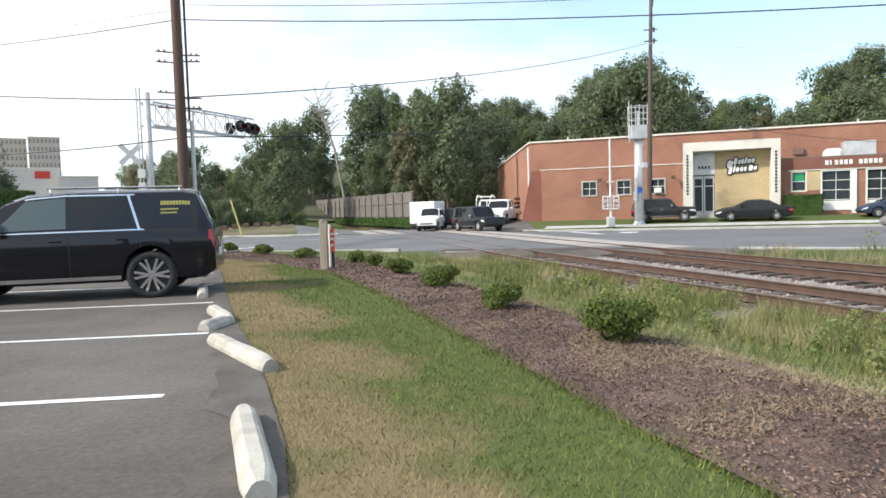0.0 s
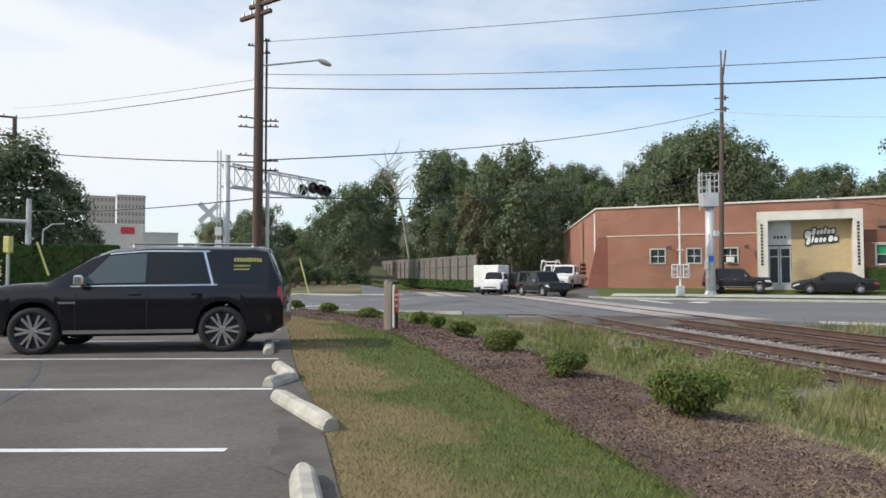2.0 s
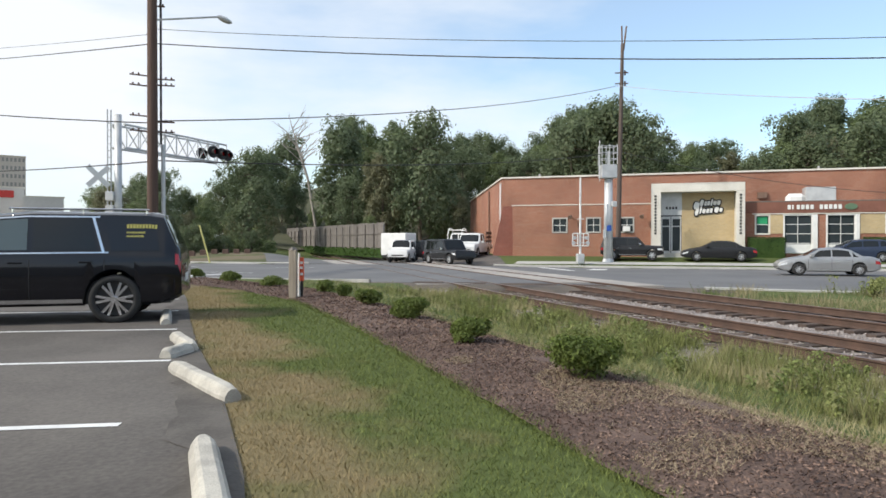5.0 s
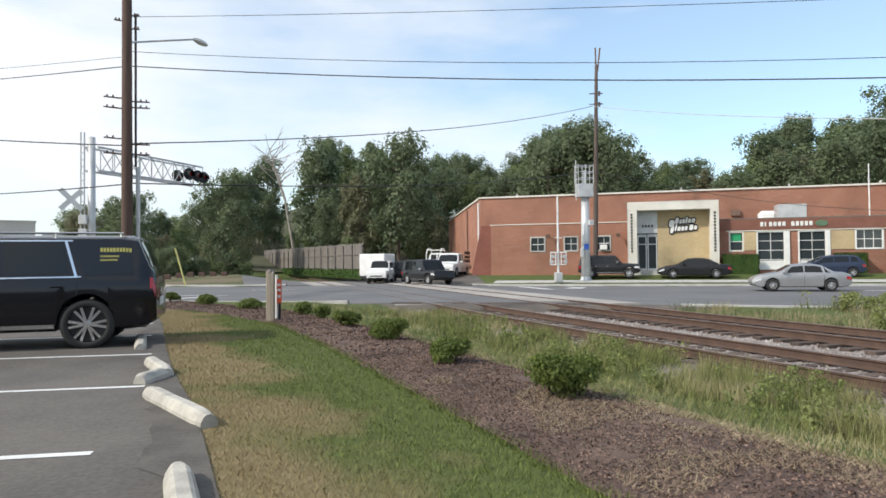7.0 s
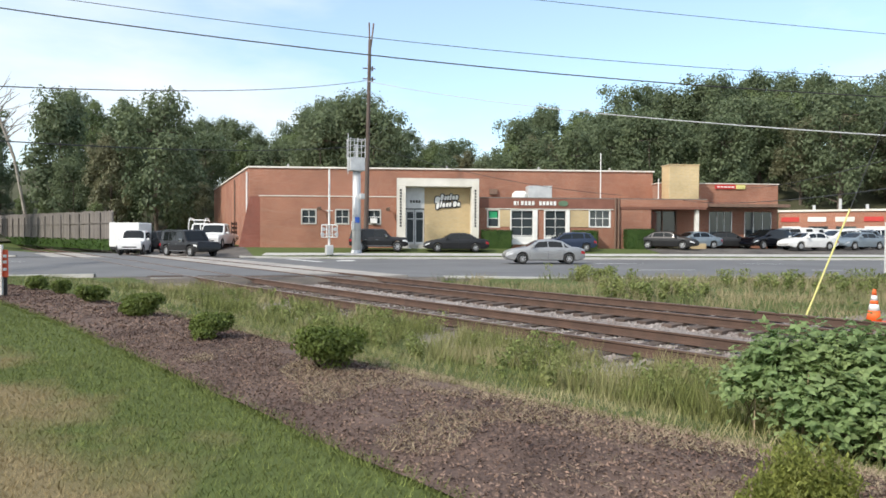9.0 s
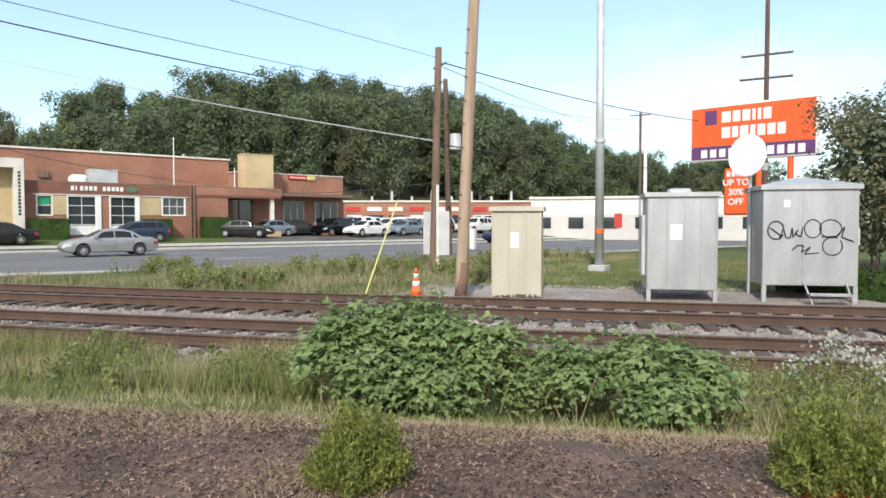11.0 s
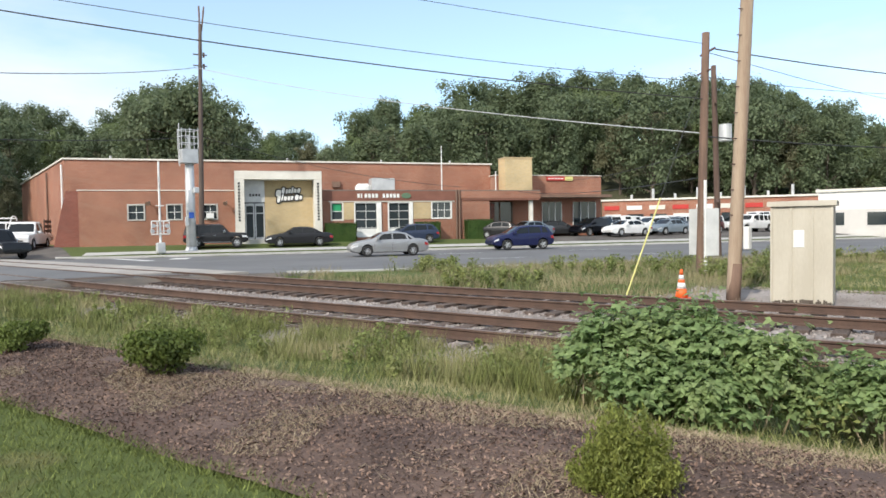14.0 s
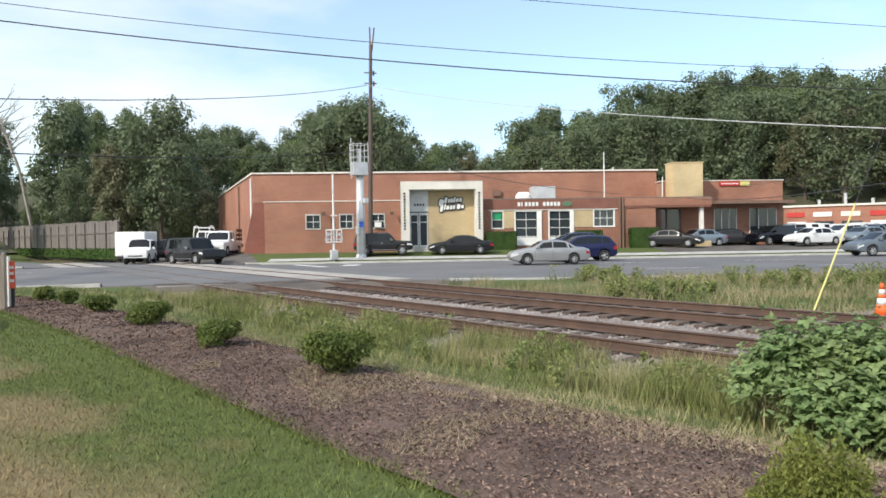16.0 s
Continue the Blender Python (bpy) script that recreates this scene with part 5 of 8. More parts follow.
cable(bz(15.1), at(38.0, 60, el_z(60, 11.2)), 0.15, 0.016)
cable(bz(15.8), at(38.0, 60, el_z(60, 11.9)), 0.15, 0.008)
cable(bz(9.2), at(44.0, 50, el_z(50, 9.3)), 0.35, 0.02, "thick dark overhead cable")
cable(bz(6.3), at(36.9, 50, el_z(50, 4.7)), 0.2, 0.02)
cable(lpt + Vector((0.3, -0.35, 7.15)), at(-83.8, 55, el_z(55, 7.6)), 0.6, 0.02)
cable(lpt + Vector((0.1, -0.1, 4.4)), at(-83.8, 55, el_z(55, 4.4)), 0.5, 0.022)
cable(lpt + Vector((0.1, -0.1, 6.3)), at(-74.6, 95, el_z(95, 8.6)), 0.6, 0.012)
cable(lpt + Vector((0.15, -0.1, 7.1)), at(-74.6, 95, el_z(95, 7.4)), 0.6, 0.012)
guy0, guy1 = Vector((12.72, 10.0, -0.3)), lpt + Vector((0.12, -0.05, 6.4))
gw = empty("guy_wire", Matrix(), "steel guy wire with a yellow plastic guard", "cable")
bm = bmesh.new(); tube(bm, guy0, guy1, 0.008, 0.008, 6); part("wire", bm, M["wire"], gw)
bm = bmesh.new(); tube(bm, guy0, guy0.lerp(guy1, 0.36), 0.02, 0.02, 8); part("guard", bm, M["yellow"], gw, "yellow plastic guard")

# relay cabinets beside the tracks
tdir = Vector((0.345, -0.939, 0))
crot = math.atan2(tdir.y, tdir.x)


def cabinet(name, corner, w, d, h, leg, material, label, hip=0.0, door=None):
    """A sheet-metal hut; corner: its near corner towards the street, w along the tracks, d away from them."""
    c = empty(name, Matrix.Translation(corner) @ Matrix.Rotation(crot, 4, "Z"), label, "cabinet")
    bm = bmesh.new(); box(bm, 0, 0, leg, w, d, h, bevel=0.015); part("body", bm, material, c)
    if leg > 0.05:
        for x in (0.0, w - 0.09):
            for y in (0.0, d - 0.09):
                bm = bmesh.new(); box(bm, x, y, -0.1, x + 0.09, y + 0.09, leg); part("leg", bm, material, c)
    bm = bmesh.new()
    o = 0.06
    v = [bm.verts.new(p) for p in ((-o, -o, h), (w + o, -o, h), (w + o, d + o, h), (-o, d + o, h), (-o, -o, h + 0.1), (w + o, -o, h + 0.1), (w + o, d + o, h + 0.1), (-o, d + o, h + 0.1))]
    for f in ((0, 1, 5, 4), (1, 2, 6, 5), (2, 3, 7, 6), (3, 0, 4, 7), (3, 2, 1, 0)):
        bm.faces.new([v[i] for i in f])
    r = [bm.verts.new((w * 0.42, d / 2, h + 0.1 + hip)), bm.verts.new((w * 0.58, d / 2, h + 0.1 + hip))]
    for f in ((v[4], v[5], r[1], r[0]), (v[5], v[6], r[1]), (v[6], v[7], r[0], r[1]), (v[7], v[4], r[0])):
        bm.faces.new(f)
    part("roof", bm, material, c)
    return c


# the front face looks to the tracks: local y points away from them when turned this way
def hut_front(c, x0, z0, x1, z1, t, material, name, label="", bevel=0.004):
    bm = bmesh.new(); box(bm, x0, -t, z0, x1, -0.003, z1, bevel=bevel); return part(name, bm, material, c, label)


c1 = cabinet("relay_cabinet", (13.72, 7.15, -0.33), 1.12, 0.8, 1.98, 0.0, M["cream"], "cream sheet-metal relay cabinet with ribs", 0.02)
for x in (0.0, 0.36, 0.74, 1.08):
    hut_front(c1, x, 0.04, x + 0.04, 1.95, 0.03, M["cream"], "rib")
hut_front(c1, 0.42, 1.15, 0.62, 1.5, 0.008, M["white"], "notice", "white notice sheet")
bm = bmesh.new()
for i in range(30):
    box(bm, 0.05 + i * 0.035, -0.12 + random.uniform(-0.03, 0.03), -0.05, 0.08 + i * 0.035, -0.05, random.uniform(0.03, 0.12))
part("dead_growth", bm, M["bark"], c1, "dark dead stalks along the foot")["kind"] = "stuff"
c2 = cabinet("relay_cabinet", (15.5, 4.12, -0.33), 1.52, 1.2, 2.3, 0.2, M["alu"], "aluminium relay cabinet on short legs", 0.02)
for x in (0.02, 0.42, 0.8, 1.14, 1.46):
    hut_front(c2, x, 0.25, x + 0.035, 2.25, 0.02, M["alu"], "seam")
hut_front(c2, 0.5, 1.33, 0.76, 1.68, 0.008, M["white"], "notice", "white notice sheet")
bm = bmesh.new(); box(bm, 0.5, 0.3, 2.36, 1.0, 0.8, 2.5, bevel=0.04); part("roof_vent", bm, M["alu"], c2)
bm = bmesh.new(); box(bm, -0.1, 0.25, 0.5, -0.003, 0.9, 1.9, bevel=0.02); part("side_box", bm, M["galv"], c2, "grey side box")
c3 = cabinet("relay_cabinet", (16.62, 1.86, -0.33), 1.95, 1.5, 2.45, 0.32, M["alu"], "large aluminium relay hut with black graffiti", 0.2)
hut_front(c3, 0.82, 0.38, 1.6, 2.28, 0.015, M["alu"], "door", "plain aluminium door")
hut_front(c3, 0.42, 2.05, 0.56, 2.22, 0.02, M["white"], "notice", "white notice sheet")
bm = bmesh.new(); box(bm, 1.95, 0.2, 1.2, 2.05, 0.5, 1.6, bevel=0.02); part("side_box", bm, M["white"], c3)
stp = bmesh.new(); box(stp, 0.85, -0.5, 0.14, 1.7, -0.2, 0.18); bar(stp, (0.85, -0.05, 0.4), (0.9, -0.5, -0.05), 0.04); bar(stp, (1.7, -0.05, 0.4), (1.7, -0.5, -0.05), 0.04)
part("step", stp, M["alu"], c3, "folding aluminium step")
# illegible spray scrawl: loose loops
bm = bmesh.new()


def scrawl(bm, pts, r=0.012):
    for p, q in zip(pts, pts[1:]):
        tube(bm, (p[0], -0.02, p[1]), (q[0], -0.02, q[1]), r, r, 5)


for cx, cz, rx_, rz2, a0, a1 in ((0.27, 1.55, 0.17, 0.2, 20, 330), (1.02, 1.58, 0.17, 0.2, -60, 300), (1.38, 1.58, 0.22, 0.2, -80, 280), (1.42, 1.2, 0.2, 0.2, 60, 400)):
    scrawl(bm, [(cx + rx_ * math.cos(radians(a0 + (a1 - a0) * i / 18)), cz + rz2 * math.sin(radians(a0 + (a1 - a0) * i / 18))) for i in range(19)])
scrawl(bm, [(0.15, 1.6), (0.35, 1.45), (0.36, 1.35), (0.42, 1.6), (0.48, 1.38), (0.56, 1.38), (0.6, 1.6), (0.62, 1.4), (0.72, 1.55), (0.66, 1.48), (0.78, 1.4), (0.82, 1.62)])
scrawl(bm, [(1.2, 1.4), (1.5, 1.42), (1.66, 1.62), (1.6, 1.4), (1.85, 1.3)])
scrawl(bm, [(0.6, 1.1), (0.72, 1.22), (0.84, 1.2), (0.8, 1.06), (0.98, 1.18), (0.86, 1.02), (1.15, 1.05)])
part("graffiti", bm, M["black"], c3, "black spray paint scrawl")
c4 = cabinet("relay_cabinet", (19.0, -1.9, -0.3), 1.9, 1.7, 2.5, 0.3, M["galv"], "grey sheet-metal relay hut under trees", 0.2)
# satellite dish on a post by the hut
dsh = empty("satellite_dish", Matrix.Translation((17.55, 2.25, -0.3)), "white satellite dish on a slim post", "antenna")
bm = bmesh.new(); tube(bm, (0, 0, 0), (0, 0, 2.9), 0.035, 0.035, 8); part("post", bm, M["galv"], dsh)
bm = bmesh.new()
m = Matrix.Translation((-0.05, 0.05, 3.25)) @ Vector((-0.93, 0.1, 0.25)).to_track_quat("Z", "Y").to_matrix().to_4x4() @ pose(0, 0, 0, 0, 0, 0)
ring = []
for i in range(6):
    rr = 0.47 * (i + 0.01) / 5
    ring.append([bm.verts.new(m @ Vector((rr * 0.9 * math.cos(2 * math.pi * k / 24), rr * 1.12 * math.sin(2 * math.pi * k / 24), 0.35 * rr * rr))) for k in range(24)])
for r0, r1 in zip(ring, ring[1:]):
    for k in range(24):
        bm.faces.new((r0[k], r0[(k + 1) % 24], r1[(k + 1) % 24], r1[k]))
dish = part("dish", bm, M["white"], dsh, smooth=True)
sm = dish.modifiers.new("thickness", "SOLIDIFY"); sm.thickness = 0.02
bm = bmesh.new(); bar(bm, (0, 0, 2.85), (-0.35, -0.35, 2.95), 0.04); tube(bm, (-0.35, -0.35, 2.9), (-0.38, -0.38, 3.05), 0.06, 0.05, 8); part("feed_arm", bm, M["galv"], dsh)

# traffic cone
cn = empty("traffic_cone", Matrix.Translation((13.08, 8.8, -0.33)), "orange traffic cone with two white bands", "traffic cone")
bm = bmesh.new(); box(bm, -0.18, -0.18, 0, 0.18, 0.18, 0.04, bevel=0.01); part("foot", bm, M["orange"], cn)
for z0, z1, mm in ((0.04, 0.24, "orange"), (0.24, 0.37, "white"), (0.37, 0.44, "orange"), (0.44, 0.54, "white"), (0.54, 0.66, "orange")):
    bm = bmesh.new(); tube(bm, (0, 0, z0), (0, 0, z1), 0.145 - z0 * 0.18, 0.145 - z1 * 0.18, 16); part("band", bm, M[mm], cn, smooth=True)

# large storage sign with its price board and post
sl, sr = at(-78.37, 43), at(-87.3, 41)
sd = (sr - sl); sw = sd.length; sd.normalize()
srot = math.atan2(sd.y, sd.x)
sz0, sz1 = 5.03, 8.21
bb = empty("roadside_sign", Matrix.Translation((sl.x, sl.y, 0)) @ Matrix.Rotation(srot, 4, "Z"), "large orange and purple roadside sign on posts", "sign")
hh = sz1 - sz0
bm = bmesh.new(); box(bm, 0, 0, sz0, sw, 0.4, sz1, bevel=0.03); part("sign_box", bm, M["white"], bb, "white edged sign box")
bm = bmesh.new(); box(bm, 0.12, -0.03, sz0 + hh * 0.27, sw - 0.12, -0.003, sz1 - 0.1); part("orange_field", bm, M["sign_orange"], bb)
bm = bmesh.new(); box(bm, 0.12, -0.03, sz0 + 0.1, sw - 0.12, -0.003, sz0 + hh * 0.262); part("purple_field", bm, M["sign_purple"], bb)
bm = bmesh.new(); box(bm, sw * 0.13, -0.05, sz0 + hh * 0.66, sw * 0.23, -0.032, sz0 + hh * 0.92, bevel=0.008); part("emblem", bm, M["sign_purple"], bb, "purple square emblem")


def word_bars(parent, x0, z0, widths, h, gap, y, material, name, label=""):
    x = x0
    for w in widths:
        bm = bmesh.new(); box(bm, x, y - 0.02, z0, x + w, y, z0 + h, bevel=0.006); part(name, bm, material, parent, label)
        x += w + gap


word_bars(bb, sw * 0.27, sz0 + hh * 0.68, (0.5, 0.42, 0.42, 0.18, 0.18, 0.42), hh * 0.2, 0.11, -0.032, M["white"], "lettering_bar")
word_bars(bb, sw * 0.27, sz0 + hh * 0.40, (0.48, 0.34, 0.45, 0.28, 0.42, 0.42, 0.42), hh * 0.2, 0.1, -0.032, M["white"], "lettering_bar")
word_bars(bb, sw * 0.10, sz0 + hh * 0.06, (0.36,) * 11, hh * 0.15, 0.16, -0.032, M["white"], "lettering_bar")
for x in (sw * 0.56, sw * 0.8):
    bm = bmesh.new(); tube(bm, (x, 0.2, -0.5), (x, 0.2, sz0), 0.16, 0.16, 10); part("sign_post", bm, M["sign_orange"], bb)
pb0 = 1.87
bm = bmesh.new(); box(bm, 2.02, -0.1, pb0, 3.4, 0.1, 4.55, bevel=0.1); board = part("price_board", bm, M["sign_orange"], bb, "orange price board")
bm = bmesh.new(); box(bm, 3.35, 0.0, 4.2, sw * 0.56, 0.12, 4.3); part("bracket", bm, M["sign_orange"], bb, "orange bracket of the price board")
for i, txt in enumerate(("UP TO", "30%", "OFF")):
    ob = writing(txt, 0.5, pose(2.71, -0.13, pb0 + 1.85 - i * 0.55, 90, 0, 0), M["white"], board, "lettering", depth=0.01, offset=0.01)
word_bars(board, 2.2, pb0 + 2.2, (0.2,) * 4, 0.3, 0.07, -0.112, M["white"], "lettering_bar")

# wooden fence along the tracks
f0, f1 = at(2.5, 60), at(10.6, 112)
fd = f1 - f0
fen = empty("board_fence", Matrix.Translation((f0.x, f0.y, -0.15)) @ Matrix.Rotation(math.atan2(fd.y, fd.x), 4, "Z"), "tall weathered grey board fence along the railway", "fence")
bm = bmesh.new(); box(bm, 0, -0.015, 0, 0.29, 0.015, 3.3)
bd = part("board", bm, M["fence"], fen)
nb = int(fd.length / 0.3)
for i in range(1, nb):
    again(bd, Matrix.Translation((i * 0.3, random.uniform(-0.01, 0.01), random.uniform(-0.05, 0.05) + 0.5 * i / nb)), fen)
for z in (0.5, 2.3):
    bm = bmesh.new(); box(bm, 0, 0.02, z, fd.length, 0.1, z + 0.1); part("rail", bm, M["fence"], fen)
for i in range(0, nb, 10):
    bm = bmesh.new(); box(bm, i * 0.3, 0.02, 0, i * 0.3 + 0.12, 0.14, 3.2); part("post", bm, M["fence"], fen)

# marker post and red warning post in the bed
mk = empty("marker_post", Matrix.Translation((-2.86, 16.2, 0.02)), "weathered square wooden marker post", "post")
bm = bmesh.new(); box(bm, -0.09, -0.09, -0.2, 0.09, 0.09, 1.16, bevel=0.015); part("post", bm, mat("grey_post", (0.42, 0.36, 0.28), (0.3, 0.25, 0.2), 3, 0.9, bump=0.4, stretch=(5, 5, 0.5)), mk)
bm = bmesh.new(); tube(bm, (0, 0, 1.16), (0, 0, 1.22), 0.12, 0.05, 4); part("cap", bm, M["fence"], mk)
wp = empty("warning_post", Matrix.Translation((-2.68, 16.35, 0.02)), "orange and white utility warning post", "post")
bm = bmesh.new(); tube(bm, (0, 0, -0.2), (0, 0, 0.42), 0.035, 0.035, 8); part("stake", bm, M["black"], wp)
bm = bmesh.new(); tube(bm, (0, 0, 0.42), (0, 0, 0.98), 0.055, 0.05, 12); part("orange_sleeve", bm, mat("warning_orange", (0.8, 0.12, 0.05), None, 3, 0.5), wp)
bm = bmesh.new()
for z in (0.55, 0.7, 0.82):
    box(bm, -0.035, -0.065, z, 0.035, -0.052, z + 0.06)
part("label_bars", bm, M["white"], wp)
bm = bmesh.new(); tube(bm, (-0.08, 0.1, -0.2), (-0.08, 0.1, 1.08), 0.035, 0.03, 8); part("white_stake", bm, M["white"], wp)

# wheel stops
def wheel_stop(x0, y0, x1, y1, label, broken=0.0):
    d = Vector((x1 - x0, y1 - y0, 0))
    ob = bmesh.new()
    n = 8
    prev = None
    for i in range(n + 1):
        f = i / n
        e = 0.02 if i in (0, n) else 0
        w0, w1, h = 0.092 - e, 0.062 - e, 0.128 - e + random.uniform(-0.006, 0.006)
        row = [ob.verts.new((f * d.length, y, z)) for y, z in ((-w0, 0), (-w0, 0.05), (-w1, h - 0.015), (-w1 + 0.025, h), (w1 - 0.025, h), (w1, h - 0.015), (w0, 0.05), (w0, 0))]
        if prev:
            for k in range(7):
                ob.faces.new((prev[k], row[k], row[k + 1], prev[k + 1]))
        else:
            ob.faces.new(row)
        prev = row
    ob.faces.new(prev[::-1])
    bmesh.ops.recalc_face_normals(ob, faces=ob.faces)
    o = link("wheel_stop", ob, M["stop"])
    o.matrix_basis = Matrix.Translation((x0, y0, 0.0)) @ Matrix.Rotation(math.atan2(d.y, d.x), 4, "Z") @ pose(0, 0, 0, broken * 4, 0, 0)
    return tagged(o, label, "wheel stop", "wheel stops")


wheel_stop(-1.36, 4.5, -0.89, 3.19, "yellowed concrete wheel stop")
wheel_stop(-2.5, 7.27, -1.52, 5.84, "yellowed concrete wheel stop knocked askew")
wheel_stop(-3.32, 9.62, -2.72, 8.5, "broken concrete wheel stop", 1)
wheel_stop(-2.76, 8.5, -2.86, 7.98, "broken off piece of a concrete wheel stop", 2)
wheel_stop(-4.02, 11.2, -4.6, 12.85, "concrete wheel stop behind the parked car")

# far buildings
def far_block(name, az0, az1, r, z0, z1, depth, material, label, rows=0, cols=0, win=None, wsize=(1.4, 1.4)):
    p, q = at(az0, r), at(az1, r)
    d = q - p
    o = empty(name, Matrix.Translation((p.x, p.y, 0)) @ Matrix.Rotation(math.atan2(d.y, d.x), 4, "Z"), label, "building")
    bm = bmesh.new(); box(bm, 0, 0, z0, d.length, depth, z1); part("wall", bm, material, o)
    bm = bmesh.new(); box(bm, -0.2, -0.2, z1, d.length + 0.2, depth, z1 + 0.25); part("roof", bm, M["stone"], o)
    for i in range(rows):
        for k in range(cols):
            x, z = d.length * (k + 0.5) / cols, z0 + (z1 - z0) * (i + 0.55) / rows
            bm = bmesh.new(); box(bm, x - wsize[0] / 2, -0.08, z - wsize[1] / 2, x + wsize[0] / 2, -0.01, z + wsize[1] / 2); part("window", bm, win or M["glass"], o)
    return o, d.length


tw_m = mat("tower_wall", (0.5, 0.45, 0.4), (0.44, 0.4, 0.36), 0.05, 0.9)
far_block("apartment_tower", 33.5, 31.4, 320, 0, el_z(320, 6.0), 18, tw_m, "distant beige apartment tower with many windows", 11, 8, M["far_window"], (0.75, 1.5))
far_block("apartment_tower", 31.3, 29.3, 316, 0, el_z(316, 6.15), 18, tw_m, "distant beige apartment tower with many windows", 11, 8, M["far_window"], (0.75, 1.5))
st, wl_ = far_block("store_building", 33.6, 29.4, 210, 0, el_z(210, 3.9), 40, M["far_wall"], "distant white store building with a red sign")
bm = bmesh.new(); box(bm, wl_ * 0.62, -0.3, el_z(210, 3.2), wl_ * 0.85, -0.05, el_z(210, 3.7)); part("red_sign", bm, M["red"], st)
far_block("store_building", 29.4, 26.9, 200, 0, el_z(200, 3.3), 40, M["far_wall"], "distant pale low store building", 1, 5, None, (1.2, 2.5))
far_block("store_building", 26.5, 23.5, 260, 0, el_z(260, 2.5), 40, M["far_wall"], "distant pale low building")
lb, ll = far_block("brick_units", -50.0, -66.0, 100, -0.3, 4.6, 16, M["brick_side"], "long low brick row of workshop units")
for i in range(9):
    x = ll * (i + 0.5) / 9
    bm = bmesh.new(); box(bm, x - 1.1, -0.06, 0, x + 1.1, -0.01, 2.7); part("bay_door", bm, M["glass"] if i % 3 else M["white"], lb, "workshop bay door")
    bm = bmesh.new(); box(bm, x - 1.2, -0.09, 3.3, x + 0.9, -0.012, 3.9); part("unit_sign", bm, (M["red"], M["white"], M["stone"])[i % 3], lb)
    bm = bmesh.new(); tube(bm, (x + 2, 6, 4.6), (x + 2, 6, 5.7 + (i % 2) * 0.8), 0.2, 0.2, 8); part("roof_vent", bm, M["galv"], lb)
wb_, wl2 = far_block("white_warehouse", -65.8, -84.5, 75, -0.3, 4.1, 20, M["white"], "long white warehouse with a broad fascia")
bm = bmesh.new(); box(bm, 0.2, -0.05, -0.3, wl2 - 0.2, -0.01, 2.4); part("lower_wall", bm, M["far_wall"], wb_, "pale lower wall")
for i in range(7):
    x = wl2 * (i + 0.4) / 7
    bm = bmesh.new(); box(bm, x - 0.8, -0.1, 0.9, x + 0.8, -0.055, 2.1); part("window", bm, M["glass"], wb_)
bm = bmesh.new(); box(bm, 8.9, -0.14, 1.0, 9.7, -0.06, 2.5); part("red_banner", bm, M["red"], wb_, "red and white banner")

# traffic signals and small posts beyond the lot
tl = at(37.0, 48)
ts = empty("traffic_signal", Matrix.Translation((tl.x, tl.y, -0.2)), "grey traffic signal mast with a long arm", "traffic light")
tg = Vector((math.cos(radians(37)), math.sin(radians(37)), 0))
bm = bmesh.new(); tube(bm, (0, 0, 0), (0, 0, 6.2), 0.2, 0.14, 12); part("mast", bm, M["galv"], ts)
bm = bmesh.new(); tube(bm, (0, 0, 4.8), tg * -8.0 + Vector((0, 0, 4.95)), 0.12, 0.07, 10); part("arm", bm, M["galv"], ts)
for k, mm, w, h in ((-2.3, "white", 0.5, 0.65), (-5.4, "sign_green", 1.6, 0.4)):
    bm = bmesh.new(); box(bm, -w / 2, -0.06, -h / 2, w / 2, -0.02, h / 2, Matrix.Translation(tg * k + Vector((0, -0.1, 4.9))) @ Matrix.Rotation(radians(37), 4, "Z")); part("sign_plate", bm, M[mm], ts)
bm = bmesh.new(); box(bm, -0.18, -0.18, 1.9, 0.18, 0.18, 2.9, Matrix.Translation(tg * 0.2), 0.03); part("signal_head", bm, M["black"], ts)
tl = at(38.2, 44)
pd = empty("pedestrian_signal", Matrix.Translation((tl.x, tl.y, -0.1)), "pedestal pole with a yellow signal head", "traffic light")
bm = bmesh.new(); tube(bm, (0, 0, 0), (0, 0, 3.0), 0.09, 0.09, 10); part("post", bm, M["galv"], pd)
bm = bmesh.new(); box(bm, -0.18, -0.18, 2.7, 0.18, 0.18, 3.6, bevel=0.03); part("signal_head", bm, M["yellow"], pd)
tl = at(36.1, 50)
ll_ = empty("street_lamp", Matrix.Translation((tl.x, tl.y, -0.1)), "slim grey street lamp with a bent arm", "lamp")
bm = bmesh.new(); tube(bm, (0, 0, 0), (0, 0, 4.3), 0.07, 0.05, 8); tube(bm, (0, 0, 4.3), tg * 0.5 + Vector((0, 0, 4.75)), 0.05, 0.04, 8); tube(bm, tg * 0.5 + Vector((0, 0, 4.75)), tg * 1.2 + Vector((0, 0, 4.8)), 0.04, 0.04, 8); part("post", bm, M["galv"], ll_)
for (a0, e0), (a1, e1), r in (((36.44, 2.44), (35.66, 0.0), 40), ((17.37, 1.37), (16.6, -1.6), 46)):
    bm = bmesh.new(); tube(bm, at(a1, r, el_z(r, e1)), at(a0, r, el_z(r, e0)), 0.05, 0.05, 8)
    tagged(link("guy_guard", bm, M["yellow"]), "leaning pale yellow guy wire guard", "cable")
first = None
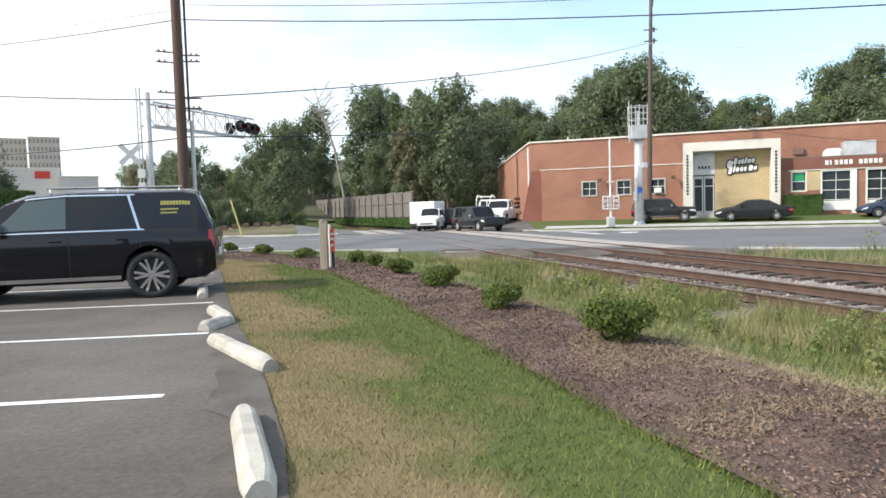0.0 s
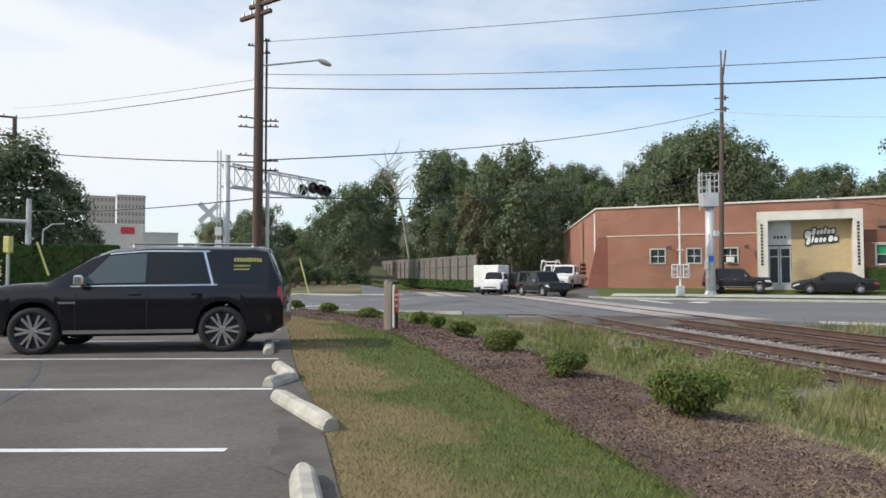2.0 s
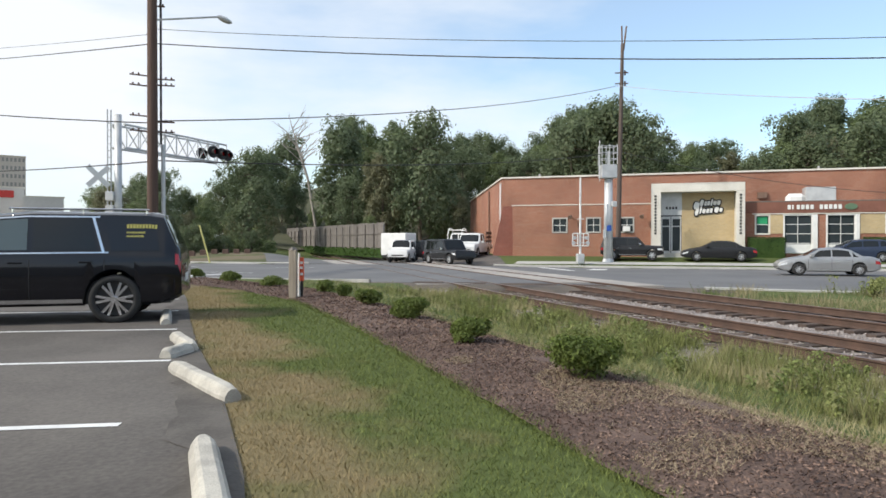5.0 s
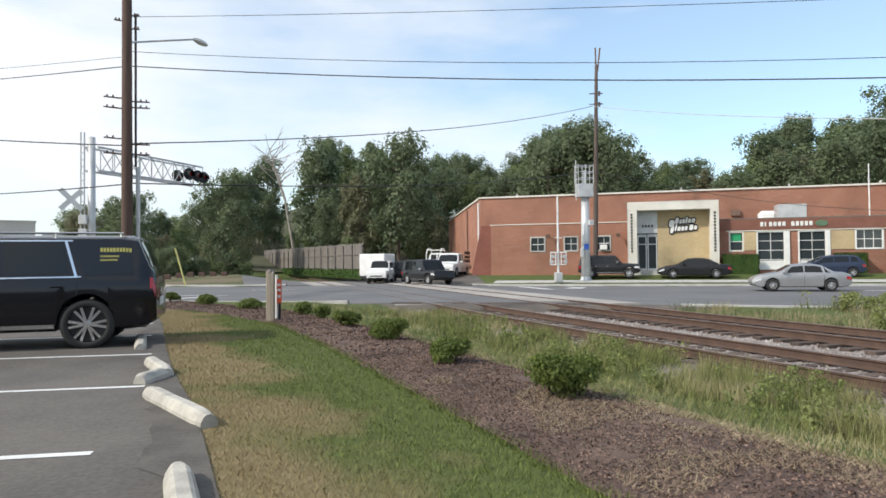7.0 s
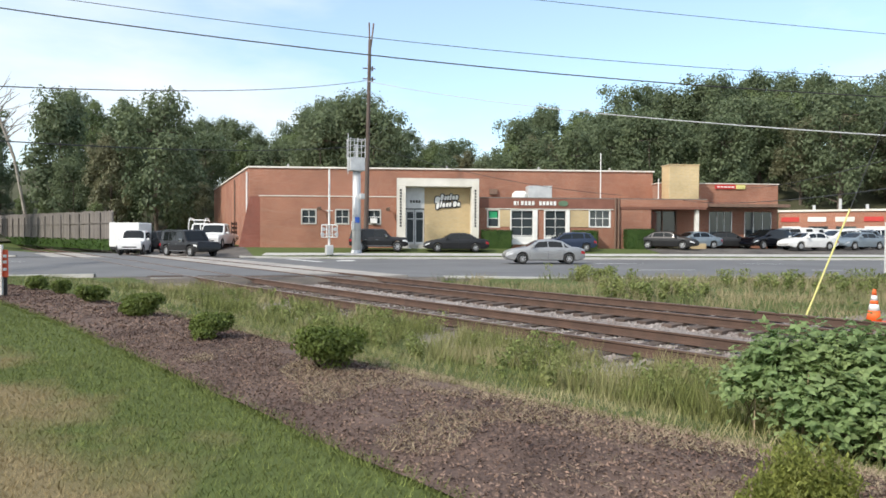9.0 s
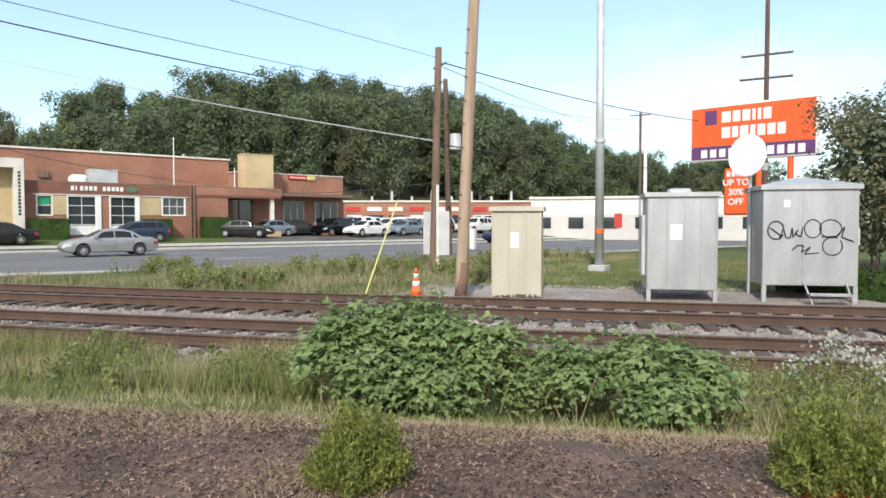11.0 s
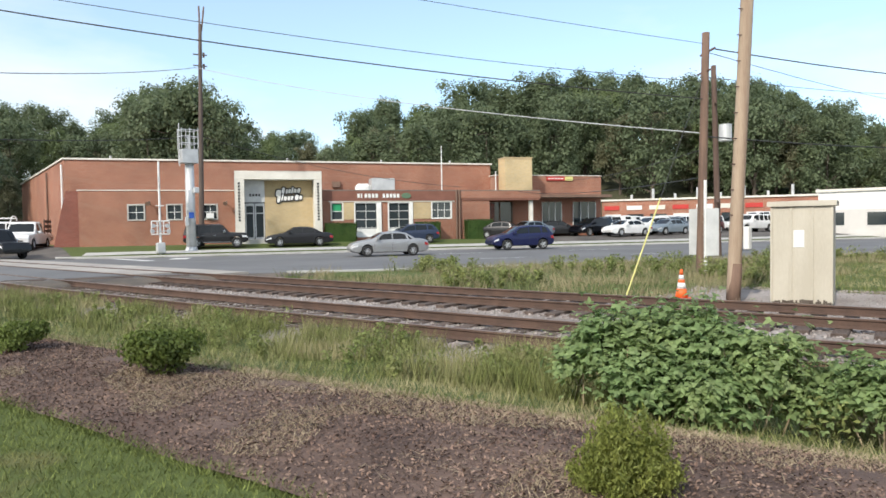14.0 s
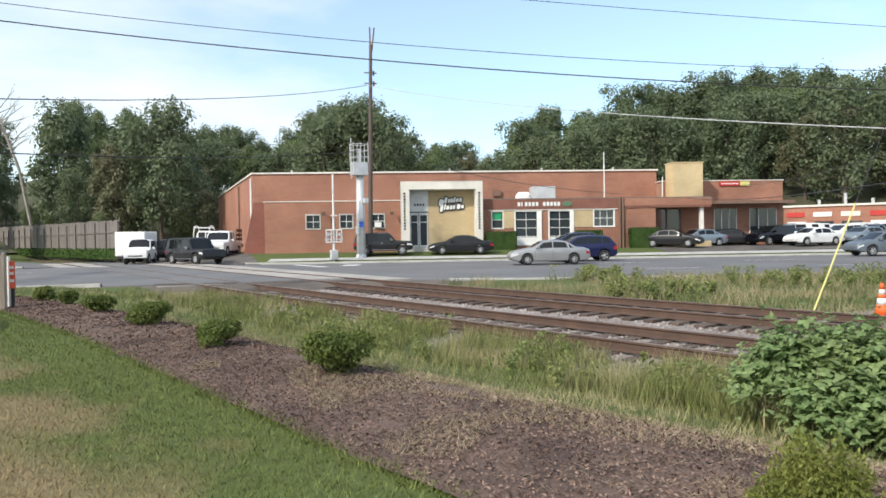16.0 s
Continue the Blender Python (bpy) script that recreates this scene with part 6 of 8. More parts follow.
for i in range(9):
    c = at(20.5 - i * 0.85, 62 + i * 0.7)
    m = Matrix.Translation((c.x, c.y, land(c.x, c.y) - 0.1))
    if first is None:
        bm = bmesh.new(); box(bm, -0.28, -0.12, 0, 0.28, 0.12, 0.55, bevel=0.04)
        first = tagged(link("guard_post", bm, M["pole"]), "short dark timber guard post", "post", "guard posts")
        first.matrix_basis = m
    else:
        copy_thing(first, m)


# ---- vehicles ----
WHEELS = {}


def wheel_meshes(r, w, spokes, rim_frac, rim_m):
    key = (r, w, spokes, rim_frac, rim_m.name)
    if key in WHEELS:
        return WHEELS[key]
    bm = bmesh.new()
    rr = r * rim_frac
    prof = [(rr, -w / 2 + 0.02), (rr + 0.02, -w / 2), (r - 0.03, -w / 2 + 0.005), (r, -w / 2 + 0.035), (r, w / 2 - 0.035), (r - 0.03, w / 2 - 0.005), (rr + 0.02, w / 2), (rr, w / 2 - 0.02)]
    n = 32
    rows = [[bm.verts.new((q * math.cos(2 * math.pi * k / n), y, q * math.sin(2 * math.pi * k / n))) for q, y in prof] for k in range(n)]
    for k in range(n):
        a, b = rows[k], rows[(k + 1) % n]
        for i in range(len(prof) - 1):
            bm.faces.new((a[i], a[i + 1], b[i + 1], b[i]))
    bmesh.ops.recalc_face_normals(bm, faces=bm.faces)
    tyre = bpy.data.meshes.new("tyre"); bm.to_mesh(tyre); bm.free(); tyre.materials.append(M["rubber"])
    for p in tyre.polygons:
        p.use_smooth = True
    bm = bmesh.new()
    for y in (w / 2 - 0.03,):
        bmesh.ops.create_cone(bm, cap_ends=False, segments=28, radius1=rr, radius2=rr - 0.012, depth=w - 0.05, matrix=pose(0, 0, 0, 90, 0, 0))
        bmesh.ops.create_cone(bm, cap_ends=True, segments=16, radius1=rr * 0.2, radius2=rr * 0.17, depth=0.05, matrix=Matrix.Translation((0, y, 0)) @ pose(0, 0, 0, -90, 0, 0))
        for k in range(spokes):
            for off in (-0.1, 0.1):
                a = 2 * math.pi * k / spokes + off * (0.9 if spokes < 9 else 0.55)
                a2 = 2 * math.pi * k / spokes + off * 1.9
                d0, d1 = Vector((math.cos(a), 0, math.sin(a))), Vector((math.cos(a2), 0, math.sin(a2)))
                p, q = d0 * rr * 0.15 + Vector((0, y - 0.005, 0)), d1 * rr * 0.985 + Vector((0, y - 0.012, 0))
                t = (q - p).normalized()
                s = t.cross(Vector((0, 1, 0))) * rr * (0.075 if spokes < 7 else 0.06)
                vs = [bm.verts.new(v) for v in (p + s, p - s, q - s, q + s, p + s - Vector((0, 0.04, 0)), p - s - Vector((0, 0.04, 0)), q - s - Vector((0, 0.04, 0)), q + s - Vector((0, 0.04, 0)))]
                for f in ((0, 1, 2, 3), (4, 7, 6, 5), (0, 4, 5, 1), (1, 5, 6, 2), (2, 6, 7, 3), (3, 7, 4, 0)):
                    bm.faces.new([vs[i] for i in f])
    bmesh.ops.recalc_face_normals(bm, faces=bm.faces)
    rim = bpy.data.meshes.new("rim"); bm.to_mesh(rim); bm.free(); rim.materials.append(rim_m)
    bm = bmesh.new(); bmesh.ops.create_cone(bm, cap_ends=True, segments=24, radius1=rr - 0.01, radius2=rr - 0.01, depth=0.02, matrix=pose(0, w / 2 - 0.11, 0, 90, 0, 0))
    disc = bpy.data.meshes.new("brake_disc"); bm.to_mesh(disc); bm.free(); disc.materials.append(M["black"])
    WHEELS[key] = (tyre, rim, disc)
    return WHEELS[key]


def put_wheel(car, x, y, r, w, spokes, frac, rim_m):
    side = 1 if y > 0 else -1
    ty, ri, di = wheel_meshes(r, w, spokes, frac, rim_m)
    wheel = new("wheel", ty)
    wheel.parent, wheel.matrix_basis = car, Matrix.Translation((x, y, r)) @ Matrix.Rotation(0 if side > 0 else math.pi, 4, "Z")
    for nm, me in (("rim", ri), ("brake_disc", di)):
        o = new(nm, me)
        o.parent = wheel


def lerp_prof(prof, x):
    return float(np.interp(x, [p[0] for p in prof], [p[1] for p in prof]))


class Shape:
    """A car's body from its side view: roof line, waist line, sill height, width."""

    def __init__(self, L, W, top, belt, zb, axles, r, tumble=0.16, nose=0.16, arch=1.16):
        self.L, self.W, self.top, self.belt, self.zb, self.axles, self.r, self.tumble, self.nose, self.arch = L, W, top, belt, zb, axles, r, tumble, nose, arch

    def half(self, x):
        f = abs(2 * x / self.L - 1)
        return self.W / 2 * (1 - self.nose * f ** 5 - 0.03 * f * f)

    def bottom(self, x):
        z = self.zb
        for ax in self.axles:
            d = x - ax
            q = self.r * self.arch
            if abs(d) < q:
                z = max(z, self.r + math.sqrt(q * q - d * d))
        e = min(x, self.L - x)
        return z + 0.14 * max(0.0, 1 - e / 0.5) ** 2

    def section(self, x):
        w, zb, belt, top = self.half(x), self.bottom(x), lerp_prof(self.belt, x), lerp_prof(self.top, x)
        belt = min(belt, top)
        zm = max(zb + 0.06, self.zb + 0.52 * (belt - self.zb))
        zb1 = min(zb + 0.05, zm - 0.01)
        house = max(0.0, top - belt)
        k = smooth(0.03, 0.3, house)
        wg = w * (0.95 - self.tumble * house) * k + w * 0.86 * (1 - k)
        p5 = (wg, top - 0.06 * k - 0.012)
        return [(w * 0.84, zb), (w * 0.965, zb1), (w * (1.0 - 0.004), zm), (w * 0.99, max(zm + 0.02, belt - 0.10)), (w * 0.955, belt - 0.004), p5, (wg * 0.86, top - 0.012 * k - 0.004), (wg * 0.45, top), (0.0, top + 0.008)]

    def stations(self):
        xs = set(np.linspace(0, self.L, 46).tolist())
        for ax in self.axles:
            q = self.r * self.arch
            xs |= {ax + q * math.cos(math.pi * i / 14) * 0.9999 for i in range(15)} | {ax - q * 1.002, ax + q * 1.002}
        xs |= {p[0] for p in self.top} | {p[0] for p in self.belt}
        xs = sorted(x for x in xs if 0 <= x <= self.L)
        out = [xs[0]]
        for x in xs[1:]:
            if x - out[-1] > 0.004:
                out.append(x)
        return out

    def body(self):
        bm = bmesh.new()
        prev, first = None, None
        for x in self.stations():
            s = self.section(x)
            ring = [(y, z) for y, z in s] + [(-y, z) for y, z in s[-2::-1]]
            row = [bm.verts.new((x - self.L / 2, y, z)) for y, z in ring]
            if prev:
                for i in range(len(row) - 1):
                    bm.faces.new((prev[i], row[i], row[i + 1], prev[i + 1]))
            else:
                bm.faces.new(row)
            prev = row
        bm.faces.new(prev[::-1])
        bmesh.ops.recalc_face_normals(bm, faces=bm.faces)
        return bm

    def band(self, x0, x1, i, f0, f1, off, n=12, side=1, sl0=0.0, sl1=0.0):
        """A strip laid on the side, between two heights of panel i, slanted at its ends."""
        bm = bmesh.new()
        prev = None
        for k in range(n + 1):
            row = []
            for f in (f0, (f0 + f1) / 2, f1):
                g = (f - f0) / max(1e-6, f1 - f0)
                x = (x0 + sl0 * g) + ((x1 + sl1 * g) - (x0 + sl0 * g)) * k / n
                s = self.section(x)
                (ya, za), (yb, zb) = s[i], s[i + 1]
                row.append(bm.verts.new((x - self.L / 2, side * (ya + (yb - ya) * f + off), za + (zb - za) * f + off * 0.3)))
            if prev:
                for j in range(2):
                    bm.faces.new((prev[j], row[j], row[j + 1], prev[j + 1]))
            prev = row
        bmesh.ops.recalc_face_normals(bm, faces=bm.faces)
        return bm

    def deck(self, x0, x1, fy, off, n=8):
        """A pane laid over the slope of the windscreen or rear window."""
        bm = bmesh.new()
        prev = None
        for k in range(n + 1):
            x = x0 + (x1 - x0) * k / n
            s = self.section(x)
            y5 = s[5][0] * fy
            sl = (lerp_prof(self.top, x + 0.02) - lerp_prof(self.top, x - 0.02)) / 0.04
            nx = -sl / math.hypot(1, sl) * off
            nz = 1 / math.hypot(1, sl) * off
            row = []
            for j in range(-4, 5):
                y = y5 * j / 4
                z = float(np.interp(abs(y), [s[8][0], s[7][0], s[6][0], s[5][0]], [s[8][1], s[7][1], s[6][1], s[5][1]]))
                row.append(bm.verts.new((x - self.L / 2 + nx, y, z + nz)))
            if prev:
                for j in range(8):
                    bm.faces.new((prev[j], row[j], row[j + 1], prev[j + 1]))
            prev = row
        bmesh.ops.recalc_face_normals(bm, faces=bm.faces)
        return bm


def car(name, label, sh, m, paint_m, windows, screen, rear, wheel=(0.32, 0.21, 7, 0.66), glass=None, rim_m=None, group="", trim=None, seams=(), category="car", handles=True):
    c = empty(name, m, label, category, group)
    glass = glass or M["car_glass"]
    L = sh.L
    part("body", sh.body(), paint_m, c, smooth=False)
    bd = c.children[0]
    for p in bd.data.polygons:
        p.use_smooth = True
    md = bd.modifiers.new("split", "EDGE_SPLIT"); md.split_angle = radians(38)
    bm = bmesh.new(); box(bm, -L / 2 + 0.35, -sh.W / 2 + 0.16, sh.zb + 0.02, L / 2 - 0.35, sh.W / 2 - 0.16, sh.zb + 0.4); part("underbody", bm, M["black"], c)
    for side in (1, -1):
        for x0, x1, s0, s1 in windows:
            part("side_window", sh.band(x0, x1, 4, 0.1, 0.9, 0.006, side=side, sl0=s0, sl1=s1), glass, c, smooth=True)
        for x in seams:
            part("door_seam", sh.band(x - 0.006, x + 0.006, 2, 0.0, 1.0, 0.004, 1, side), M["black"], c)
            part("door_seam", sh.band(x - 0.006, x + 0.006, 1, 0.15, 1.0, 0.004, 1, side), M["black"], c)
        if trim:
            part("sill_trim", sh.band(sh.axles[0] + sh.r * 1.2, sh.axles[1] - sh.r * 1.2, 1, 0.0, 0.16, 0.012, 10, side), trim, c)
        bm = bmesh.new()
        xm = windows[-1][1] - 0.12
        s = sh.section(xm)
        box(bm, xm - L / 2 - 0.07, side * s[4][0] - (0 if side > 0 else 0.24), s[4][1] + 0.02, xm - L / 2 + 0.09, side * s[4][0] + (0.24 if side > 0 else 0), s[4][1] + 0.2, bevel=0.03)
        part("mirror", bm, trim or paint_m, c)
        for k, (x0, x1, *_r) in enumerate(windows[:3] if handles else ()):
            bm = bmesh.new(); s = sh.section(x0 + 0.14)
            box(bm, x0 + 0.06 - L / 2, side * s[3][0] - 0.012, s[3][1] - 0.06, x0 + 0.26 - L / 2, side * s[3][0] + 0.022, s[3][1] - 0.03, bevel=0.006)
            if k > 0 or len(windows) < 3:
                part("door_handle", bm, trim or paint_m, c)
            else:
                bm.free()
        # lamps
        part("head_lamp", sh.band(L - 0.42, L - 0.05, 2, 0.3, 0.85, 0.01, 6, side), M["lamp_clear"], c)
        part("tail_lamp", sh.band(0.02, 0.26, 2, 0.2, 0.95, 0.012, 6, side), M["lamp_red"], c)
        for ax in sh.axles:
            put_wheel(c, ax - L / 2, side * (sh.W / 2 - wheel[1] / 2 - 0.02), wheel[0], wheel[1], wheel[2], wheel[3], rim_m or M["rim"])
    part("windscreen", sh.deck(*screen, 0.9, 0.008), glass, c, smooth=True)
    part("rear_window", sh.deck(*rear, 0.88, 0.008), glass, c, smooth=True)
    zf = lerp_prof(sh.belt, L)
    bm = bmesh.new(); box(bm, L / 2 - 0.05, -sh.W * 0.28, sh.zb + 0.22, L / 2 + 0.015, sh.W * 0.28, zf - 0.12, bevel=0.02); part("grille", bm, M["black"], c)
    bm = bmesh.new(); box(bm, -L / 2 - 0.012, -0.26, sh.zb + 0.36, -L / 2 + 0.03, 0.26, sh.zb + 0.5, bevel=0.006); part("plate", bm, M["white"], c)
    return c


def suv_shape(L=5.18, W=2.02, H=1.87, r=0.40):
    k = L / 5.18
    top = [(0, 1.0), (0.03, 1.22), (0.10, 1.35), (0.32, H - 0.03), (0.55, H), (2.4, H), (2.95, H - 0.05), (3.25, H - 0.16), (3.98, 1.235), (4.4, 1.22), (4.95, 1.165), (5.11, 1.09), (5.18, 0.93)]
    belt = [(0, 0.95), (0.06, 1.15), (0.3, 1.18), (3.98, 1.155), (4.9, 1.12), (5.1, 1.05), (5.18, 0.88)]
    return Shape(L, W, [(x * k, z) for x, z in top], [(x * k, z) for x, z in belt], 0.3, (1.16 * k, 4.12 * k), r, 0.15, 0.08, 1.12)


def sedan_shape(L=4.69, W=1.78, H=1.43, r=0.31):
    k, h = L / 4.69, H / 1.43
    top = [(0, 0.75), (0.05, 0.88), (0.35, 0.98), (0.78, 1.0), (1.35, 1.34), (1.75, 1.42), (2.3, 1.43), (2.75, 1.385), (3.5, 0.98), (4.2, 0.86), (4.55, 0.74), (4.69, 0.58)]
    belt = [(0, 0.72), (0.05, 0.84), (0.4, 0.935), (0.78, 0.945), (3.5, 0.92), (4.2, 0.82), (4.55, 0.7), (4.69, 0.55)]
    return Shape(L, W, [(x * k, z * h) for x, z in top], [(x * k, z * h) for x, z in belt], 0.2, (0.98 * k, 3.72 * k), r, 0.3, 0.16, 1.12)


def cuv_shape(L=4.6, W=1.85, H=1.68, r=0.35):
    k, h = L / 4.6, H / 1.68
    top = [(0, 0.85), (0.05, 1.1), (0.16, 1.2), (0.5, 1.58), (0.8, 1.65), (1.9, 1.68), (2.6, 1.6), (3.45, 1.1), (4.1, 0.99), (4.45, 0.85), (4.6, 0.65)]
    belt = [(0, 0.82), (0.06, 1.05), (0.4, 1.12), (3.45, 1.02), (4.1, 0.94), (4.45, 0.8), (4.6, 0.6)]
    return Shape(L, W, [(x * k, z * h) for x, z in top], [(x * k, z * h) for x, z in belt], 0.26, (0.88 * k, 3.57 * k), r, 0.22, 0.16, 1.13)


def box_shape(L=4.3, W=1.78, H=1.65, r=0.36, hood=1.25):
    top = [(0, 0.95), (0.03, 1.02), (0.22, H - 0.04), (0.4, H), (L - hood - 0.65, H), (L - hood - 0.45, H - 0.06), (L - hood, 1.08), (L - 0.12, 1.02), (L, 0.8)]
    belt = [(0, 0.93), (0.04, 1.0), (L - hood, 1.02), (L - 0.12, 0.97), (L, 0.76)]
    return Shape(L, W, top, belt, 0.32, (L * 0.2, L * 0.82), r, 0.14, 0.06, 1.16)


def pickup_shape(L=5.6, W=1.95, H=1.85, r=0.38):
    top = [(0, 1.02), (0.03, 1.1), (1.9, 1.12), (1.95, 1.2), (2.1, H - 0.08), (2.3, H), (3.4, H - 0.02), (3.6, H - 0.1), (4.15, 1.2), (5.4, 1.08), (5.6, 0.85)]
    belt = [(0, 1.0), (0.03, 1.08), (1.9, 1.1), (4.15, 1.14), (5.4, 1.02), (5.6, 0.8)]
    return Shape(L, W, top, belt, 0.36, (1.2, 4.65), r, 0.16, 0.08, 1.16)


P = {k: paint("paint_" + k, v, c, r_, mt) for k, v, c, r_, mt in (("black", (0.005, 0.0055, 0.009), 0.9, 0.14, 0.1), ("silver", (0.4, 0.405, 0.41), 0.8, 0.35, 0.55), ("blue", (0.012, 0.017, 0.075), 0.9, 0.35, 0.3), ("dark_blue", (0.03, 0.045, 0.085), 0.7, 0.4, 0.2),
     ("charcoal", (0.016, 0.016, 0.018), 0.7, 0.4, 0.2), ("white", (0.75, 0.75, 0.74), 0.5, 0.4, 0.0), ("grey", (0.16, 0.19, 0.22), 0.7, 0.4, 0.4), ("steel", (0.25, 0.3, 0.34), 0.7, 0.4, 0.4), ("maroon", (0.12, 0.02, 0.02), 0.7, 0.4, 0.1))}

# the parked black car
hd7 = radians(193.5)
fwd = Vector((math.cos(hd7), math.sin(hd7), 0))
rearw = Vector((-5.0, 11.62, 0))                 # near rear wheel on the ground
sh = suv_shape(5.4)
left_v = Vector((-fwd.y, fwd.x, 0))
c0 = rearw - fwd * (1.209 - 2.7) - left_v * (sh.W / 2 - 0.15)
suv = car("sport_utility_vehicle", "large glossy black sport utility vehicle parked in the lot", sh, Matrix.Translation((c0.x, c0.y, 0)) @ Matrix.Rotation(hd7, 4, "Z"), P["black"],
          [(0.42, 1.08, 0.12, -0.02), (1.48, 2.42, 0.12, 0.0), (2.5, 3.62, 0.0, -0.5)], (3.3, 3.9), (0.1, 0.3), (0.405, 0.27, 6, 0.72), None, M["chrome"], trim=M["chrome"], seams=(1.36, 2.46, 3.62))
for side in (1, -1):
    part("window_trim", sh.band(1.3, 3.72, 4, 0.0, 0.032, 0.012, 20, side), M["chrome"], suv, "chrome waist trim")
    part("window_trim", sh.band(1.44, 3.1, 4, 0.94, 0.975, 0.012, 20, side), M["chrome"], suv, "chrome upper window trim")
    part("window_trim", sh.band(1.35, 1.39, 4, 0.0, 0.96, 0.012, 2, side, 0.17, 0.17), M["chrome"], suv, "chrome pillar trim")
    bm = bmesh.new()
    bar(bm, (0.5 - 2.59, side * 0.74, 1.905), (2.7 - 2.59, side * 0.74, 1.905), 0.035)
    for x in (0.55, 1.6, 2.65):
        bar(bm, (x - 2.59, side * 0.74, 1.84), (x - 2.59, side * 0.74, 1.905), 0.03)
    part("roof_rail", bm, M["chrome"], suv, "chrome roof rail")
    part("quarter_panel", sh.band(0.40, 1.26, 4, 0.06, 0.92, 0.008, 8, side, 0.1, 0.1), P["black"], suv, "black quarter panel with lettering", True)
    for z, n, w, g in ((0.66, 10, 0.042, 0.014), (0.52, 12, 0.02, 0.008), (0.42, 11, 0.02, 0.008)):
        for i in range(n):
            x = 1.0 - i * (w + g)
            part("lettering_bar", sh.band(x - w, x, 4, z, z + (0.11 if w > 0.03 else 0.05), 0.014, 1, side), M["gold"], suv, "gold lettering bar")
    part("tall_tail_lamp", sh.band(0.015, 0.12, 3, -0.9, 1.0, 0.012, 4, side), M["lamp_red"], suv)
    bm = bmesh.new(); box(bm, 3.5 - 2.59, side * 1.0 - 0.012, 0.87, 3.78 - 2.59, side * 1.0 + 0.012, 0.9); part("badge", bm, M["chrome"], suv)
bm = bmesh.new(); box(bm, 2.53, -0.9, 0.42, 2.63, 0.9, 0.52, bevel=0.02); part("bumper_trim", bm, M["chrome"], suv)
bm = bmesh.new(); box(bm, -2.62, -0.92, 0.45, -2.5, 0.92, 0.78, bevel=0.05); part("rear_bumper", bm, P["black"], suv)

for o in [o for o in suv.children if o.name.startswith("tail_lamp")]:
    bpy.data.objects.remove(o)
# a shorter tail behind the rear wheels
done = set()
for o in suv.children_recursive:
    if o.type == "MESH" and o.data.name not in done and not any(w in o.name for w in ("wheel", "tyre", "rim", "hub", "spoke", "underbody")) and o.parent == suv:
        done.add(o.data.name)
        for v in o.data.vertices:
            if v.co.x < -1.5:
                v.co.x = -1.5 + (v.co.x + 1.5) * 0.86
            elif v.co.x > 1.95:
                v.co.x = 1.95 + (v.co.x - 1.95) * 0.84
    # front panes take the tint that imitates light coming through the cabin
    if o.name.startswith("side_window") and o.data.vertices and max(v.co.x for v in o.data.vertices) > 0.4:
        o.data.materials[0] = M["seen_through_glass"]
    if o.name.startswith("door_handle"):
        o.data.materials[0] = P["black"]

SED_W = [(1.0, 1.25, 0.3, 0.05), (1.35, 2.2, 0.1, 0.0), (2.26, 3.25, 0.0, -0.42)]
CUV_W = [(0.45, 0.95, 0.2, 0.0), (1.05, 1.95, 0.05, 0.0), (2.0, 3.15, 0.0, -0.45)]
BOX_W = [(0.25, 1.0, 0.05, 0.0), (1.1, 1.85, 0.0, 0.0), (1.92, 2.85, 0.0, -0.3)]
RAISE = -0.31
north = 180 - 19.5


def street(a, b, z, turn):
    return pose(*flat(a, b), z, 0, 0, turn - 19.5)


silver_car = car("sedan", "silver four-door sedan waiting on the street before the tracks", sedan_shape(), street(8.8, 39.5, RAISE, 180), P["silver"], SED_W, (2.8, 3.45), (0.82, 1.33), (0.31, 0.2, 7, 0.62), seams=(1.3, 2.23, 3.3))
blue_car = car("crossover", "dark blue crossover driving along the street", cuv_shape(), street(30, 43.6, RAISE, 180), P["blue"], CUV_W, (2.65, 3.4), (0.18, 0.48), (0.35, 0.22, 5, 0.66), seams=(1.0, 1.97, 3.2))
grey_car = car("crossover", "blue-grey crossover driving along the street", cuv_shape(4.55), street(60, 43.6, RAISE, 180), P["grey"], CUV_W, (2.65, 3.4), (0.18, 0.48), (0.35, 0.22, 5, 0.66))
car("sport_utility_vehicle", "black boxy two-tone utility vehicle parked on the verge", box_shape(4.35, 1.78, 1.66), street(-1.22, 50.6, 0.12, 0), P["charcoal"], BOX_W, (2.5, 3.05), (0.05, 0.2), (0.36, 0.22, 6, 0.62), trim=M["chrome"], seams=(1.05, 1.9, 2.95))
car("sedan", "black sedan parked on the verge", sedan_shape(4.85, 1.82, 1.42), street(4.55, 50.6, 0.1, 180), P["charcoal"], SED_W, (2.9, 3.55), (0.85, 1.36), (0.31, 0.2, 7, 0.62), seams=(1.33, 2.3, 3.4))
car("hatchback", "dark blue wagon parked on the grass", cuv_shape(4.4, 1.78, 1.5, 0.31), street(13.15, 51.2, 0.12, 180), P["dark_blue"], CUV_W, (2.55, 3.25), (0.18, 0.46), (0.31, 0.2, 7, 0.62))
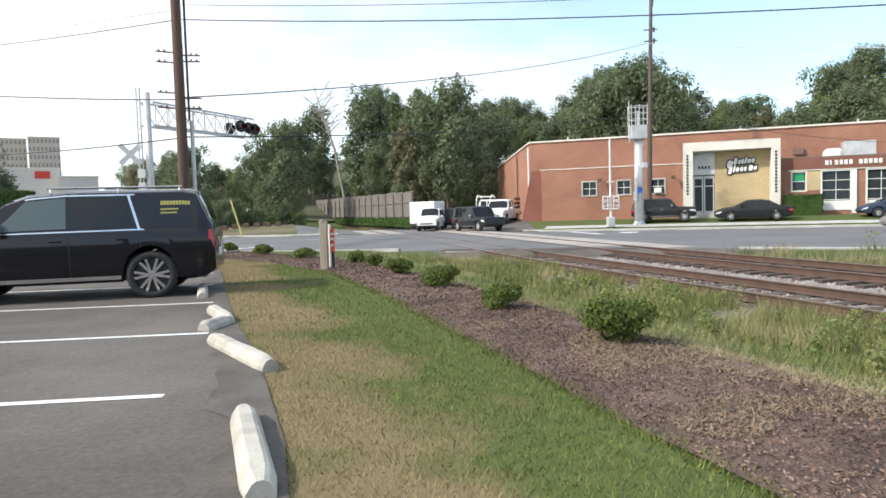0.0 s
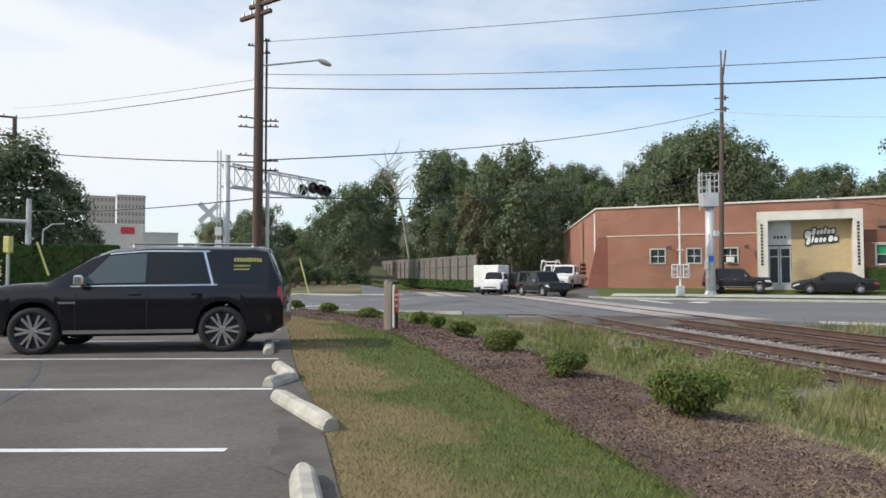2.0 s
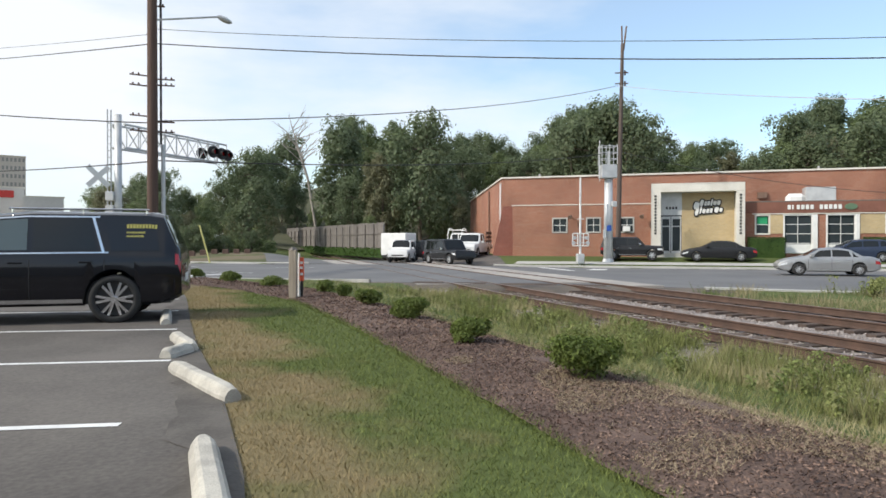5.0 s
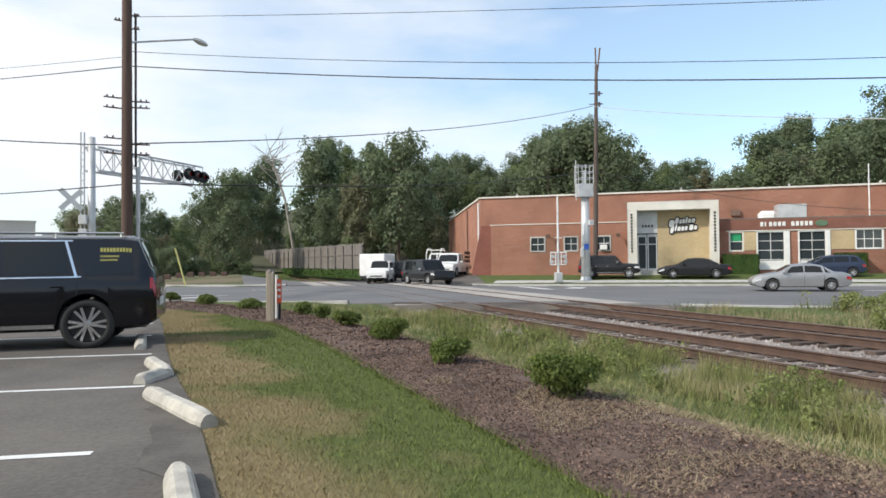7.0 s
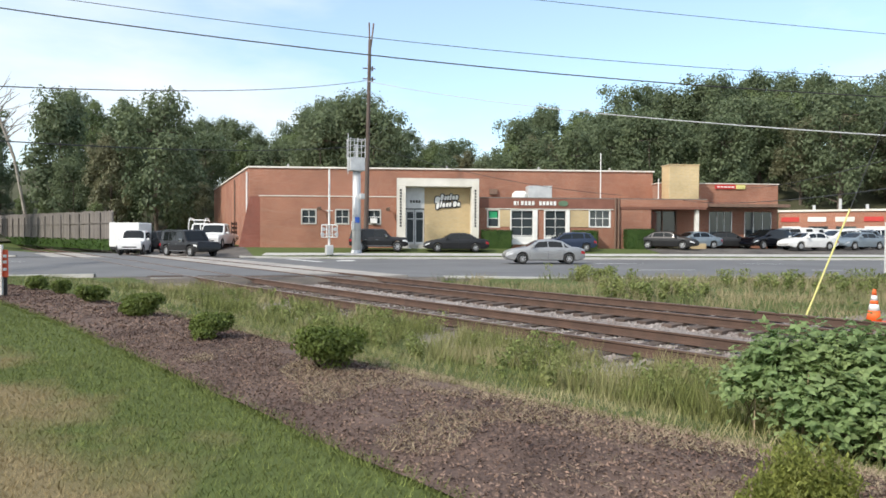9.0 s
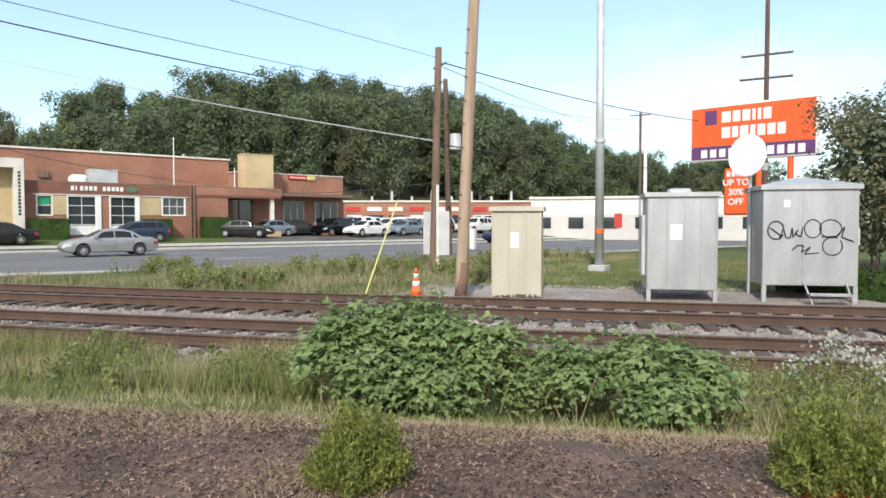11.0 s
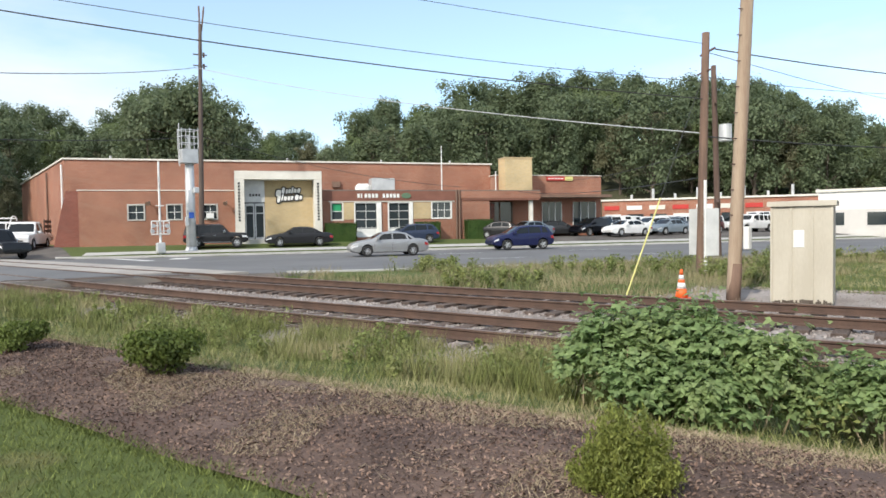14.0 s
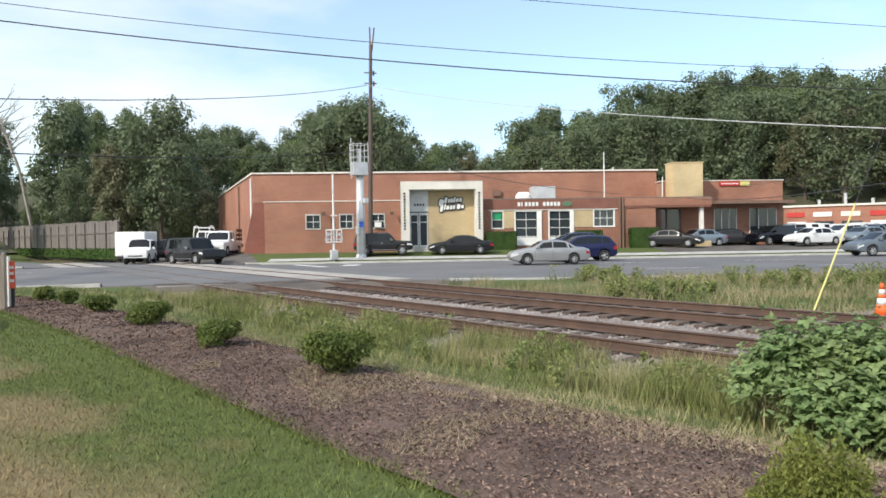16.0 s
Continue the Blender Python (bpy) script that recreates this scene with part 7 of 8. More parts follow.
# the lot beside the building
lot2 = grid_sheet("parking_lot_east", [20.0 + 4 * i for i in range(16)], [ROAD1 + 2.9 + 3 * i for i in range(12)], lambda a, b: (*flat(a, b), land(*flat(a, b)) + 0.035), M["asphalt"])
tagged(lot2, "grey asphalt car park beside the building", "pavement", kind="structure")
YA = {b: road_a(b, 4.2) for b in [ROAD1 - 0.1 + 2.0 * i for i in range(15)]}
lotw = grid_sheet("yard", [i / 8 for i in range(9)], sorted(YA), lambda f, b: (*flat(YA[b] + (-9.6 - (b - 47) * 0.33 - YA[b]) * f, b), land(*flat(YA[b] + (-9.6 - (b - 47) * 0.33 - YA[b]) * f, b)) + 0.03), M["asphalt"])
tagged(lotw, "grey asphalt yard between the tracks and the building", "pavement", kind="structure")
cross_us = [-9 + 1.1 * i for i in range(13)]
def apron(u, b):
    p = flat(road_a(b, u), b)
    return (*p, land(*p) + (0.034 if abs(u) > 4.3 else -0.06))
apr = grid_sheet("road_apron", cross_us, [ROAD1 - 0.2 + 1.5 * i for i in range(10)], apron, M["road"])
tagged(apr, "grey asphalt apron where the tracks leave the street", "road", kind="structure")
rgs = grid_sheet("trackside_verge", [-34 + 2.5 * i for i in range(11)], [ROAD1 + 0.4 + 3 * i for i in range(14)], lambda u, b: (*flat(road_a(b, u), b), land(*flat(road_a(b, u), b)) + 0.03), M["far_rough"])
tagged(rgs, "rough brown and green verge beside the tracks", "ground", kind="structure")
gl = lambda a, b: land(*flat(a, b)) + 0.04
LOT = (("sedan", 21.9, 53.0, -35, "charcoal", "dark sedan in the car park"), ("sedan", 25.0, 55.0, 190, "steel", "silver-blue coupe in the car park"), ("sedan", 28.6, 56.5, -20, "charcoal", "dark sedan in the car park"),
       ("cuv", 31.2, 54.8, 200, "black", "black crossover in the car park"), ("sedan", 33.2, 52.2, 190, "white", "white sedan in the car park"), ("suv", 30.4, 62.0, 170, "white", "large white utility vehicle in the car park"),
       ("suv", 36.3, 60.5, 165, "white", "large white utility vehicle in the car park"), ("cuv", 38.6, 56.5, 190, "white", "white crossover in the car park"), ("cuv", 41.5, 58.5, 170, "grey", "grey crossover in the car park"),
       ("pickup", 47.0, 63.0, 175, "white", "white pickup truck in the car park"), ("pickup", 55.0, 60.0, 180, "white", "white pickup truck in the car park"), ("cuv", 44.0, 55.5, 200, "maroon", "dark red crossover in the car park"),
       ("pickup", 42.0, 66.0, 185, "white", "white pickup truck in the car park"), ("sedan", 50.5, 70.0, 180, "steel", "silver-blue sedan in the car park"), ("cuv", 58.0, 68.0, 180, "charcoal", "dark crossover in the car park"),
       ("suv", 48.0, 72.0, 180, "white", "large white utility vehicle in the car park"), ("cuv", 36.0, 67.0, 185, "steel", "silver-blue crossover in the car park"), ("suv", 33.4, 65.5, 175, "white", "large white utility vehicle in the car park"), ("suv", 39.5, 63.5, 190, "white", "large white utility vehicle in the car park"), ("cuv", 29.0, 59.5, 200, "charcoal", "dark crossover in the car park"), ("sedan", 35.0, 57.0, 185, "charcoal", "dark sedan in the car park"), ("pickup", 51.0, 57.0, 190, "white", "white pickup truck in the car park"), ("pickup", 68.0, 62.0, 180, "charcoal", "dark pickup truck in the car park"), ("suv", 34.6, 70.0, 185, "white", "large white utility vehicle in the car park"), ("cuv", 37.5, 71.5, 180, "steel", "silver-blue crossover in the car park"), ("suv", 40.5, 70.5, 175, "white", "large white utility vehicle in the car park"), ("cuv", 43.6, 72.0, 185, "white", "white crossover in the car park"), ("sedan", 45.6, 68.0, 185, "steel", "silver-blue sedan in the car park"), ("sedan", 38.2, 53.2, 195, "steel", "silver-blue sedan in the car park"), ("cuv", 46.5, 59.5, 180, "steel", "silver-blue crossover in the car park"), ("suv", 44.0, 63.0, 170, "white", "large white utility vehicle in the car park"), ("pickup", 53.5, 66.0, 180, "white", "white pickup truck in the car park"), ("cuv", 55.0, 72.0, 180, "white", "white crossover in the car park"), ("sedan", 61.0, 63.0, 185, "steel", "silver-blue sedan in the car park"), ("cuv", 59.0, 57.5, 170, "white", "white crossover in the car park"), ("suv", 63.5, 70.0, 180, "white", "large white utility vehicle in the car park"))
made = {}
for kind, a, b, turn, col, lab in LOT:
    if (kind, col) in made:
        copy_thing(made[kind, col], street(a, b, gl(a, b), turn))
        continue
    m = street(a, b, gl(a, b), turn)
    if kind == "sedan":
        o = car("sedan", lab, sedan_shape(4.65), m, P[col], SED_W, (2.8, 3.45), (0.82, 1.33), group="cars in the car park", handles=False)
    elif kind == "cuv":
        o = car("crossover", lab, cuv_shape(), m, P[col], CUV_W, (2.65, 3.4), (0.18, 0.48), (0.35, 0.22, 5, 0.66), group="cars in the car park", handles=False)
    elif kind == "suv":
        o = car("sport_utility_vehicle", lab, suv_shape(), m, P[col], [(0.42, 1.08, 0.12, -0.02), (1.48, 2.42, 0.12, 0.0), (2.5, 3.62, 0.0, -0.5)], (3.3, 3.9), (0.1, 0.3), (0.4, 0.25, 6, 0.62), group="cars in the car park", handles=False)
    else:
        o = car("pickup_truck", lab, pickup_shape(), m, P[col], [(2.2, 2.75, 0.0, 0.0), (2.85, 3.8, 0.0, -0.35)], (3.65, 4.1), (1.97, 2.1), (0.38, 0.25, 6, 0.62), group="cars in the car park", handles=False)
    made[kind, col] = o
for key, az, r, turn in ((("cuv", "steel"), 38.9, 62, 150), (("sedan", "white"), 39.6, 53, 165), (("cuv", "charcoal"), 42.5, 66, 160)):
    c = at(az, r)
    copy_thing(made[key], pose(c.x, c.y, road_z(c.x, c.y), 0, 0, turn))["label"] = "car standing on the street beyond the lot"
# yard left of the building
vp = at(-2.95, 50.5)
car("sport_utility_vehicle", "dark older utility wagon leaving the yard", box_shape(4.9, 1.95, 1.85, 0.38, 1.35), pose(vp.x, vp.y, land(vp.x, vp.y) + 0.03, 0, 0, -62), P["charcoal"], [(0.25, 1.2, 0.05, 0), (1.3, 2.15, 0, 0), (2.22, 3.25, 0, -0.3)], (2.95, 3.5), (0.05, 0.2), (0.38, 0.24, 6, 0.6), trim=M["chrome"])
for az, r, turn, col, lab in ((1.0, 55, -100, "white", "white jeep with a spare wheel in the yard"), (-1.2, 58, -70, "charcoal", "dark utility vehicle in the yard")):
    c = at(az, r)
    o = car("utility_vehicle", lab, box_shape(3.9, 1.75, 1.8, 0.38, 1.3), pose(c.x, c.y, land(c.x, c.y) + 0.03, 0, 0, turn), P[col], [(0.2, 0.9, 0, 0), (1.0, 1.6, 0, 0), (1.65, 2.4, 0, -0.25)], (2.02, 2.5), (0.05, 0.2), (0.38, 0.24, 5, 0.6))
    if col == "white":
        bm = bmesh.new(); tube(bm, (-2.0, 0, 1.0), (-2.15, 0, 1.0), 0.36, 0.34, 18); part("spare_wheel", bm, M["rubber"], o)
c = at(-5.0, 57.5)
stk = car("pickup_truck", "white work truck with a dark stake bed", pickup_shape(5.6, 2.0, 2.0), pose(c.x, c.y, land(c.x, c.y) + 0.03, 0, 0, -110), P["white"], [(2.2, 2.75, 0, 0), (2.85, 3.8, 0, -0.35)], (3.65, 4.1), (1.97, 2.1), (0.4, 0.26, 6, 0.6))
for side in (-1, 1):
    for z in (1.2, 1.55, 1.9):
        bm = bmesh.new(); box(bm, -2.75, side * 0.96 - 0.02, z, -0.95, side * 0.96 + 0.02, z + 0.2); part("stake_board", bm, M["pole"], stk)
    for x in (-2.7, -1.9, -1.0):
        bm = bmesh.new(); box(bm, x, side * 0.93 - 0.03, 1.1, x + 0.07, side * 0.93 + 0.03, 2.2); part("stake", bm, M["pole"], stk)
c = at(-4.0, 62)
trk = car("pickup_truck", "white utility truck with a pipe ladder rack", pickup_shape(5.6, 2.0, 1.95), pose(c.x, c.y, land(c.x, c.y) + 0.1, 0, 0, -20), P["white"], [(2.2, 2.75, 0, 0), (2.85, 3.8, 0, -0.35)], (3.65, 4.1), (1.97, 2.1), (0.4, 0.26, 6, 0.6))
for x in (-1.0, 0.3):
    bm = bmesh.new()
    arch = [Vector((x, 0.85 * math.copysign(min(1, abs(math.cos(a)) * 1.15), math.cos(a)), 1.1 + 1.25 * min(1, math.sin(a) * 1.1))) for a in [math.pi * i / 12 for i in range(13)]]
    for p, q in zip(arch, arch[1:]):
        bar(bm, p, q, 0.1)
    part("rack_arch", bm, M["white"], trk, "white pipe arch")
for y in (-0.8, 0.8):
    bm = bmesh.new(); bar(bm, (-1.0, y, 2.2), (0.3, y, 2.2), 0.09); part("rack_rail", bm, M["white"], trk)
c = at(1.3, 58.5)
trl = empty("box_trailer", pose(c.x, c.y, land(c.x, c.y) + 0.035, 0, 0, -30), "plain white box trailer beside the fence", "trailer")
bm = bmesh.new(); box(bm, -1.25, -0.9, 0.5, 1.25, 0.9, 2.4, bevel=0.05); part("box", bm, M["white"], trl)
bm = bmesh.new(); box(bm, -1.2, -0.8, 0.3, 1.2, 0.8, 0.5); part("chassis", bm, M["black"], trl)
for y in (-0.9, 0.9):
    put_wheel(trl, -0.3, y, 0.36, 0.22, 6, 0.6, M["rim"])
BLUE = [(0, 150), (9.0, 62), (10.2, 50.0), (11.4, 38.8), (12.3, 30.6), (12.5, 28.8), (13.0, 25.2), (13.5, 21.96), (14.0, 19.1), (14.5, 16.8), (15.0, 14.8), (15.5, 13.1), (16.0, 11.75)]
GREY = [(0, 150), (10.2, 70), (12.3, 55.0), (12.5, 53.8), (13.0, 50.7), (13.5, 47.5), (14.0, 44.2), (14.5, 40.9), (15.0, 37.8), (15.5, 35.0), (16.0, 32.5)]


# ---- trees and plants ----
rng = np.random.default_rng(7)


def blob_points(n, lobes, spread_):
    """Points on and a little inside the skins of several lobes; lobes: rows of centre and radii."""
    pts, out = [], []
    wts = np.array([l[3] * l[4] for l in lobes])
    idx = rng.choice(len(lobes), n, p=wts / wts.sum())
    d = rng.normal(0, 1, (n, 3))
    d /= np.linalg.norm(d, axis=1)[:, None]
    d[:, 2] = np.where(d[:, 2] < -0.45, -d[:, 2], d[:, 2])
    L = np.array(lobes)[idx]
    rad = 1 - spread_ * rng.random(n) ** 1.6
    return L[:, :3] + d * L[:, 3:6] * rad[:, None], d


def tree(name, h, w, seed, leaf_m, n=9500, leaf=0.36, low=0.25, gaps=0.3, bark=None):
    """A tapered trunk with limbs and a crown of many leaf clumps, standing at the origin, with h metres of height."""
    r = random.Random(seed)
    t = empty(name, Matrix(), "", "tree")
    bm = bmesh.new()
    tr = 0.017 * h + 0.06
    bend = [Vector((r.uniform(-0.02, 0.02) * h, r.uniform(-0.02, 0.02) * h, h * f)) for f in (0.25, 0.5, 0.75)]
    line = [Vector((0, 0, -0.5)), *bend]
    for i in range(3):
        tube(bm, line[i], line[i + 1], tr * (1 - i * 0.28), tr * (1 - (i + 1) * 0.28), 8)
    lobes = [(0, 0, h * 0.8, w * 0.27, w * 0.27, h * 0.17)]
    k = 17
    for i in range(k):
        z = h * (low + (0.88 - low) * (i + 0.5) / k)
        a = i * 2.4 + r.uniform(-0.5, 0.5)
        reach = w * 0.6 * (0.95 - 0.55 * abs((z / h - 0.48) / 0.5) ** 1.7) * r.uniform(0.55, 1.0)
        c = Vector((math.cos(a) * reach * 0.72, math.sin(a) * reach * 0.72, z + r.uniform(0, 0.05) * h))
        tube(bm, line[2] * (z / h * 1.2) if z < h * 0.6 else line[3], c, tr * 0.32, tr * 0.1, 5)
        s = w * r.uniform(0.14, 0.23)
        lobes.append((c.x, c.y, c.z, s, s, s * r.uniform(0.9, 1.5)))
        for _ in range(3):
            q = s * 1.15
            lobes.append((c.x + r.uniform(-q, q), c.y + r.uniform(-q, q), c.z + r.uniform(-q, q) * 0.7, s * 0.55, s * 0.55, s * 0.5))
    part("trunk", bm, bark or M["bark"], t)
    p, d = blob_points(n, lobes, 0.95)
    p += rng.normal(0, 0.014 * h, p.shape)
    crown = soup("crown", leaves(p, d + np.array([0, 0, 0.35]), leaf, rng, 0.1, 0.8, 0.34), 4, leaf_m, t)
    return t


VARIANTS = []
for i, (lm, w) in enumerate((("leaf_a", 8.5), ("leaf_b", 9.0), ("leaf_c", 8.0), ("leaf_a", 10.0), ("leaf_b", 7.5), ("leaf_c", 9.5))):
    VARIANTS.append((tree("tree", 14.0, w, 40 + i, M[lm], low=0.12 if i % 2 else 0.2), {"leaf_a": "dark green", "leaf_b": "green", "leaf_c": "olive green"}[lm]))
used = set()


def plant(k, x, y, z, s, sz=1.0, label="leafy tree at the wood's edge", wide=1.0):
    t, col = VARIANTS[k]
    m = Matrix.Translation((x, y, z - 0.2)) @ Matrix.Rotation(random.uniform(0, 6.28), 4, "Z") @ Matrix.Diagonal((s * wide, s * wide, s * sz, 1))
    if k in used:
        o = copy_thing(t, m)
    else:
        used.add(k)
        t.matrix_basis = m
        o = t
    return tagged(o, col + " " + label, "tree", "trees of the wood")


def clear_spot(x, y):
    v = Vector((x, y, 0))
    a, b = v.dot(RV), v.dot(QV)
    az, r = math.degrees(math.atan2(-x, y)), v.length
    if 1.5 < az < 12 and r < 66 + 6.4 * (az - 2.5):
        return False                      # keeps the fence and the tracks clear
    return not (-26 < a < 38 and 40 < b < 94) and not (36 <= a < 75 and b < 88) and abs(track_u(x, y)) > 7


count = 0
for r, step, f in ((92, 4.8, 0.74), (104, 5.2, 0.84), (118, 5.4, 0.92), (134, 5.4, 1.0), (150, 5.2, 1.04), (166, 5.6, 1.05)):
    az = 24.0
    while az > -84:
        rr = r + random.uniform(-5, 5)
        p = at(az, rr)
        if clear_spot(p.x, p.y) and not (az < -47 and rr < 112):
            z = land(p.x, p.y)
            edge = az > -31
            want = (el_z(rr, top_el(az)) * (min(f, 1.0) * 0.985 if edge else f) - z + random.uniform(-1.3, 0.7)) * 1.02
            s = min(1.8, max(0.55, want / 14.0))
            plant(random.randrange(6), p.x, p.y, z, s, random.uniform(0.97, 1.06), wide=0.95 if edge else 1.0)
            count += 1
        az -= math.degrees(step / r) * random.uniform(0.75, 1.3)
for r in (120, 134, 148):
    az = -57.0
    while az > -82:
        p = at(az, r + random.uniform(-4, 4))
        z = land(p.x, p.y)
        s = min(1.5, max(0.45, (el_z(r, top_el(az)) * 0.98 - z + random.uniform(-1.2, 0.8)) / 14.0))
        plant(random.randrange(6), p.x, p.y, z, s)
        az -= random.uniform(1.6, 2.6)
# single trees that stand out against the sky
for az, r, el, k in ((-15.2, 100, 11.9, 0), (-13.2, 98, 10.4, 3), (-17.6, 98, 10.9, 3), (6.0, 98, 10.8, 0), (2.6, 88, 10.6, 2), (-0.6, 86, 10.8, 3), (10.6, 124, 9.2, 0), (-29.2, 110, 8.9, 4), (-37.6, 150, 12.8, 1), (13.5, 84, 7.6, 3), (17, 80, 6.2, 1), (20.5, 78, 5.8, 3), (22.2, 80, 6.4, 1), (-31.5, 112, 11.0, 2), (-61, 120, 10.7, 3), (-66.5, 118, 9.0, 0), (8.3, 108, 5.0, 1), (9.8, 116, 4.8, 3), (6.9, 100, 5.2, 1), (11.0, 122, 5.0, 3), (5.2, 92, 5.4, 3), (3.6, 84, 5.2, 1)):
    p = at(az, r)
    z = land(p.x, p.y)
    plant(k, p.x, p.y, z, (el_z(r, el) - z) / 14.0 * 0.99, 1.0, wide=0.85)
# left of the street, and by the huts
for az, r, el, k in ((37.2, 60, 10.6, 0), (40.5, 58, 9.2, 3), (34.6, 64, 7.6, 0), (43.5, 56, 9.5, 1), (34.0, 85, 3.6, 3), (30.4, 120, 3.4, 1), (28.8, 125, 3.2, 1), (48, 50, 9, 3), (55, 50, 9, 0)):
    p = at(az, r)
    plant(k, p.x, p.y, 0, el_z(r, el) / 14.0, 1.0, "tree beyond the parking lot")
ht = tree("tree", 7.4, 7.0, 91, M["leaf_a"], 30000, 0.17, 0.1)
hp_ = at(-96.5, 27)
ht.matrix_basis = Matrix.Translation((hp_.x, hp_.y, -0.4))
tagged(ht, "spreading green tree behind the relay huts", "tree")
ht2 = tree("tree", 5.5, 4.5, 92, M["leaf_c"], 9000, 0.13, 0.14)
hp_ = at(-91.0, 25)
ht2.matrix_basis = Matrix.Translation((hp_.x, hp_.y, -0.4))
tagged(ht2, "olive green tree behind the relay huts", "tree")
# bare dead tree
dt = empty("dead_tree", Matrix.Translation(at(8.75, 104, 0.2)) @ Matrix.Scale(1.28, 4), "bare pale dead tree leaning over the wood", "tree")
bm = bmesh.new()
top = Vector((-2.6, 0, 13.2))
tube(bm, (0.7, 0, 3.0), (-0.2, 0, 8.5), 0.16, 0.13, 8); tube(bm, (1.0, 0, -0.3), (0.7, 0, 3.0), 0.2, 0.16, 8); tube(bm, (-0.2, 0, 8.5), (-1.3, 0, 12.0), 0.15, 0.1, 8); tube(bm, (-1.3, 0, 12.0), (-2.0, 0, 14.6), 0.12, 0.04, 6)
r_ = random.Random(5)
for i in range(26):
    f = r_.uniform(0.3, 1)
    b0 = Vector((-0.2, 0, 8.5)).lerp(Vector((-2.0, 0, 14.4)), f)
    e = b0 + Vector((r_.uniform(-2.6, 2.2), r_.uniform(-1, 1), r_.uniform(0.4, 2.2)))
    tube(bm, b0, e, 0.06, 0.025, 5)
    tube(bm, b0.lerp(e, 0.6), e + Vector((r_.uniform(-1, 1), 0, r_.uniform(0, 1.0))), 0.03, 0.015, 4)
part("trunk", bm, M["bark_dead"], dt)


# shrubs
def shrub(name, x, y, z, w, h, leaf_m, label, n=1500, leaf=0.05, group="", spiky=False, wide=0.55, lobes_n=9, stems=True, cat="shrub"):
    o = empty(name, Matrix.Translation((x, y, z)), label, cat, group)
    lob = [(0, 0, h * 0.5, w * 0.36, w * 0.36, h * 0.42)]
    for i in range(lobes_n):
        a = i * 2.4
        rr = w * 0.3 * math.sqrt((i + 0.5) / lobes_n)
        s = w * random.uniform(0.16, 0.25)
        lob.append((math.cos(a) * rr, math.sin(a) * rr, h * random.uniform(0.22, 0.66), s, s, h * random.uniform(0.24, 0.34)))
    p, d = blob_points(n, lob, 0.6)
    p[:, 2] = np.maximum(p[:, 2], 0.02)
    if spiky:
        # sprays: leaflets gathered along short upright twigs
        tw = 150
        g = rng.integers(0, tw, n)
        ga = rng.random(tw) * 6.283
        gr = np.sqrt(rng.random(tw)) * w * 0.34
        tip = np.c_[np.cos(ga) * gr * 1.5, np.sin(ga) * gr * 1.5, h * (1.12 - 0.75 * (gr / (w * 0.34)) ** 2) * rng.uniform(0.5, 1.15, tw)]
        foot = np.c_[np.cos(ga) * gr * 0.6, np.sin(ga) * gr * 0.6, 0 * ga + h * 0.05]
        q = rng.random(n)[:, None] ** 0.8
        sp = foot[g] * (1 - q) + tip[g] * q + rng.normal(0, 0.034, (n, 3)) * (1.35 - q)
        k = rng.random(n) < 0.8
        p[k] = sp[k]
        p[~k] *= 0.8
        p[:, 2] = np.maximum(p[:, 2], 0.01)
        d = d * 0.4 + np.array([0, 0, 0.1])
    soup("foliage", leaves(p, d, leaf, rng, -0.5 if spiky else 0.1, wide), 4, leaf_m, o)
    for i in range(5):
        a = i * 2.4
        bm = bmesh.new(); tube(bm, (0, 0, -0.05), (math.cos(a) * w * 0.24, math.sin(a) * w * 0.24, h * random.uniform(0.35, 0.6)), 0.012, 0.005, 5)
        part("stem", bm, M["bark"], o)
    return o


SH = "shrubs in the mulch bed"
for x, y, w, h in ((1.62, 6.5, 1.02, 0.56), (0.72, 8.85, 0.8, 0.46), (-0.1, 11.7, 0.95, 0.5), (-0.96, 14.3, 0.84, 0.46), (-1.7, 16.5, 0.55, 0.42), (-2.35, 17.95, 0.72, 0.44), (-4.17, 20.2, 1.05, 0.46), (-6.14, 22.9, 0.95, 0.5), (-7.93, 25.0, 0.8, 0.5)):
    near_, w, h = y < 13, w * 0.84, h * 0.82
    shrub("shrub", x, y, land(x, y) + 0.03, w, h, M["leaf_bush"], "rounded green shrub in the mulch bed", 6500 if near_ else 2600, 0.042 if near_ else 0.06, SH)
shrub("juniper", 2.685, 2.15, 0.03, 0.54, 0.4, M["leaf_juniper"], "yellow-green feathery shrub in the mulch bed", 26000, 0.024, SH, True, 0.32, 14)
jb = shrub("juniper", 3.8, 0.1, 0.03, 0.68, 0.45, M["leaf_juniper"], "yellow-green feathery shrub with orange dead twigs", 28000, 0.026, SH, True, 0.32, 14)
p, d = blob_points(900, [(-0.2, 0.0, 0.05, 0.16, 0.16, 0.06), (-0.24, -0.12, 0.04, 0.12, 0.12, 0.06)], 0.6)
jd = soup("dead_foliage", leaves(p, d * 0.5, 0.032, rng, -0.4, 0.25), 4, M["leaf_dead"], jb)
wf = shrub("flowering_weed", 7.0, 0.12, -0.42, 1.1, 0.75, M["weeds"], "tall weed with clusters of small white flowers", 1500, 0.05, "", True, 0.25)
p, d = blob_points(520, [(0, 0, 0.6, 0.36, 0.36, 0.2), (-0.2, -0.35, 0.5, 0.25, 0.25, 0.2), (0.1, 0.4, 0.4, 0.2, 0.2, 0.15)], 0.9)
soup("blossom", leaves(p, d, 0.035, rng, 0, 0.9), 4, M["flower"], wf)


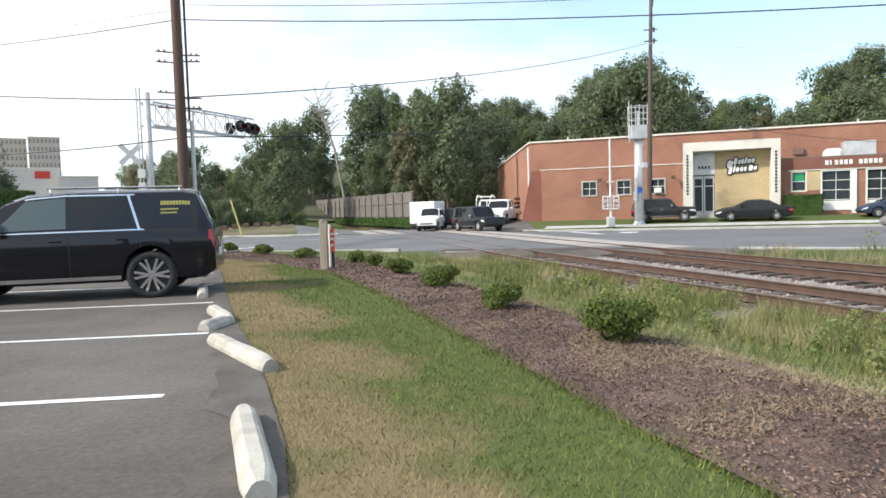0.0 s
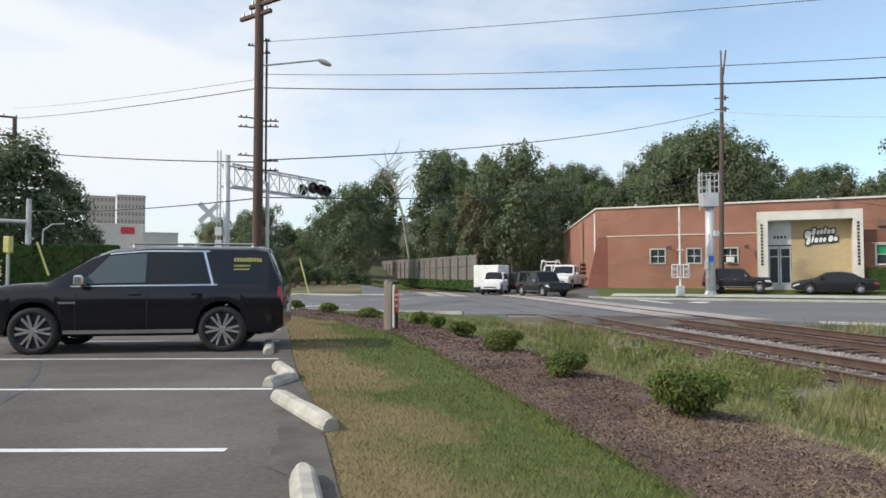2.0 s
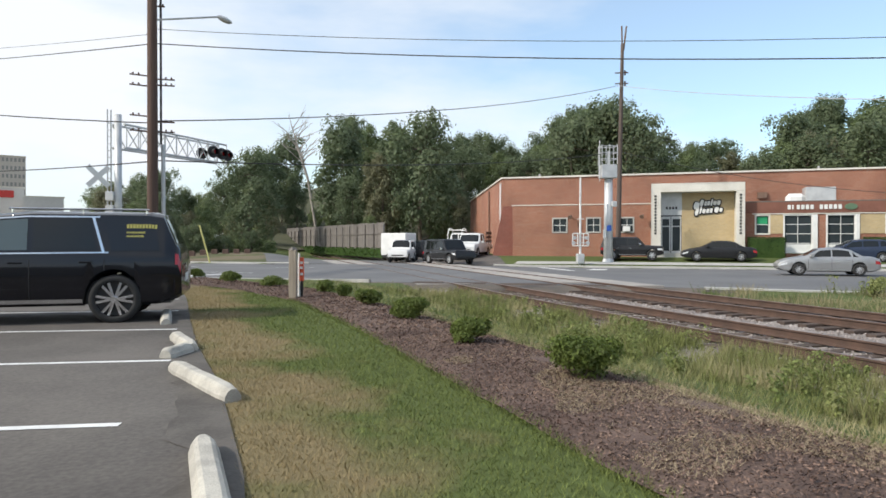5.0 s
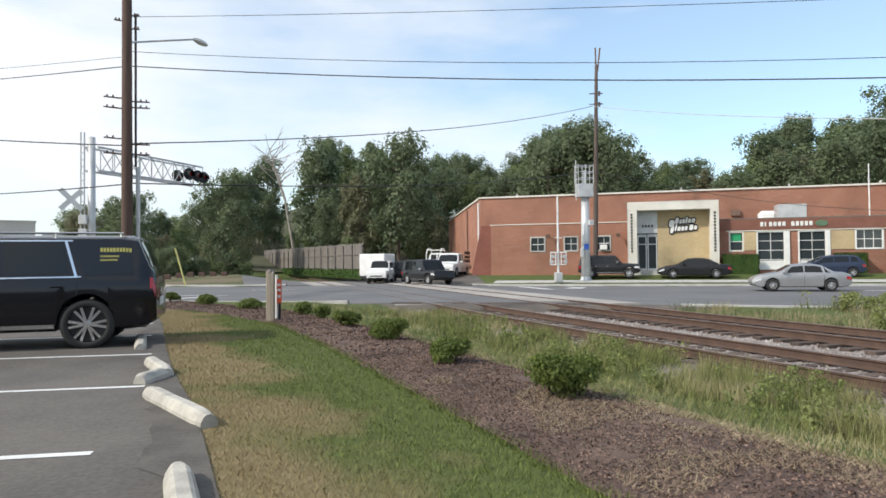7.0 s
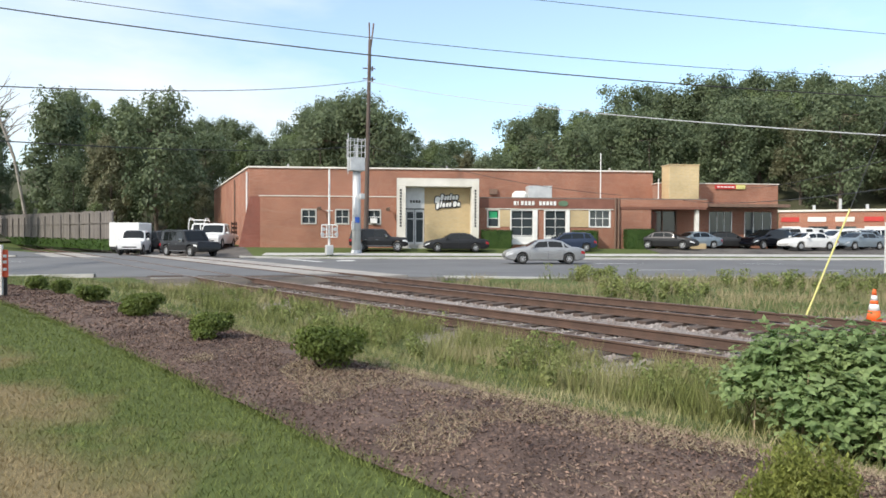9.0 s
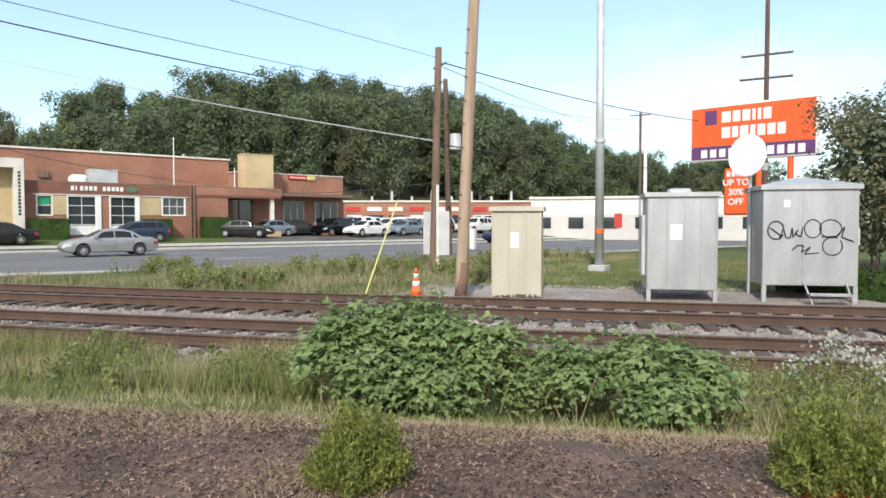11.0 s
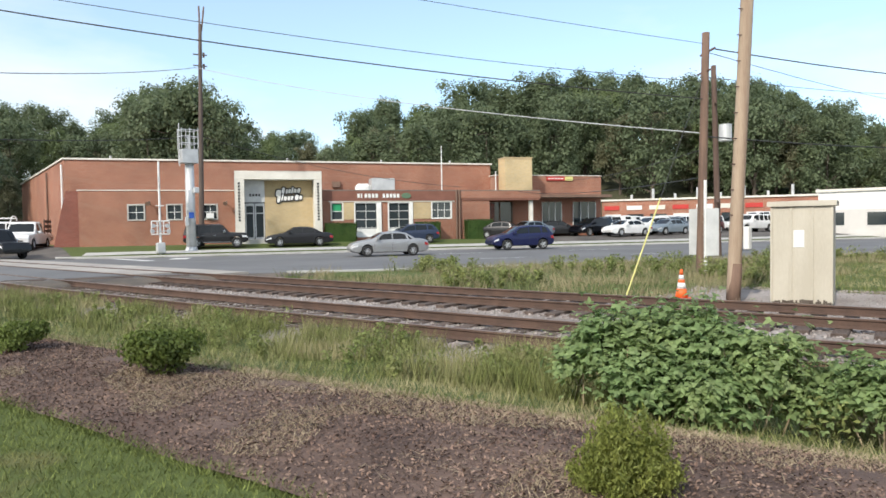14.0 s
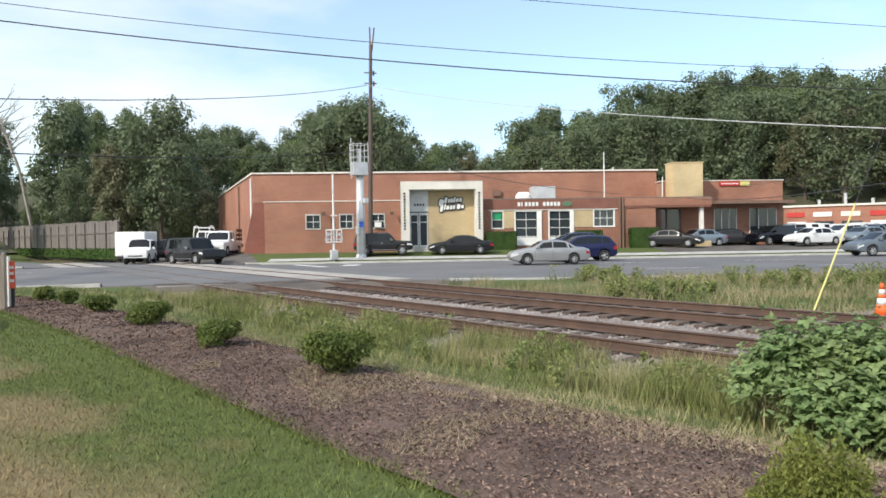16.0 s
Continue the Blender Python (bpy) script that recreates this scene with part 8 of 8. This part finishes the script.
def vine(x, y, z, lobes, n, label):
    """A thicket of broad lobed leaves: each leaf of three pointed lobes."""
    o = empty("vine_thicket", Matrix.Translation((x, y, z)), label, "bush")
    p, d = blob_points(n, lobes, 0.8)
    k = rng.random(n) < 0.3
    p[k] += rng.normal(0, 0.09, (int(k.sum()), 3))
    p[:, 2] += np.array([0.16 * noise.noise((a * 2.6, b * 2.6, 5)) + 0.08 * noise.noise((a * 8, b * 8, 1)) for a, b in p[:, :2]])
    p[:, 2] = np.maximum(p[:, 2], 0.04)
    nrm = d * 0.55 + np.array([0, 0, 0.75]) + rng.normal(0, 0.35, (n, 3))
    nrm /= np.linalg.norm(nrm, axis=1)[:, None]
    t = np.cross(nrm, rng.normal(0, 1, (n, 3))); t /= np.linalg.norm(t, axis=1)[:, None]
    s = np.cross(nrm, t)
    sz = (0.064 * rng.uniform(0.45, 1.3, n))[:, None]
    out = []
    for ang, ln in ((0, 1.0), (1.15, 0.78), (-1.15, 0.78)):
        dr = t * math.cos(ang) + s * math.sin(ang)
        sd2 = np.cross(nrm, dr)
        base = p - t * sz * 0.25
        mid = base + dr * sz * 0.5 * ln
        out.append(np.stack([base, mid + sd2 * sz * 0.27 + nrm * sz * 0.06, base + dr * sz * ln - nrm * sz * 0.1, mid - sd2 * sz * 0.27 + nrm * sz * 0.06], 1))
    soup("leaves", np.stack(out, 1), 4, M["leaf_big"], o)
    bm = bmesh.new()
    r = random.Random(3)
    for i in range(34):
        l = lobes[i % len(lobes)]
        e = Vector((l[0] + r.uniform(-0.3, 0.3), l[1] + r.uniform(-0.3, 0.3), l[2] + r.uniform(-0.1, 0.15)))
        tube(bm, (l[0] + r.uniform(-0.2, 0.2), l[1] + r.uniform(-0.2, 0.2), -0.05), e, 0.008, 0.004, 5)
    part("undergrowth", bm, M["straw"], o)["kind"] = "stuff"
    return o


tdv = Vector((0.33, -0.944, 0))            # along the tracks, towards the huts


def lobe(s, o, z, r, rz):
    v = tdv * s + Vector((0.944, 0.33, 0)) * o
    return (v.x, v.y, z, r, r, rz)


vine(4.75, 3.35, -0.2, [lobe(-0.75, 0.1, 0.34, 0.32, 0.28), lobe(-0.4, 0.0, 0.48, 0.38, 0.36), lobe(0.0, 0.15, 0.54, 0.42, 0.33), lobe(0.4, 0.1, 0.44, 0.4, 0.33), lobe(0.75, 0.0, 0.45, 0.34, 0.32), lobe(-0.1, -0.25, 0.3, 0.4, 0.3), lobe(0.4, -0.3, 0.25, 0.35, 0.25), lobe(0.0, 0.55, 0.36, 0.4, 0.32), lobe(-0.55, 0.5, 0.3, 0.35, 0.28)], 10500, "dense thicket of broad green lobed leaves beside the tracks")
vine(5.45, 1.55, -0.2, [lobe(-0.85, 0.05, 0.24, 0.3, 0.22), lobe(-0.5, 0, 0.28, 0.33, 0.25), lobe(0, 0.1, 0.34, 0.36, 0.25), lobe(0.45, 0, 0.3, 0.33, 0.25), lobe(0.2, -0.3, 0.2, 0.3, 0.2)], 5600, "low thicket of broad green lobed leaves beside the tracks")


# hedges by the building and beyond the lot
def hedge(x0, y0, x1, y1, z, w, h, label, n, leaf=0.1):
    d = Vector((x1 - x0, y1 - y0, 0))
    o = empty("hedge", Matrix.Translation((x0, y0, z)) @ Matrix.Rotation(math.atan2(d.y, d.x), 4, "Z"), label, "hedge")
    L = d.length
    q = rng.random((n, 3)) * np.array([L, w, h])
    f = rng.integers(0, 5, n)
    nr = np.zeros((n, 3))
    for i, (ax, v, s) in enumerate(((1, 0, -1), (1, w, 1), (2, h, 1), (0, 0, -1), (0, L, 1))):
        sel = f == i
        q[sel, ax] = v - s * rng.random(sel.sum()) * 0.06
        nr[sel, ax] = s
    soup("leaves", leaves(q, nr, leaf, rng, 0.1, 0.7), 4, M["leaf_hedge"], o)
    bm = bmesh.new(); box(bm, 0.08, 0.08, -0.1, L - 0.08, w - 0.08, h - 0.08); part("core", bm, M["leaf_hedge"], o)
    return o


for a0, a1, b, h in ((6.9, 9.35, FB - 1.3, 1.4), (14.4, 16.4, FB - 1.2, 1.4), (18.6, 21.0, FB - 1.5, 1.55)):
    x0, y0 = flat(a0, b); x1, y1 = flat(a1, b)
    hedge(x0, y0, x1, y1, land(x0, y0) + 0.1, 0.9, h, "square clipped dark green hedge before the building", 1500)
h0, h1 = at(38.6, 48), at(31.5, 46)
hedge(h0.x, h0.y, h1.x, h1.y, 0.0, 1.6, 3.2, "tall clipped hedge beyond the parking lot", 5000, 0.2)
for i in range(13):
    p = at(20.6 - i * 0.72, 67 + i * 1.1 + random.uniform(-1.5, 1.5))
    plant((1, 3, 4)[i % 3], p.x, p.y, land(p.x, p.y) - 0.8, random.uniform(0.2, 0.34), 1.0, "bush in the undergrowth beside the tracks", 1.15)
p0, p1 = at(-92.0, 17.5), at(-84.5, 18.5)
hedge(p1.x, p1.y, p0.x, p0.y, -0.3, 0.8, 0.6, "low grey-green weeds round the huts", 1200, 0.1)


q0, q1 = at(2.7, 59.3), at(10.4, 108)
hedge(q1.x, q1.y, q0.x, q0.y, 0.1, 0.9, 0.75, "dark weeds along the foot of the fence", 3000, 0.25)


# ---- grass, chips and stones ----
def tufts(n, xy, h0, h1, w, lean, zf):
    """Blades: one narrow leaning triangle each."""
    z = np.array([zf(x, y) for x, y in xy])
    a = rng.random(n) * 6.283
    hgt = rng.uniform(h0, h1, n) * (0.6 + 0.7 * rng.random(n))
    base = np.c_[xy, z - 0.01]
    s = np.c_[np.cos(a), np.sin(a), 0 * a] * (w * rng.uniform(0.6, 1.4, n))[:, None]
    b = rng.random(n) * 6.283
    tip = base + np.c_[np.cos(b) * hgt * lean, np.sin(b) * hgt * lean, hgt]
    return np.stack([base - s, base + s, tip], 1)


def pick(n, box_, ok):
    out = np.zeros((0, 2))
    while len(out) < n:
        q = rng.random((n, 2)) * (np.array(box_[2:]) - box_[:2]) + box_[:2]
        q = q[[ok(x, y) for x, y in q]]
        out = np.r_[out, q]
    return out[:n]


lawn_ok = lambda x, y: along(LOT_EDGE, y) + 0.02 < x < along(BED_L, y) + 0.05 * math.sin(y * 9)
near = pick(52000, (-3.5, 1.6, 2.3, 8.5), lawn_ok)
mid = pick(30000, (-9, 8.5, 1.0, 22.0), lawn_ok)
g1 = soup("lawn_grass", np.r_[tufts(len(near), near, 0.025, 0.05, 0.0035, 0.7, land), tufts(len(mid), mid, 0.03, 0.055, 0.006, 0.7, land)], 3, M["blades"])
tagged(g1, "short mown grass, green with dry brown patches", "grass", kind="stuff")
verge_ok = lambda x, y: along(BED_R, y) - 0.08 - 0.2 * noise.noise((x * 2, y * 2, 0)) < x and track_u(x, y) < -3.35
v1 = pick(26000, (0.0, -1.5, 9.5, 12), verge_ok)
v2 = pick(9000, (-5.5, 12, 4.5, 24), verge_ok)
g2 = soup("verge_grass", np.r_[tufts(len(v1), v1, 0.05, 0.13, 0.004, 0.6, land), tufts(len(v2), v2, 0.06, 0.15, 0.007, 0.6, land)], 3, M["weeds"])
tagged(g2, "rough unmown verge grass beside the tracks", "grass", kind="stuff")
tall_ok = lambda x, y: across(x, y) < 22.3 and -5.6 + 0.9 * noise.noise((x * 0.6, y * 0.6, 4)) < track_u(x, y) < -3.1 and noise.noise((x * 0.9, y * 0.9, 9)) > -0.12
t1 = pick(21000, (2.5, -2, 11, 12), tall_ok)
t2 = pick(9000, (-1.0, 12, 6.0, 24), tall_ok)
g3 = soup("tall_weeds", np.r_[tufts(len(t1), t1, 0.1, 0.34, 0.005, 0.4, land), tufts(len(t2), t2, 0.12, 0.36, 0.008, 0.4, land)], 3, M["weeds"])
tagged(g3, "tall green and straw-coloured weeds along the tracks", "grass", kind="stuff")
far_ok = lambda x, y: track_u(x, y) > 4.3 and across(x, y) < ROAD0 - 0.8 + 0.4 * noise.noise((x, y, 2)) and noise.noise((x * 0.35, y * 0.35, 6)) > -0.35 and not (x > 13 and y < 9)
f1 = pick(26000, (7, 3, 34, 24), far_ok)
g4 = soup("far_weeds", tufts(len(f1), f1, 0.1, 0.34, 0.01, 0.45, land), 3, M["far_weeds"])
tagged(g4, "rough dry and green weeds between the tracks and the street", "grass", kind="stuff")
bed_ok = lambda x, y: along(BED_L, y) < x < along(BED_R, y)
bz_ = lambda x, y: land(x, y) + 0.02 + 0.05 * math.sin(math.pi * min(1, max(0, (x - along(BED_L, y)) / (along(BED_R, y) - along(BED_L, y)))))
hut_ok = lambda x, y: track_u(x, y) > 6.1 + 0.5 * noise.noise((x, y, 4)) and across(x, y) < ROAD0 - 0.7
hq = pick(30000, (13.5, -3, 33, 13), hut_ok)
g5 = soup("hut_grass", tufts(len(hq), hq, 0.05, 0.13, 0.008, 0.6, land), 3, M["weeds"])
tagged(g5, "short rough grass round the relay huts", "grass", kind="stuff")
cq = np.r_[pick(46000, (-1.5, -1.0, 6, 10), bed_ok), pick(14000, (-9.5, 10, 1.5, 25), bed_ok)]
cz_ = np.array([bz_(x, y) for x, y in cq])
cp_ = np.c_[cq, cz_ + 0.005]
ch = soup("bark_chips", leaves(cp_, np.tile([0, 0, 1.2], (len(cp_), 1)), np.where(cq[:, 1] < 10, 0.028, 0.05), rng, 0.0, 0.42), 4, M["chips"])
tagged(ch, "loose dark brown bark chips", "mulch", kind="stuff")
sq = pick(26000, (-1.0, -1.0, 6.4, 9), lambda x, y: along(BED_L, y) < x < along(BED_R, y) + 0.25 and noise.noise((x * 1.1, y * 1.1, 7)) + 0.75 * (x - along(BED_L, y)) / (along(BED_R, y) - along(BED_L, y)) - 0.12 * max(0, abs(y - 3.6) - 1.2) > 0.36)
stw = soup("dry_straw", tufts(len(sq), sq, 0.014, 0.036, 0.003, 1.7, lambda x, y: bz_(x, y) + 0.006), 3, M["straw"])
tagged(stw, "scattered dry straw and dead grass on the mulch", "straw", kind="stuff")

lq = pick(1500, (0.3, -0.5, 6.4, 8), lambda x, y: along(BED_L, y) + 0.35 < x < along(BED_R, y) + 0.2 and noise.noise((x * 0.9, y * 0.9, 7)) + 0.5 * (x - along(BED_L, y)) / (along(BED_R, y) - along(BED_L, y)) > 0.2)
ls = soup("long_straw", tufts(len(lq), lq, 0.012, 0.03, 0.0028, 5.0, lambda x, y: bz_(x, y) + 0.012), 3, M["straw"])
tagged(ls, "long pale dry stalks lying on the mulch", "straw", kind="stuff")
fq = pick(9000, (-3.0, 1.0, 2.8, 16), lambda x, y: abs(x - along(BED_L, y) - 0.07 * noise.noise((y * 2.3, 0, 1))) < 0.07 + 0.05 * noise.noise((y * 5, 2, 0)))
fg = soup("edge_grass", tufts(len(fq), fq, 0.03, 0.075, 0.004, 0.8, land), 3, M["blades"])
tagged(fg, "longer green grass overhanging the mulch bed's edge", "grass", kind="stuff")


def leafy(n_clumps, box_, ok, h0, h1, leaf, name, label):
    """Leafy weeds: upright clumps of small pointed leaves."""
    cc = pick(n_clumps, box_, ok)
    pts, out = [], []
    for x, y in cc:
        h, k = rng.uniform(h0, h1), int(rng.integers(40, 110))
        f = rng.random(k) ** 0.7
        rr = h * (0.12 + 0.3 * f) * np.sqrt(rng.random(k))
        a = rng.random(k) * 6.283
        pts.append(np.c_[x + np.cos(a) * rr, y + np.sin(a) * rr, land(x, y) + f * h])
        out.append(np.c_[np.cos(a) * 0.6, np.sin(a) * 0.6, np.full(k, 0.7)])
    ob = soup(name, leaves(np.concatenate(pts), np.concatenate(out), leaf, rng, 0.25, 0.42), 4, M["leaf_weed"])
    return tagged(ob, label, "weeds", kind="stuff")


leafy(230, (2.4, -1.5, 10, 12), lambda x, y: -6.1 < track_u(x, y) < -3.0 and x > along(BED_R, y) + 0.3 and noise.noise((x * 0.8, y * 0.8, 21)) > -0.05, 0.12, 0.4, 0.055, "leafy_weeds", "leafy green weeds along the tracks")
leafy(75, (-1.5, 12, 6.0, 20), lambda x, y: -5.6 < track_u(x, y) < -2.9 and across(x, y) < 21.5 and noise.noise((x * 0.7, y * 0.7, 21)) > -0.1, 0.1, 0.28, 0.07, "leafy_weeds", "leafy green weeds along the tracks")
leafy(230, (8, 6, 30, 23), lambda x, y: far_ok(x, y) and noise.noise((x * 0.3, y * 0.3, 31)) > 0.12, 0.2, 0.62, 0.1, "leafy_weeds", "bushy green weeds between the tracks and the street")

# dry grass at the bed's far edge and tall stalks round the thickets
eq = pick(16000, (-2.0, -1.0, 6.6, 14), lambda x, y: abs(x - along(BED_R, y) - 0.1 - 0.15 * noise.noise((x * 1.7, y * 1.7, 8))) < 0.3)
eg = soup("dry_edge_grass", tufts(len(eq), eq, 0.015, 0.06, 0.0035, 1.3, land), 3, M["straw"])
tagged(eg, "bleached dead grass along the mulch bed", "grass", kind="stuff")
kq = pick(5200, (3.0, -0.5, 6.6, 6.5), lambda x, y: -5.9 < track_u(x, y) < -3.6 and noise.noise((x * 1.6, y * 1.6, 12)) > 0.02)
kg = soup("weed_stalks", tufts(len(kq), kq, 0.16, 0.42, 0.005, 0.4, land), 3, M["weeds"])
tagged(kg, "tall leaning green weed stalks among the thickets", "grass", kind="stuff")


def pebbles(n, pts, size):
    d = np.array([[1, 0, 0], [0, 1, 0], [-1, 0, 0], [0, -1, 0], [0, 0, 1]]) * np.array([1, 1, 0.75])
    v = d[None] * (size * rng.uniform(0.5, 1.3, n))[:, None, None] * rng.uniform(0.7, 1.3, (n, 5, 3)) + pts[:, None]
    return v[:, [[0, 1, 4], [1, 2, 4], [2, 3, 4], [3, 0, 4]]].reshape(-1, 3)


bq = pick(26000, (1.5, -3, 17, 24), lambda x, y: -3.7 < track_u(x, y) < 4.4)
bp_ = np.array([(x, y, bed_z(track_u(x, y)) + 0.005) for x, y in bq])
stn = soup("ballast_stones", pebbles(len(bp_), bp_, 0.035), 3, M["stones"])
tagged(stn, "loose grey and brown ballast stones", "gravel", kind="stuff")
gb = grid_sheet("gravel_strip", [-4 + 0.6 * i for i in range(24)], [4.35 + 0.25 * i for i in range(9)], lambda y, u: track_point(u + 0.15 * noise.noise((y, u, 3)), y, land(*track_point(u, y)[:2]) + 0.012 - 0.05 * (u > 6.2)), M["ballast"])
tagged(gb, "grey gravel strip along the tracks", "ground", kind="structure")
gq = pick(7000, (12.5, -4, 19, 10), lambda x, y: 4.2 < track_u(x, y) < 6.8)
gp_ = np.array([(x, y, land(x, y) + 0.0) for x, y in gq])
tagged(soup("gravel", pebbles(len(gp_), gp_, 0.03), 3, M["stones"]), "grey gravel round the relay huts", "gravel", kind="stuff")


# ---- what moves ----
def motions():
    zr = -0.31
    sil_rows = [(0.0, pose(*flat(11.9, 39.5), zr, 0, 0, 180 - 19.5)), (1.0, pose(*flat(10.2, 39.5), zr, 0, 0, 180 - 19.5)), (2.2, pose(*flat(8.9, 39.5), zr, 0, 0, 180 - 19.5)),
                (3.2, pose(*flat(8.75, 39.5), zr, 0, 0, 180 - 19.5)), (16.0, pose(*flat(8.75, 39.5), zr, 0, 0, 180 - 19.5))]
    walk(silver_car, sil_rows)
    walk(blue_car, [(t, pose(*flat(a, 43.6), zr, 0, 0, 180 - 19.5)) for t, a in BLUE])
    walk(grey_car, [(t, pose(*flat(a, 43.6), zr, 0, 0, 180 - 19.5)) for t, a in GREY])


motions()
